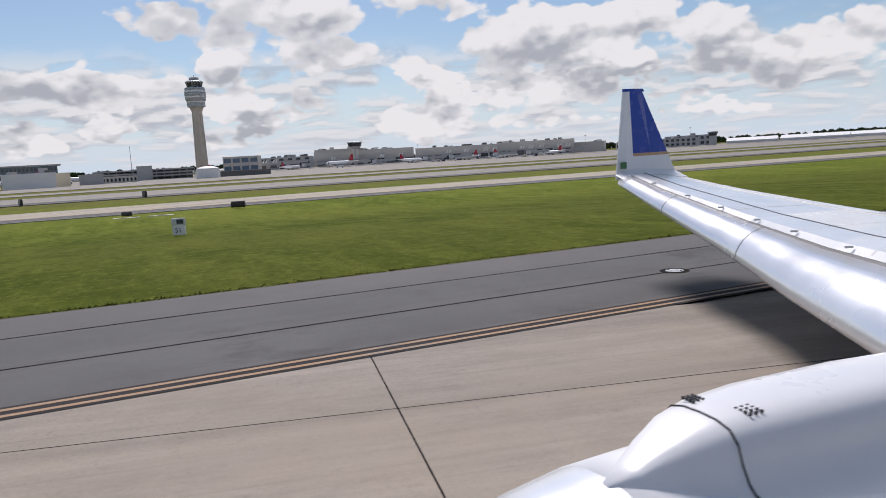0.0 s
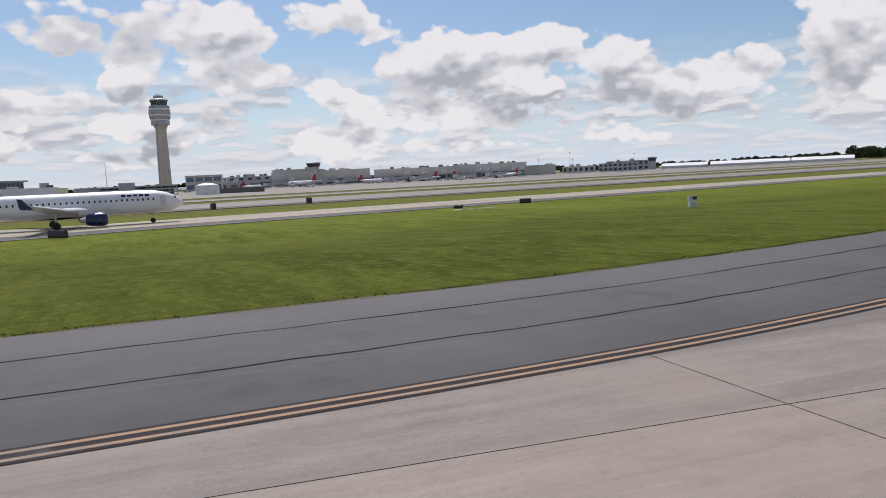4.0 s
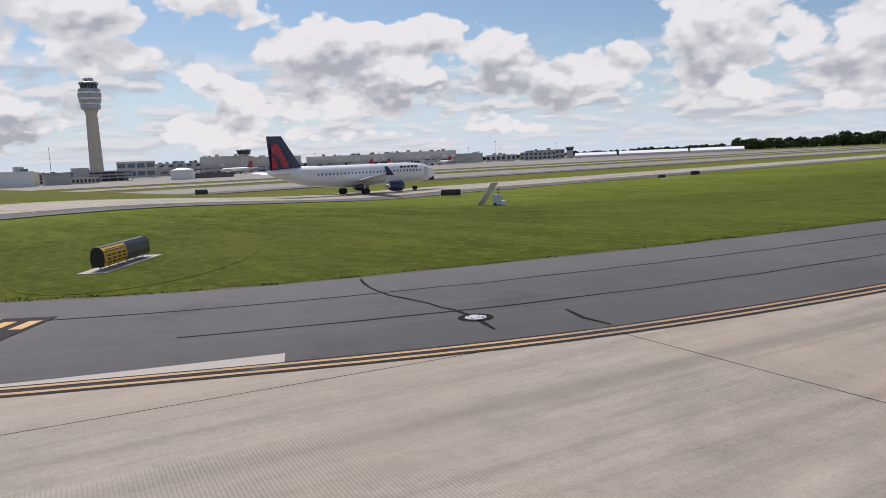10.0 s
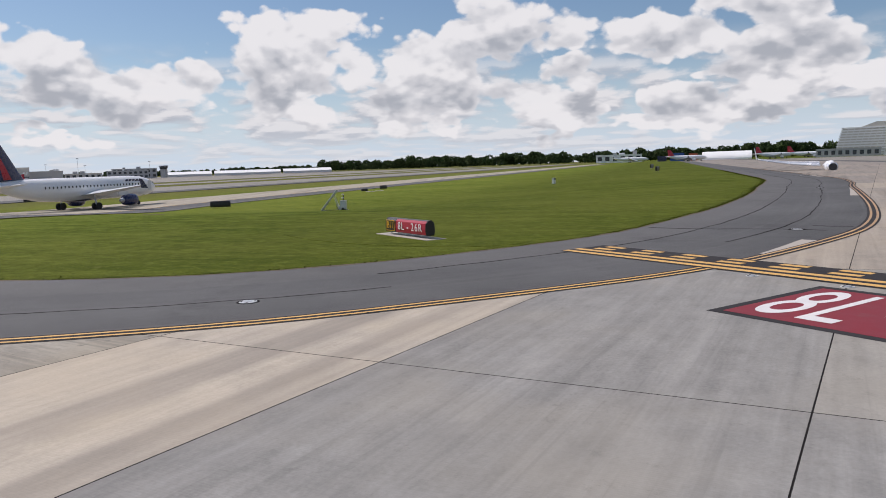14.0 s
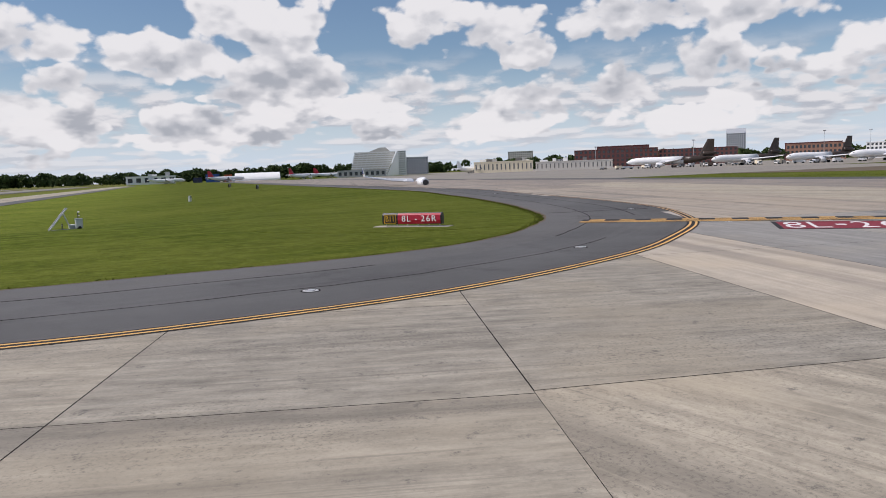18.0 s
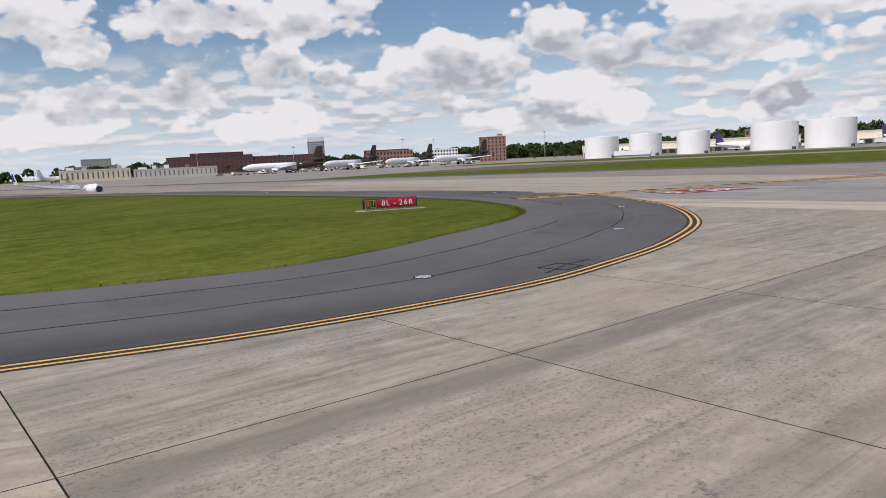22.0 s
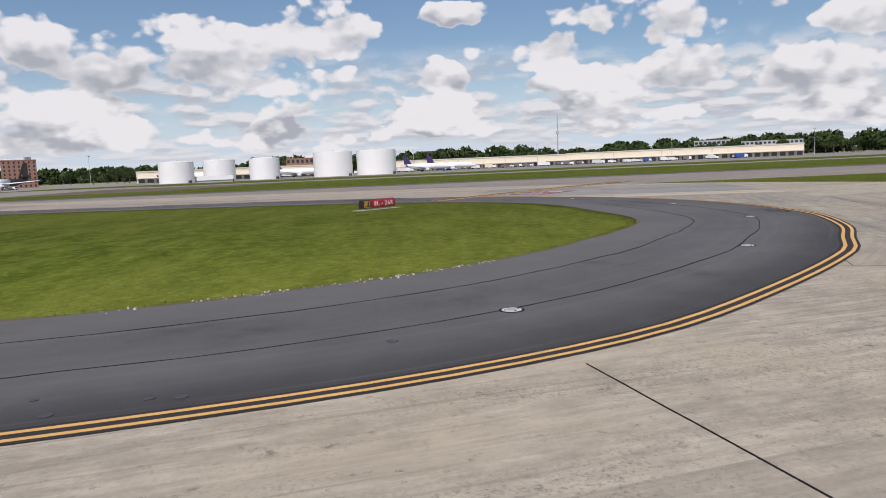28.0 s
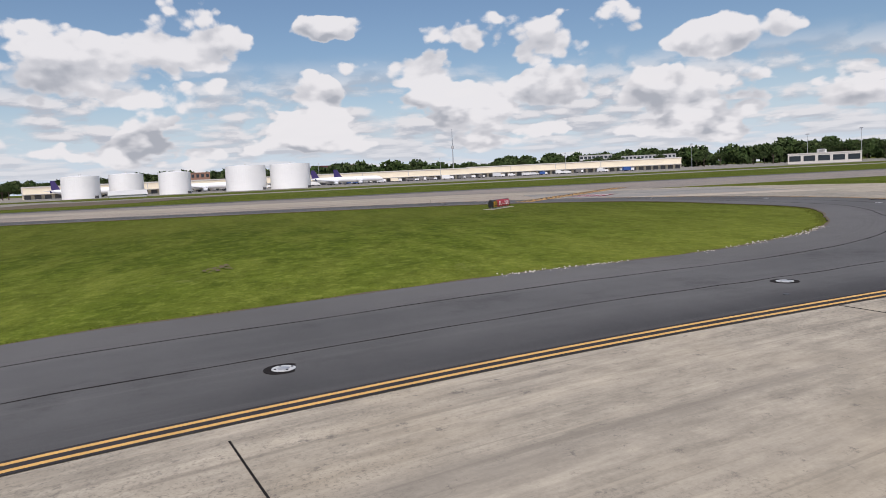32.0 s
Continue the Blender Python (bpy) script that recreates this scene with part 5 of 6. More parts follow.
def block(name, x, y, az, w, h, depth, wall, label, floors=0, bays=0, glass="glass", z=None, roof="roof", pitched=0.0, group="", plant=0, category="building", fill=0.55):
    """A building: walls, roof with parapet, each window a pane of its own, rooftop plant."""
    z0 = gz(x, y) if z is None else z
    t = _placed(name, facing(x, y, z0, az), label, category, group)
    part("wall", boxed(-w / 2, w / 2, 0, depth, 0, h), wall, t)
    if pitched:
        part("roof", loft([[(sx, 0 - 0.4, h), (sx, depth + 0.4, h), (sx, depth / 2, h + pitched)] for sx in (-w / 2 - 0.4, w / 2 + 0.4)]), roof, t)
    else:
        part("roof", boxed(-w / 2 - 0.25, w / 2 + 0.25, -0.25, depth + 0.25, h, h + 0.7), wall, t, "roof parapet")
    if floors and bays:
        fh, bw = h / floors, w / bays
        pane = None
        for f in range(floors):
            for b in range(bays):
                m = Matrix.Translation((-w / 2 + (b + 0.5) * bw, -0.06, (f + 0.55) * fh))
                if pane is None:
                    pane = part("window", boxed(-bw * fill / 2, bw * fill / 2, -0.05, 0.05, -fh * 0.28, fh * 0.28), glass, t, m=m)
                else:
                    shared("window", pane.data, t, m)
    r = random.Random(int(abs(x) + abs(y)))
    for _ in range(plant):
        cx, ww = r.uniform(-w * 0.42, w * 0.42), r.uniform(2.5, 7)
        part("roof_plant", boxed(cx - ww / 2, cx + ww / 2, depth * 0.3, depth * 0.6, h + 0.6, h + 0.6 + r.uniform(1.2, 3.2)), r.choice(("grey_wall", "white_matt", "roof")), t)
    return t


block("glass_office", 755, 84, 83, 52, 15, 20, "blue_glass", "low blue glass terminal building with overhanging roof", 3, 16, "glass", roof="white_matt", z=0)
part("roof_overhang", boxed(-29, 29, -4, 24, 15.6, 17), "grey_wall", bpy.data.objects["glass_office"], "thin grey overhanging roof")
block("service_building", 516, 56, 83, 30, 9, 14, "white_matt", "low white airfield service building", z=-2, plant=3)
block("service_building", 520, 90, 83, 34, 7, 14, "white_matt", "low white service shed", z=-2)
block("storage_building", 538, 41, 85, 13.5, 8.5, 9, "beige_wall", "plain beige windowless storage building", z=-2)
block("storage_building", 545, 22, 86, 15, 6.5, 9, "grey_wall", "plain grey storage building", z=-2)
block("service_building", 560, 6, 88, 26, 4, 9, "stucco", "long low pale service building", 1, 10, z=-2)


def parking_deck(x, y, az, w, levels):
    t = _placed("parking_deck", facing(x, y, -2, az), "dark open concrete parking deck of several levels", "building")
    for k in range(levels + 1):
        part("deck_slab", boxed(-w / 2, w / 2, 0, 24, k * 2.6, k * 2.6 + 0.45), "stucco", t, "pale concrete slab")
        if k:
            part("deck_wall", boxed(-w / 2, w / 2, -0.15, 0.1, k * 2.6, k * 2.6 + 1.1), "grey_wall", t)
    # dark filling imitates the shade inside the open levels
    part("deck_core", boxed(-w / 2 + 1, w / 2 - 1, 10, 23.5, 0.3, levels * 2.6), "roof", t, "dark block in place of the shaded interior")
    for k in range(int(w / 6) + 1):
        part("deck_column", boxed(-w / 2 + k * 6 - 0.3, -w / 2 + k * 6 + 0.3, 0.2, 0.8, 0, levels * 2.6), "grey_wall", t)
    part("stair_tower", boxed(-6, 6, -1.5, 6, 0, levels * 2.6 + 4), "grey_wall", t)


parking_deck(640, -14, 91, 78, 3)
shed = _placed("salt_dome", pose(522, -52, -2), "white round storage building with shallow domed roof", "building")
part("drum", lathe([(8.1, 0), (8.1, 6.0)], 40), "tank", shed, smooth=False)
part("dome_roof", lathe([(8.3, 6.0), (7.2, 6.9), (4.2, 7.9), (0.6, 8.3)], 40), "tank", shed, smooth=True)
block("fence_screen", 545, -80, 98, 38, 3.2, 2, "roof", "dark slatted screen fence beside the apron", z=-2, category="fence")

block("concourse", 859, -123, 106, 40, 17.5, 30, "stucco", "pale concourse with large square windows", 2, 4, "blue_glass", z=-1, fill=0.8)
block("concourse", 912, -186, 109, 64, 14.5, 34, "grey_wall", "grey low concourse with rooftop plant", 3, 6, z=-1, plant=9, fill=0.5)
block("concourse", 924, -292, 115, 132, 19, 40, "stucco", "pale concrete concourse with few windows", z=-1, plant=14)
block("concourse", 940, -262, 113, 62, 22, 40, "stucco", "taller pale concourse hall", z=-1, plant=5)
block("concourse", 845, -400, 122, 120, 16.5, 40, "stucco", "pale gate concourse with dark openings", z=-1, plant=12)
block("concourse", 790, -478, 127, 96, 17.5, 40, "stucco", "pale gate concourse end block", z=-1, plant=9)
block("concourse", 766, -540, 131, 44, 12.5, 30, "stucco", "low pale concourse annex", z=-1, plant=2)
block("hangar", 757, -676, 138, 54, 11, 30, "grey_wall", "grey maintenance building beyond the apron", 2, 8, z=-1, plant=3)
block("hangar", 800, -640, 136, 46, 9, 30, "stucco", "pale low flat roofed hangar", 1, 6, z=-1, plant=2)
block("hangar", 789, -727, 138, 62, 14, 34, "grey_wall", "grey hangar with flat roof", 2, 8, z=-1, plant=3)
for x, y, az, w in ((753, -809, 142, 66), (690, -856, 146, 84), (706, -919, 146, 90), (610, -930, 150, 80)):
    block("tent_hangar", x, y, az, w, 3.6, 40, "grey_paint", "white curved fabric roofed hangar", roof="white_matt", pitched=4.2, z=-1)

ramp = _placed("ramp_tower", pose(919, -280, -1), "ramp control tower with flared dark glass cab", "tower")
part("ramp_shaft", lathe([(4.2, 0), (4.2, 21)], 16), "stucco", ramp)
part("ramp_flare", lathe([(4.4, 21), (8.6, 24.5)], 16), "grey_wall", ramp)
part("ramp_glazing", lathe([(8.2, 24.5), (9.4, 29)], 16), "glass", ramp, "dark sloping glass")
part("ramp_roof", lathe([(9.8, 29), (9.8, 30.3), (8.0, 30.8)], 16), "panel", ramp)
ramp2 = _placed("ramp_tower", pose(721, -707, -1), "small dark ramp tower with glass cab", "tower")
part("ramp_shaft", boxed(-3.4, 3.4, -3.4, 3.4, 0, 12), "grey_wall", ramp2)
part("ramp_glazing", lathe([(4.6, 12), (6.2, 16)], 8), "glass", ramp2)
part("ramp_roof", lathe([(6.6, 16), (6.6, 17.2), (5.0, 17.6)], 8), "panel", ramp2)

for x, y, az, length in ((856, -240, 25, 52), (845, -330, 205, 40), (800, -385, 30, 40), (762, -420, 210, 38), (742, -470, 35, 38), (880, -185, 200, 34)):
    jet(x, y, az + 40, length, "white airliner with red and blue fin at a gate", tail="crimson", belly=None, engine="grey_paint", z=-1.9, accent=None)
for x, y, az in ((640, 62, 150), (655, 88, 160), (660, 118, 150), (690, 50, 170), (890, -108, 200)):
    jet(x, y, az, 40, "white airliner with red fin parked on the apron", tail="crimson", engine="navy", z=-1.9)


def gate_front(x, y, az, w, n, seed):
    """The gate level of a concourse: recessed dark bays between piers, and slanted white vent cowls above them."""
    r = random.Random(seed)
    t = _placed("gate_hall", facing(x, y, -1, az), "low gate hall with dark glazed bays and white cowls", "building", "gate halls")
    part("gate_wall", boxed(-w / 2, w / 2, 0, 8, 0, 8.2), "grey_wall", t)
    part("gate_roof", boxed(-w / 2 - 0.4, w / 2 + 0.4, -0.6, 8.4, 8.2, 8.9), "stucco", t, "pale roof edge")
    for k in range(n):
        xx = -w / 2 + (k + 0.5) * w / n + r.uniform(-0.1, 0.1) * w / n
        ww = w / n * r.uniform(0.28, 0.44)
        part("glazed_bay", boxed(xx - ww, xx + ww, -0.15, 0.05, r.uniform(0.6, 2.4), r.uniform(5.6, 7.6)), r.choice(("glass", "glass", "roof")), t, "dark glazed bay")
        if r.random() < 0.55:
            for j in range(2):
                part("vent_cowl", loft([[(xx + j * 3.4 + a, sy, b) for a, b in ((-1.4, 8.9), (0.0, 8.9), (1.6, 12.4), (0.4, 12.4))] for sy in (1.0, 5.0)]), "white_matt", t, "slanted white vent cowl")


for x, y, az, w, n, seed in ((908, -290, 115, 128, 10, 1), (832, -393, 122, 118, 10, 2), (778, -470, 127, 92, 8, 3), (900, -180, 109, 60, 5, 4)):
    gate_front(x, y, az, w, n, seed)


def jet_bridge(x, y, az):
    t = _placed("jet_bridge", facing(x, y, -1.9, az), "grey enclosed jet bridge on a wheeled leg", "jet bridge", "jet bridges")
    part("tunnel", loft([[(sx, sy, sz) for sy, sz in ((-1.6, 3.2 + d), (1.6, 3.2 + d), (1.6, 6.2 + d), (-1.6, 6.2 + d))] for sx, d in ((-13, 0), (13, 1.2))]), "grey_wall", t)
    part("cab", lathe([(3.0, 2.8), (3.0, 6.8)], 12), "grey_paint", t, m=pose(-13, 0, 0))
    part("support_leg", boxed(-6, -5, -1.2, 1.2, 0, 3.4), "galv", t)


for x, y, az in ((830, -290, 115), (842, -262, 100), (800, -345, 120), (785, -372, 95), (752, -415, 124), (735, -450, 100), (720, -490, 130), (880, -215, 108)):
    jet_bridge(x, y, az)


def vehicle(x, y, turn, length, h, body, label, z=0.04, category="truck"):
    t = _placed("service_vehicle", pose(x, y, z, 0, 0, turn), label, category, "ground vehicles")
    part("load_body", boxed(-length / 2, length * 0.18, -1.2, 1.2, 0.7, h, 0.08), body, t)
    part("driver_cab", boxed(length * 0.2, length / 2, -1.1, 1.1, 0.6, h * 0.78, 0.15), "white_matt", t)
    part("windscreen", boxed(length / 2 - 0.12, length / 2 + 0.01, -0.95, 0.95, h * 0.45, h * 0.72), "glass", t)
    for sx in (-0.3, 0.33):
        for sy in (-1.1, 1.1):
            part("wheel", lathe([(0.25, -0.16), (0.5, -0.14), (0.5, 0.14), (0.25, 0.16)], 12, "Y"), "rubber", t, m=pose(length * sx, sy, 0.5))


rv = random.Random(11)
for k in range(16):
    vehicle(rv.uniform(700, 860), rv.uniform(-470, -180), rv.uniform(0, 180), rv.uniform(5, 9), rv.uniform(2.2, 3.6), rv.choice(("white_matt", "grey_paint", "navy", "beige_wall")), "small airport service truck on the apron", -1.9)

# ---- south and west side: hangars, hotel, cargo, tanks ----
block("hangar", 88, -733, 178, 54, 9, 30, "white_matt", "white cargo hangar with flat roof", 1, 6, z=0, plant=1)
part("hangar_tower", boxed(16, 21, 4, 10, 9, 14), "grey_wall", bpy.data.objects["hangar.003"])
for x, y, az, w, h, mat, lab in ((22, -682, 183, 15, 9, "blue_truck", "stack of blue shipping containers"), (5, -684, 184, 9, 8, "red_truck", "stack of orange shipping containers"), (38, -690, 182, 10, 6, "navy", "dark blue container row")):
    t = _placed("container_stack", facing(x, y, 0, az), lab, "container", "containers")
    for k in range(3):
        for j in range(2):
            part("container", boxed(-w / 2 + j * w / 2, -w / 2 + (j + 1) * w / 2 - 0.15, 0, 2.4, k * h / 3, (k + 1) * h / 3 - 0.08, 0.03), mat, t)
dome = _placed("arched_hangar", facing(-33, -735, 0, 186), "white arched hangar with grey rounded end", "hangar")
part("arched_roof", loft([[(sx, 20 - 20 * math.cos(a), 9.5 * math.sin(a)) for a in [math.pi * q / 16 for q in range(17)]] for sx in (-27, 27)]), "white_matt", dome, smooth=False)
part("end_wall", loft([[(sx, 20 - 19 * math.cos(a), 9.0 * math.sin(a)) for a in [math.pi * q / 16 for q in range(17)]] for sx in (26.8, 27.4)]), "grey_wall", dome)


def hotel(x, y, az, w, h):
    t = _placed("hotel", facing(x, y, 0, az), "white terraced hotel with sloping balcony front", "hotel")
    floors = 11
    for f in range(floors):
        s = f / floors
        part("storey", boxed(-w / 2 + 6 * s, w * (0.14 + 0.19 * s), 10 * s, 24, f * h / floors, (f + 1) * h / floors - 1.2), "stucco", t, "recessed storey")
        part("balcony", boxed(-w / 2 + 6 * s - 0.8, w * (0.14 + 0.19 * s) + 0.3, 10 * s - 1.6, 24, (f + 1) * h / floors - 1.2, (f + 1) * h / floors), "white_matt", t, "white balcony band")
        for k in range(10):
            xx = -w / 2 + 6 * s + k * (w * (0.64 + 0.19 * s) - 6 * s) / 9
            part("balcony_fin", boxed(xx - 0.25, xx + 0.25, 10 * s - 1.2, 12 * s + 2, f * h / floors, (f + 1) * h / floors), "white_matt", t)
    part("slab_block", loft([[(w * 0.145, sy, 0), (w * 0.5, sy, 0), (w * 0.5, sy, h), (w * 0.345, sy, h)] for sy in (-1.8, 22)]), "white_matt", t, "pale end block with slanted edge")
    for f in range(floors):
        for k in range(5):
            part("window", boxed(w * 0.37 + k * 1.5, w * 0.37 + k * 1.5 + 0.9, -1.95, -1.75, f * h / floors + 0.8, f * h / floors + 2.0), "glass", t)
    part("roof_house", loft([[(-10, sy, h), (14, sy, h), (9, sy, h + 4.5), (2, sy, h + 4.5)] for sy in (8, 20)]), "stucco", t)


hotel(-150, -603, 196, 62, 27)
block("office_tower", -223, -685, 199, 27, 21, 18, "panel", "grey glass office block behind the hotel", 7, 9, z=0)
block("apartment_block", -521, -992, 207, 45, 32, 16, "stucco", "pale high apartment block", 9, 12, z=0, fill=0.45)
block("cargo_building", -211, -409, 206, 52, 9, 16, "beige_wall", "long low beige cargo building", 1, 14, "roof", z=0, plant=7, fill=0.3)
block("cargo_building", -265, -380, 211, 66, 7.3, 16, "stucco", "long low pale cargo building", 1, 18, "roof", z=0, plant=6, fill=0.25)
block("terminal_annex", -120, -560, 197, 50, 6.5, 14, "grey_wall", "grey low building beside the apron", 1, 9, z=0)
block("brick_offices", -438, -573, 216, 98, 21, 22, "brick_wall", "red brick office building with tall windows", 4, 18, z=0, fill=0.5)
block("brick_offices", -453, -580, 217, 62, 25, 18, "brick_wall", "higher red brick office block", 2, 10, z=0)
block("brick_offices", -542, -552, 222, 92, 19, 22, "brick_wall", "red brick office wing with dark windows", 4, 18, z=0, fill=0.5)
block("brick_offices", -595, -426, 230, 58, 17.5, 20, "brown_wall", "low brown brick office building", 3, 14, z=0)
block("brick_offices", -640, -470, 228, 60, 20, 20, "brick_wall", "far red brick building", 3, 12, z=0)
block("office_tower", -879, -853, 224, 32, 50, 30, "panel", "grey glass tower with pyramid top", 14, 9, z=0, pitched=9, roof="panel")
block("apartment_block", -620, -362, 234, 36, 16, 14, "white_matt", "white block with rows of dark windows", 4, 10, z=0)
block("apartment_block", -451, -183, 238, 23.5, 21, 14, "brown_wall", "brown and tan apartment tower", 7, 7, z=0, fill=0.35, plant=3)

for x, y, head, length in ((-229, -204, 129, 53), (-259, -172, 92, 50), (-285, -143, 94, 47), (-306, -116, 102, 50)):
    jet(x, y, head, length, "white cargo jet with dark brown tail on apron", tail="brown", rear="brown", engine="white", tri=True, z=0.03, group="cargo jets", wide=0.82, accent=None)
for x, y, head, lab, tail in ((-60, -560, 240, "white airliner with dark red fin on the apron", "crimson"), (15, -560, 250, "white airliner parked far on the apron", "crimson"), (-190, -430, 250, "white airliner parked by low buildings", "white"),
                              (70, -640, 255, "white airliner beside the white hangar", "grey_paint"), (-95, -600, 260, "white airliner by the arched hangar", "crimson")):
    jet(x, y, head, 38, lab, tail=tail, engine="grey_paint", z=0.03, group="apron jets")


for k in range(26):     # loaders and tugs before the cargo jets
    f = k / 25
    vehicle(-196 - 110 * f + rv.uniform(-5, 5), -222 + 118 * f + rv.uniform(-9, 9), rv.uniform(0, 180), rv.uniform(3.5, 8), rv.uniform(1.4, 3.0), rv.choice(("white_matt", "grey_paint", "brown", "beige_wall", "roof")), "small loader parked before the cargo jets", 0.03)


def tank(x, y, d, h):
    t = _placed("fuel_tank", pose(x, y, 0.03), "large white cylindrical fuel storage tank", "tank", "fuel tanks")
    r = d / 2
    part("tank_shell", lathe([(r, 0), (r, h)], 56), "tank", t, "white steel shell", smooth=False)
    part("tank_roof", lathe([(r, h), (r, h + 0.1), (r * 0.5, h + 0.55), (0.3, h + 0.8)], 56), "tank", t)
    for k in range(1, 5):
        part("weld_ring", lathe([(r + 0.02, h * k / 5), (r + 0.05, h * k / 5 + 0.05), (r + 0.02, h * k / 5 + 0.1)], 56), "tank", t)
    part("ladder", boxed(r * 0.98, r + 0.35, -0.5, 0.5, 0, h + 0.8), "tank_grey", t, "grey caged ladder", m=pose(0, 0, 0, 0, 0, 195))
    part("roof_hatch", lathe([(0.6, h + 0.4), (0.6, h + 1.3)], 10), "tank_grey", t, m=pose(0, 0, 0))
    part("base_valve", boxed(r, r + 1.6, -0.5, 0.5, 0, 1.4), "dark", t, m=pose(0, 0, 0, 0, 0, 60))


for x, y, d, h in ((-288, -8, 18.6, 11.4), (-304, 11, 17.7, 12.0), (-312, 35, 17.4, 12.1), (-327, 73, 23.4, 14.4), (-331, 99, 24.0, 14.6)):
    tank(x, y, d, h)
block("gable_shed", -256, 22, 254, 17, 1.2, 9, "grey_wall", "low shed with grey pitched roof", z=0, pitched=2.2, roof="tank_grey")


def warehouse(x, y, az, w, h, doors):
    t = _placed("warehouse", facing(x, y, 0, az), "long beige cargo warehouse with dock doors and canopy", "warehouse", "warehouses")
    part("wall", boxed(-w / 2, w / 2, 0, 40, 0, h), "beige_wall", t)
    part("roof_edge", boxed(-w / 2 - 0.3, w / 2 + 0.3, -0.4, 40.3, h, h + 0.8), "stucco", t)
    part("canopy", boxed(-w / 2, w / 2, -3.5, 0.1, h * 0.40, h * 0.45), "grey_wall", t, "grey dock canopy")
    dm = None
    for k in range(doors):
        xx = -w / 2 + (k + 0.5) * w / doors
        m = Matrix.Translation((xx, -0.08, h * 0.19))
        if dm is None:
            dm = part("dock_door", boxed(-w / doors * 0.33, w / doors * 0.33, -0.1, 0.1, -h * 0.18, h * 0.17), "roof", t, m=m)
        else:
            shared("dock_door", dm.data, t, m)
    for k in range(int(w / 40)):
        part("pilaster", boxed(-w / 2 + k * 40 - 0.4, -w / 2 + k * 40 + 0.4, -0.3, 0.1, h * 0.56, h), "stucco", t)


warehouse(-440, -10, 256, 150, 8.0, 24)
warehouse(-500, 165, 268, 175, 8.6, 28)
warehouse(-492, 345, 287, 190, 9.2, 30)
block("parcel_offices", -650, 436, 292, 36, 18, 18, "grey_wall", "grey modern office building behind trees", 4, 8, "glass", z=0, fill=0.75)
block("parcel_offices", -645, 498, 296, 60, 15.5, 18, "grey_wall", "grey long office building behind trees", 4, 14, "glass", z=0, fill=0.6)
block("brick_offices", -581, 10, 260, 26, 16, 16, "brown_wall", "brown building behind the tanks", 3, 6, z=0)
block("brick_offices", -800, 150, 272, 60, 22, 18, "brick_wall", "red brick building over the trees", 3, 12, z=0)
block("pavilion", -317, 459, 309, 45, 6.6, 12, "stucco", "low pale pavilion with dark glazed porch", 1, 5, z=0, fill=0.8, plant=2)
for x, y, head in ((-395, 40, 20), (-410, 52, 200), (-420, 130, 30), (-432, 148, 25), (-380, -35, 20), (-372, -22, 200)):
    jet(x, y, head, 40, "white freighter with dark purple fin on the apron", tail="purple", engine="grey_paint", z=0.03, group="freighters")
for k in range(44):
    vehicle(-462 + rv.uniform(-18, 14) + (k % 22) * 0.6, -70 + k * 10.5 + rv.uniform(-3, 3), rv.uniform(60, 120), rv.uniform(6, 12), rv.uniform(2.4, 3.9), rv.choice(("white_matt", "white_matt", "grey_paint", "blue_truck", "beige_wall", "roof")), "parked freight truck near the warehouse", 0.04)


def pole(x, y, h, label, arms=True, name="light_pole", cat="light pole", r=0.22):
    t = _placed(name, pose(x, y, gz(x, y)), label, cat, "poles")
    part("mast_tube", tube(bmesh.new(), (0, 0, 0), (0, 0, h), r, r * 0.5, 8), "galv", t)
    if arms:
        part("cross_arm", boxed(-1.8, 1.8, -0.12, 0.12, h - 0.3, h), "galv", t)
        for k in (-1.5, -0.5, 0.5, 1.5):
            part("lamp_head", boxed(k - 0.35, k + 0.35, -0.5, 0.3, h - 0.75, h - 0.3, 0.05), "grey_paint", t)
    return t


pole(700, -5, 31, "thin tall radio antenna mast", False, "antenna_mast", "antenna", 0.35)
mast = pole(-677, 276, 55, "tall slim telecommunications mast", False, "antenna_mast", "antenna", 0.7)
part("antenna_drum", lathe([(1.4, 33), (1.4, 36)], 12), "grey_wall", mast)
for x, y, h in ((-360, 480, 22), (-300, 520, 20), (-420, 420, 20), (-330, 500, 24), (-470, 330, 18), (-470, 220, 18), (-470, 120, 18), (-430, -120, 22), (-420, -260, 24), (-360, -340, 22),
                (-300, -400, 20), (-520, -300, 26), (720, -560, 20), (740, -520, 22), (690, -640, 24), (820, -330, 22), (760, -590, 30)):
    pole(x, y, h, "tall floodlight pole with cross arm")

# ---- trees ----


def leaf_cloud(rng, blobs, per, size):
    """Many small leaf clumps on the shells of overlapping blobs, as plain arrays."""
    vs, fs = [], []
    for bx, by, bz, br in blobs:
        for _ in range(per):
            u, v = rng.uniform(-0.45, 1), rng.uniform(0, 6.283)
            s = math.sqrt(max(0.0, 1 - u * u))
            k = br * rng.uniform(0.72, 1.08)
            c = Vector((bx + k * s * math.cos(v), by + k * s * math.sin(v), bz + k * u * 0.8))
            a = Vector((rng.uniform(-1, 1), rng.uniform(-1, 1), rng.uniform(-0.4, 1))).normalized()
            b = a.cross(Vector((rng.uniform(-1, 1), rng.uniform(-1, 1), rng.uniform(-1, 1)))).normalized()
            d = a.cross(b)
            n = len(vs)
            w = size * rng.uniform(0.6, 1.4)
            vs += [c + b * w, c - b * w * 0.5 + d * w * 0.9, c - b * w * 0.5 - d * w * 0.9, c + a * w * 0.55]
            fs += [(n, n + 1, n + 2), (n, n + 1, n + 3), (n + 1, n + 2, n + 3)]
    return vs, fs


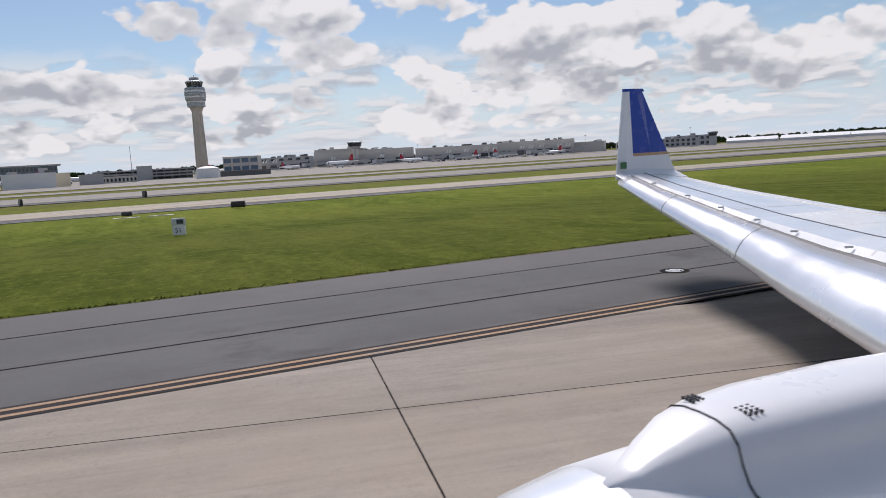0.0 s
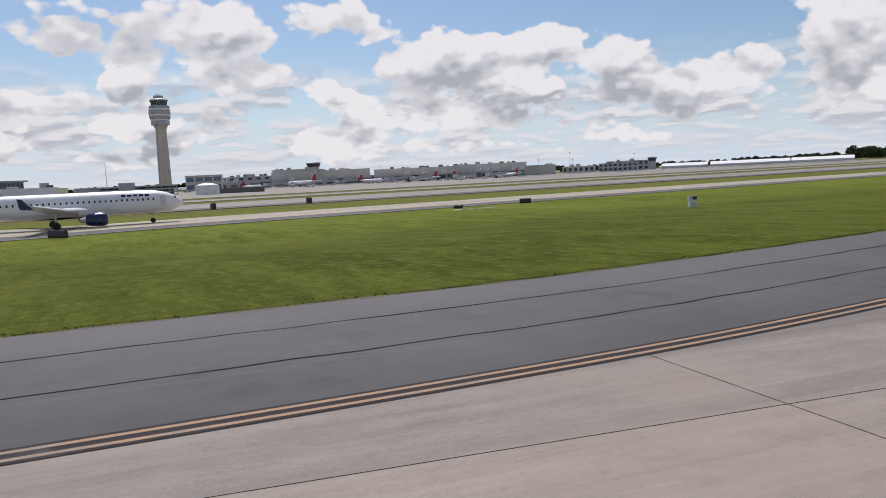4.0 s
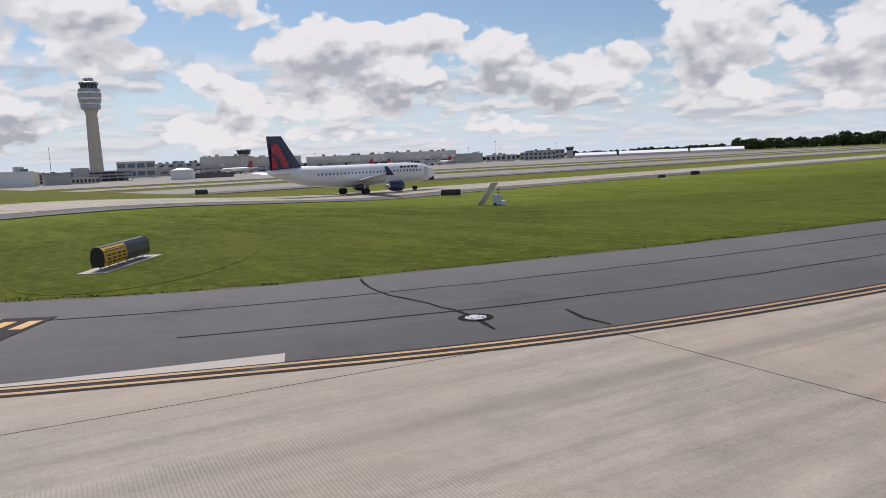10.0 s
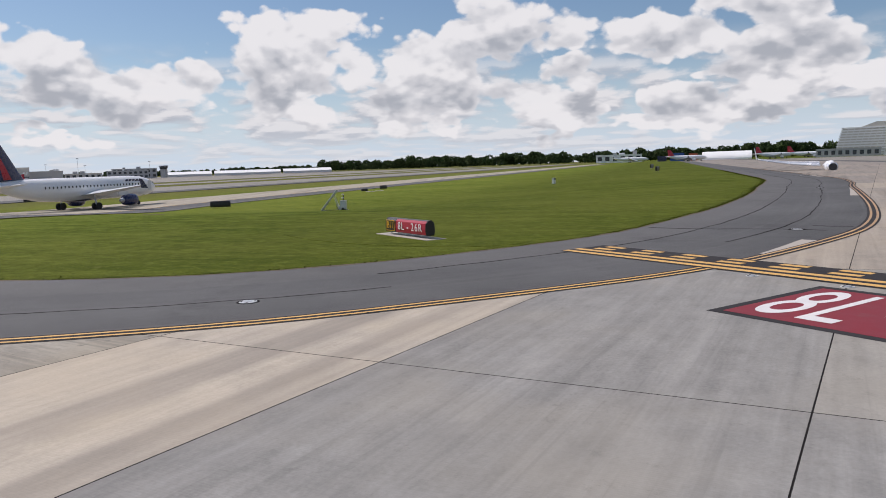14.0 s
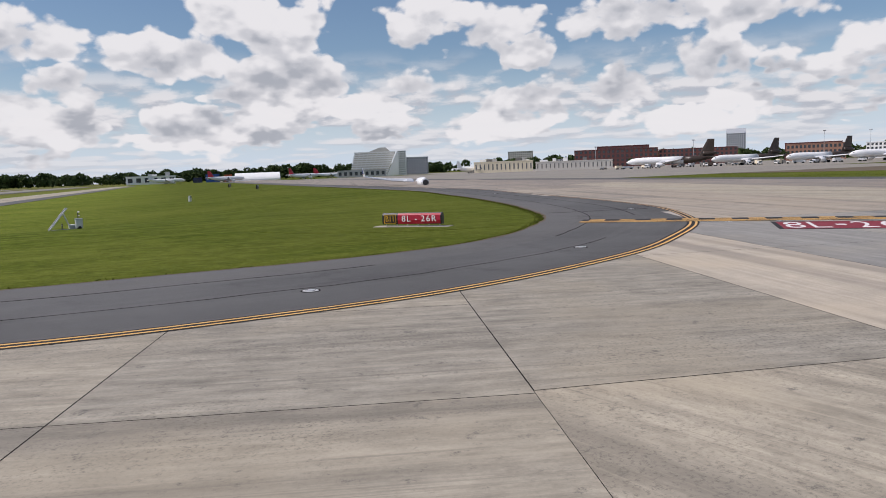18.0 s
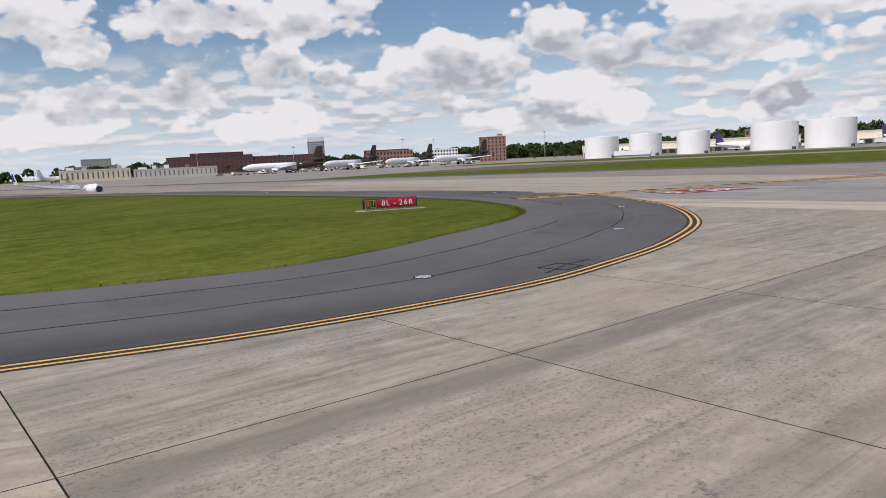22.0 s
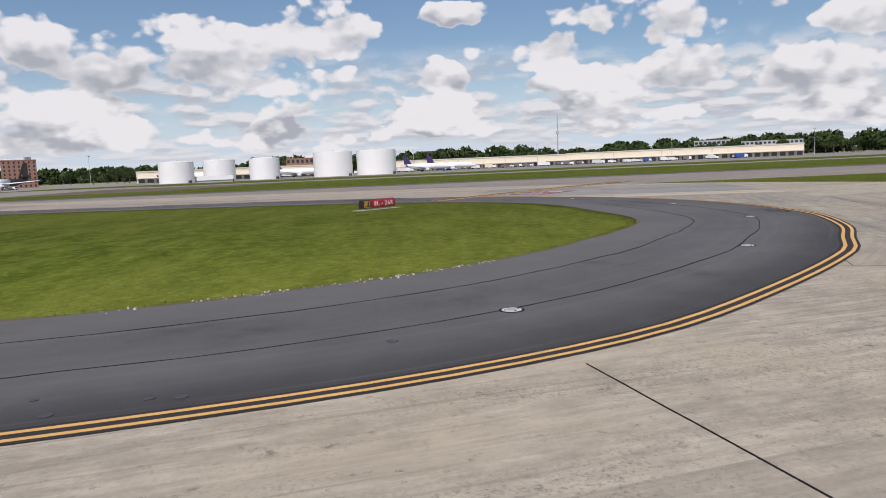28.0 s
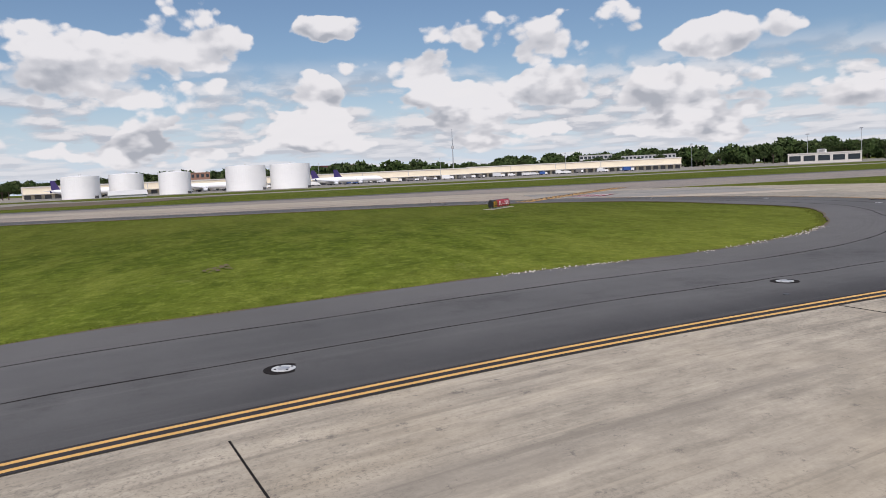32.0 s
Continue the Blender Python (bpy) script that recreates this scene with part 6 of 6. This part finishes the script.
def tree_thing(seed, h):
    rng = random.Random(seed)
    t = _placed("tree", pose(0, 0, -500), "leafy green tree standing beyond the airfield", "tree", "trees")
    bm = tube(bmesh.new(), (0, 0, 0), (0.15, 0.1, h * 0.5), h * 0.028, h * 0.014, 8)
    part("trunk", bm, "bark", t)
    blobs = []
    for k in range(7):
        a = rng.uniform(0, 6.28)
        top = Vector((math.cos(a) * h * rng.uniform(0.08, 0.24), math.sin(a) * h * rng.uniform(0.08, 0.24), h * rng.uniform(0.45, 0.82)))
        part("limb", tube(bmesh.new(), (0.05, 0.05, h * rng.uniform(0.25, 0.45)), top, h * 0.012, h * 0.004, 6), "bark", t)
        blobs.append((*top, h * rng.uniform(0.14, 0.24)))
    vs, fs = leaf_cloud(rng, blobs, 150, h * 0.028)
    me = bpy.data.meshes.new("crown")
    me.from_pydata(vs, [], fs)
    me.materials.append(M["foliage"])
    c = new("crown", me)
    c.parent = t
    return t


protos = [tree_thing(s, 10.0) for s in (21, 22, 23, 24)]
rt = random.Random(77)


def plant_tree(x, y, h):
    p = rt.choice(protos)
    copy = copy_thing(p, pose(x, y, gz(x, y) - 0.1, 0, 0, rt.uniform(0, 360)))
    k = h / 10.0
    copy.scale = (k * rt.uniform(0.9, 1.25), k * rt.uniform(0.9, 1.25), k)
    return copy


for k in range(26):     # behind the warehouse and to its north
    plant_tree(-560 + rt.uniform(-40, 20) + max(0, k - 12) * 9, 300 + k * 14 + rt.uniform(-6, 6), rt.uniform(11, 19))
for k in range(14):     # beside the pavilion
    plant_tree(-390 + k * 14 + rt.uniform(-8, 8), 520 + k * 7 + rt.uniform(-10, 10), rt.uniform(12, 20))
for k in range(16):     # between apartment tower and tanks
    plant_tree(-500 + rt.uniform(-30, 20), -170 + k * 11 + rt.uniform(-4, 4), rt.uniform(10, 17))
for k in range(12):     # in front of the brick offices and by the hotel
    plant_tree(-370 - k * 14 + rt.uniform(-6, 6), -560 + k * 14 + rt.uniform(-8, 8), rt.uniform(7, 11))
for p in protos:
    p.location = (-700 + rt.uniform(-60, 60), 560 + rt.uniform(-60, 60), 0)
    p.scale = (1.5, 1.5, 1.5)


def wood(name, points, depth, h, per, label):
    """A far belt of woodland: clumps of leaves along a line, with an uneven top."""
    rng = random.Random(len(points) * 7 + int(h))
    vs, fs = [], []
    for (x0, y0), (x1, y1) in zip(points, points[1:]):
        n = max(2, int(math.hypot(x1 - x0, y1 - y0) / 6.5))
        for k in range(n):
            x, y = x0 + (x1 - x0) * k / n, y0 + (y1 - y0) * k / n
            hh = h * (0.85 + 0.35 * noise.noise(Vector((x * 0.012, y * 0.012, 3.1))) + rng.uniform(0, 0.3))
            blobs = [(x + rng.uniform(-depth, depth), y + rng.uniform(-depth, depth), hh * f, hh * 0.46) for f in (0.25, 0.5, 0.72)]
            v, f = leaf_cloud(rng, blobs, per, hh * 0.13)
            o = len(vs)
            vs += v
            fs += [(a + o, b + o, c + o) for a, b, c in f]
    me = bpy.data.meshes.new(name)
    me.from_pydata(vs, [], fs)
    me.materials.append(M["foliage"])
    tagged(new(name, me), label, "trees", kind="stuff")


wood("far_woods", [(1900, 900), (1700, 100), (1500, -500), (1000, -1150), (400, -1350)], 30, 11, 90, "dark distant belt of trees beyond the terminals")
wood("south_woods", [(700, -1180), (400, -1100), (150, -1050), (-150, -1000), (-400, -1000)], 25, 17, 70, "dark green woods behind hangars and hotel")
wood("west_woods", [(-420, -900), (-700, -760), (-900, -500), (-820, -150), (-760, 60)], 25, 17, 80, "green woods behind the cargo apron")
wood("north_woods", [(-760, 60), (-800, 300), (-760, 480), (-640, 660), (-420, 760), (-150, 820)], 22, 19, 90, "green trees behind warehouses and offices")
wood("rear_woods", [(-150, 820), (300, 1000), (1000, 900), (1900, 900)], 30, 15, 30, "distant trees round the airfield")

# ---- grass edge, slabs ----


def blades(count, place, h0, h1, name, label):
    rng = random.Random(count)
    vs, fs = [], []
    for _ in range(count):
        x, y = place(rng)
        z = gz(x, y) - 0.02
        a = rng.uniform(0, 6.283)
        w, h = rng.uniform(0.02, 0.05), rng.uniform(h0, h1)
        dx, dy = math.cos(a) * w, math.sin(a) * w
        lx, ly = rng.uniform(-0.5, 0.5) * h, rng.uniform(-0.5, 0.5) * h
        n = len(vs)
        vs += [(x - dx, y - dy, z), (x + dx, y + dy, z), (x + lx, y + ly, z + h)]
        fs.append((n, n + 1, n + 2))
    me = bpy.data.meshes.new(name)
    me.from_pydata(vs, [], fs)
    me.materials.append(M["tuft"])
    tagged(new(name, me), label, "grass", kind="stuff")


I0 = next(i for i, p in enumerate(EG) if p.y > -45)
I1 = next(i for i, p in enumerate(EG) if p.x > 95 and p.y < 75)


REACH = np.cumsum([(EG[i + 1] - EG[i]).length for i in range(I0, I1)])


def pick(r):
    d = r.random() * REACH[-1]
    k = int(np.searchsorted(REACH, d))
    return I0 + k, 1 - (REACH[k] - d) / (EG[I0 + k + 1] - EG[I0 + k]).length


def at_edge(r):
    i, f = pick(r)
    p = EG[i].lerp(EG[i + 1], f)
    q = p + (EG[i] - EB[i]).normalized() * (abs(r.gauss(0, 0.35)) - 0.12 + 0.16 * noise.noise(Vector((p.x * 0.7, p.y * 0.7, 0))))
    return q.x, q.y


blades(60000, at_edge, 0.02, 0.075, "grass_fringe", "ragged grass fringe along the asphalt edge")

# ragged soil strip whose dark colour also paints the shadow under the turf edge
line = range(I0, I1)
inner = [EG[i] + (EG[i] - EB[i]).normalized() * (0.10 + 0.22 * noise.noise(Vector((EG[i].x * 0.8, EG[i].y * 0.8, 4)))) for i in line]
outer = [EG[i] - (EG[i] - EB[i]).normalized() * (0.06 + 0.16 * noise.noise(Vector((EG[i].x * 1.1, EG[i].y * 1.1, 9)))) for i in line]
tagged(part("edge_soil", ribbon(outer, inner, 0.062, 1, 0.1), "soil"), "crumbling soil along the asphalt edge, darkened for its shadow line", "soil", kind="stuff")

rr = random.Random(5)
bm = bmesh.new()
for k in range(420):
    i = rr.randrange(len(EG))
    while not (EG[i].x > 84 and 108 < EG[i].y < 131):
        i = rr.randrange(len(EG))
    f = rr.random()
    if noise.noise(Vector((EG[i].x * 0.5, EG[i].y * 0.5, 2))) < -0.1:
        continue
    p = EG[i].lerp(EG[i + 1], f) + (EG[i] - EB[i]).normalized() * rr.gauss(0.02, 0.16)
    bmesh.ops.create_icosphere(bm, subdivisions=1, radius=rr.uniform(0.015, 0.05), matrix=pose(p.x, p.y, 0.04, rr.uniform(0, 90), rr.uniform(0, 90), 0) @ Matrix.Diagonal((1.5, 1, 0.6, 1)))
tagged(part("edge_stones", bm, "rock"), "broken pale stones along the grass edge", "stones", kind="stuff")



def clipped(poly, p, n):
    """The part of a polygon on the n side of the line through p."""
    out = []
    for a, b in zip(poly, poly[1:] + poly[:1]):
        da, db = (a - p).dot(n), (b - p).dot(n)
        if da >= 0:
            out.append(a)
        if (da > 0) != (db > 0) and abs(da - db) > 1e-9:
            out.append(a.lerp(b, da / (da - db)))
    return out


def slab_piece(poly, top, mat, parent):
    """One concrete slab: a flat top framed by its sealed joint."""
    poly = [p for i, p in enumerate(poly) if (p - poly[i - 1]).length > 0.02]
    area = abs(sum(a.x * b.y - b.x * a.y for a, b in zip(poly, poly[1:] + poly[:1]))) / 2
    if area < 1.0:
        return
    bm = bmesh.new()
    face = bm.faces.new([bm.verts.new((*p, top)) for p in poly])
    bm.normal_update()
    if face.normal.z < 0:
        face.normal_flip()
    rim = bmesh.ops.inset_region(bm, faces=[face], thickness=0.013, depth=0.0, use_boundary=True, use_even_offset=True)["faces"]
    for f in rim:
        f.material_index = 1
    for v in bm.verts:
        if v.is_boundary:
            v.co.z -= 0.003
    ob = part("slab", bm, mat, parent)
    ob.data.materials.append(M["sealant"])


def beside_shoulder(poly):
    """The polygon cut back so that it ends under the asphalt shoulder, or nothing where it lies beyond it."""
    if len(poly) < 3:
        return []
    mid = sum(poly, Vector((0, 0))) / len(poly)
    for q in list(poly) + [mid]:
        k = min(range(I0 - 6, SOUTH), key=lambda n: (EB[n] - q).length_squared)
        if q is mid and (mid - EB[k]).dot(EN[k]) < -9:
            return []
        if (EB[k] - q).length > 12:
            continue
        if poly:
            poly = clipped(poly, EB[k] - EN[k] * 4.0, EN[k])
    return poly if len(poly) >= 3 else []


LIMIT, ACROSS = Vector((77.2, 152.0)) - Vector((0.967, -0.256)) * 21.6, Vector((0.967, -0.256))

# the curve's slabs lie square to its middle line
CA = Vector((0.967, -0.256))
CB = Vector((0.256, 0.967))
for i in range(-5, 2):
    for j in range(-3, 3):
        poly = [Vector((77.2, 152.0)) + CA * 7.2 * u + CB * 7.5 * (v - 0.03 * max(u, 0) ** 2) for u, v in ((i, j), (i + 1, j), (i + 1, j + 1), (i, j + 1))]
        if sum(p.y for p in poly) / 4 < 136:
            continue
        poly = beside_shoulder(clipped(poly, LIMIT, ACROSS))
        if poly:
            slab_piece(poly, 0.052, "exit_tan" if i >= 1 else "exit", exit_way)

# the runway's slabs lie askew to its painted edge
N_LO, N_TR = Vector((0.969, -0.247)), Vector((0.18, 0.984))
DET = N_LO.x * N_TR.y - N_LO.y * N_TR.x
COLS = (24.8, 17.2, 9.6, 2.0, -4.35, -11.9, -19.5)
EXIT_COLS = (24.8, 15.7, 8.05, 2.45, -4.4, -11.9, -19.5)
DRIFT = {2: 0.3, 3: 0.4, 4: 0.45, 5: 0.5, 6: 0.53, 7: 0.58, 8: 0.62, 9: 0.25, 10: 0.18, 11: 0.15, 12: 0.85}      # joints that lie a little further on


def crossing(c, s):
    return Vector(((c * N_TR.y - s * N_LO.y) / DET, (s * N_LO.x - c * N_TR.x) / DET))


for k in range(-5, 12):
    s0, s1 = (-1.44 + 13.8 * n + DRIFT.get(n, 0.0) for n in (k, k + 1))
    cols = COLS if s0 < 130 else EXIT_COLS
    for c0, c1 in zip(cols, cols[1:]):
        poly = beside_shoulder(clipped([crossing(c0, s0), crossing(c0, s1), crossing(c1, s1), crossing(c1, s0)], LIMIT, -ACROSS))
        if not poly:
            continue
        kind = "runway" if s0 < 60 else "tan"
        if s0 > 130 and c0 < 3:
            kind = "grey"
        elif s0 > 130 and c0 > 10:
            kind = "exit"
        elif s0 > 130:
            kind = "tan_new"
        slab_piece(poly, 0.052, kind, runway if s0 < 60 else exit_way)

# ---- own aircraft: wing, winglet and engine nacelle beside the cabin window ----


def own_wing():
    t = _placed("aircraft_wing", Matrix.Identity(4), "white jet wing with blue winglet and engine nacelle", "wing")
    nose = [(4.2, -7.15, 0.95), (5.2, -7.56, 1.02), (7.5, -8.75, 1.20), (10.0, -10.0, 1.50), (13.5, -11.26, 2.10), (15.6, -11.95, 2.52)]
    chord = [6.2, 5.8, 4.8, 3.75, 2.55, 1.95]
    wide = [1.55, 1.5, 1.4, 1.3, 1.15, 1.0]
    fine = [k / 4 for k in range(21)]           # stations between those given, for an even curve

    def between(q):
        i = min(int(q), 4)
        f = q - i
        return Vector(nose[i]).lerp(Vector(nose[i + 1]), f), chord[i] * (1 - f) + chord[i + 1] * f, wide[i] * (1 - f) + wide[i + 1] * f

    def section(q, prof, out=0.0):
        p, c, wd = between(q)
        return [(p.x, p.y - u * c * (wd if u >= 0.65 else 1.0), p.z + (v + out) * c * 0.95) for u, v in prof]

    part("wing_box", loft([section(q, [(0.165, 0.112), (0.22, 0.150), (0.40, 0.150), (0.65, 0.13), (1.0, 0.07), (1.0, 0.05), (0.6, 0.0), (0.3, -0.03), (0.165, -0.02)]) for q in fine]), "wing_skin", t, "glossy white upper wing skin", smooth=False)
    nose_prof = [(0.17, 0.130), (0.10, 0.110), (0.055, 0.084), (0.025, 0.056), (0.008, 0.030), (0.0, 0.0), (0.006, -0.016), (0.03, -0.022), (0.07, -0.024), (0.15, 0.02)]
    part("slat", loft([section(q, nose_prof) for q in fine]), "alu", t, "polished leading edge slat", smooth=True)
    part("slat_gap", loft([section(q, [(0.162, 0.126), (0.172, 0.1345), (0.178, 0.1345), (0.182, 0.12)]) for q in fine]), "dark", t, "thin dark gap behind the slat")
    for q in (0.9, 2.75, 3.8):
        part("slat_seam", loft([section(q + o, nose_prof[:8], 0.0012) for o in (0.0, 0.012)], False), "dark", t, "dark seam across the slat")
    for q in (1.6, 2.4, 3.2, 4.0, 4.6):
        part("skin_seam", loft([section(q + o, [(0.2, 0.1375), (0.22, 0.1512), (0.40, 0.1512), (0.65, 0.1312), (0.97, 0.0745)], 0.0) for o in (0.0, 0.006)], False), "tank_grey", t, "fine panel seam in the wing skin")
    part("flap_seam", loft([section(q, [(0.715, 0.118), (0.72, 0.1216), (0.726, 0.1208), (0.73, 0.116)]) for q in fine]), "tank_grey", t, "fine seam before the flaps")
    part("spar_line", loft([[(nose[i][0], nose[i][1] - 0.40 * chord[i] + o, nose[i][2] + 0.15 * chord[i] * 0.95 + h) for o, h in ((-0.02, -0.01), (0.02, -0.01), (0.02, 0.006), (-0.02, 0.006))] for i in range(1, 6)]), "dark", t, "dark sealed seam along the wing")
    for i, f in ((1, 0.3), (1, 0.8), (2, 0.4), (2, 0.9), (3, 0.3), (3, 0.7), (4, 0.3)):
        p = Vector(nose[i]).lerp(Vector(nose[i + 1]), f)
        c = chord[i] * (1 - f) + chord[i + 1] * f
        part("slat_track", boxed(-0.014, 0.014, -0.07, 0.05, -0.02, 0.012, 0.004), "tank_grey", t, "grey slat track fitting", m=pose(p.x, p.y - 0.19 * c, p.z + 0.142 * c, 0, 0, -25))
    # winglet: pale leading edge, blue field, gold stripe, pale root
    def blade(f0, f1, z0, z1, over=0.0):
        rings = []
        for h in (z0, z1):
            k = (h - 2.72) / 2.35
            x = 15.72 + 0.5 * max(k, 0) ** 0.9
            y0, c = -12.02 - 0.66 * k, 2.02 - 1.42 * k
            rings.append([(x - (0.02 + over) * (1 if s < 0 else -1) + (0.05 if 0.05 < f < 0.9 else 0.0) * s, y0 - f * c, h) for f, s in ((f0, -1), ((f0 + f1) / 2, -1), (f1, -1), (f1, 1), ((f0 + f1) / 2, 1), (f0, 1))])
        return loft(rings)
    part("winglet_edge", blade(0.0, 0.27, 2.62, 4.98), "white", t, "white winglet leading edge")
    part("winglet_root", blade(0.27, 1.0, 2.62, 3.22), "white", t, "white winglet root")
    part("winglet_stripe", blade(0.27, 1.0, 3.22, 3.30, 0.004), "gold", t, "thin gold stripe")
    part("winglet_blade", blade(0.27, 1.0, 3.30, 4.98), "blue", t, "deep blue winglet blade")
    part("winglet_cap", blade(0.0, 1.12, 4.98, 5.06), "blue", t)
    part("winglet_emblem", boxed(-0.015, 0.015, -0.12, 0.06, -0.08, 0.10), "green_mark", t, "small green emblem", m=pose(15.66, -12.18, 2.98))
    part("winglet_fillet", loft([[(15.2 + 0.55 * smooth01(k), -12.0 - u * 2.0, 2.55 + 0.2 * k + v * 1.3) for u, v in ((0.0, 0.0), (0.1, 0.09), (0.4, 0.12), (1.0, 0.03), (0.9, -0.02), (0.2, -0.03))] for k in (0, 0.5, 1.0)]), "white", t)
    return t


def nacelle(t):
    # cowl: rings along the engine axis, flattened below
    cx, cz = 3.0, 0.70
    prof = [(-1.55, 0.78), (-1.60, 0.87), (-1.78, 0.965), (-2.2, 1.03), (-2.7, 1.05), (-3.2, 1.05), (-4.4, 1.02), (-5.4, 0.90), (-6.4, 0.74)]

    def ring(y, r):
        out = []
        for k in range(36):
            a = 2 * math.pi * k / 36
            s = math.sin(a)
            out.append((cx + r * 1.02 * math.cos(a), y, cz + r * (s if s > 0 else 0.9 * s)))
        return out
    part("inlet_lip", loft([ring(y, r) for y, r in prof[:4]], False), "alu", t, "polished inlet lip", smooth=True)
    part("cowl", loft([ring(y - 0.01, r) for y, r in prof[3:]]), "nacelle", t, "white engine cowl", smooth=True)
    part("inlet_duct", loft([ring(-1.55, 0.735), ring(-2.2, 0.72), ring(-2.25, 0.1)]), "dark", t)
    # pylon fairing over the cowl, back to the wing
    half = [(-2.0, -1.0), (-1.5, -0.42), (-1.17, -0.06), (-1.02, 0.30), (-0.93, 0.64), (-0.74, 0.88), (-0.42, 0.98), (0.0, 1.0)]
    section = half + [(-u, v) for u, v in half[-2::-1]] + [(2.0, -1.8), (-2.0, -1.8)]
    stations = ((-2.15, 0.03, 0.01, 1.715), (-2.32, 0.12, 0.07, 1.725), (-2.48, 0.20, 0.155, 1.73), (-2.66, 0.27, 0.235, 1.73), (-2.9, 0.32, 0.285, 1.73), (-3.3, 0.355, 0.31, 1.725),
                (-4.2, 0.38, 0.32, 1.70), (-5.6, 0.40, 0.34, 1.60), (-7.4, 0.42, 0.34, 1.42))
    pyl = part("pylon_fairing", loft([[(cx - 0.02 + w * u, y, zb + h * v) for u, v in section] for y, w, h, zb in stations]), "nacelle", t, "white pylon fairing", smooth=True)
    for x, y, s, zv in ((cx - 0.17, -3.02, 0.085, 2.012), (cx + 0.13, -2.9, 0.07, 2.012)):
        for i in range(4):
            for j in range(3):
                part("vent_hole", boxed(-0.007, 0.007, -0.007, 0.007, -0.01, 0.01), "dark", pyl, m=pose(x + (i - 1.5) * s * 0.4, y + (j - 1) * s * 0.5, zv))
    part("pylon_seam", loft([[(cx - 0.02 + 0.307 * u, -2.80 - o, 1.73 + 0.268 * v + k) for o, k in ((0, -0.01), (0.008, -0.01), (0.008, 0.006), (0, 0.006))] for u, v in half + [(-u, v) for u, v in half[-2::-1]]], False), "dark", pyl, "dark curved panel seam")
    part("cowl_seam", loft([[(cx + 1.071 * math.cos(a) * k, -2.8 - o, cz + 1.052 * math.sin(a) * k) for o, k in ((0, 0.985), (0.02, 0.985), (0.02, 1.003), (0, 1.003))] for a in [math.pi * q / 16 for q in range(17)]], False), "dark", t, "dark cowl seam")
    for k in range(9):
        part("louvre_slat", boxed(-0.22, 0.22, -0.012, 0.012, -0.01, 0.012), "dark", t, m=pose(cx - 0.93, -3.75 - 0.05 * k, cz + 0.42, 0, -62, 0))


nacelle(own_wing())
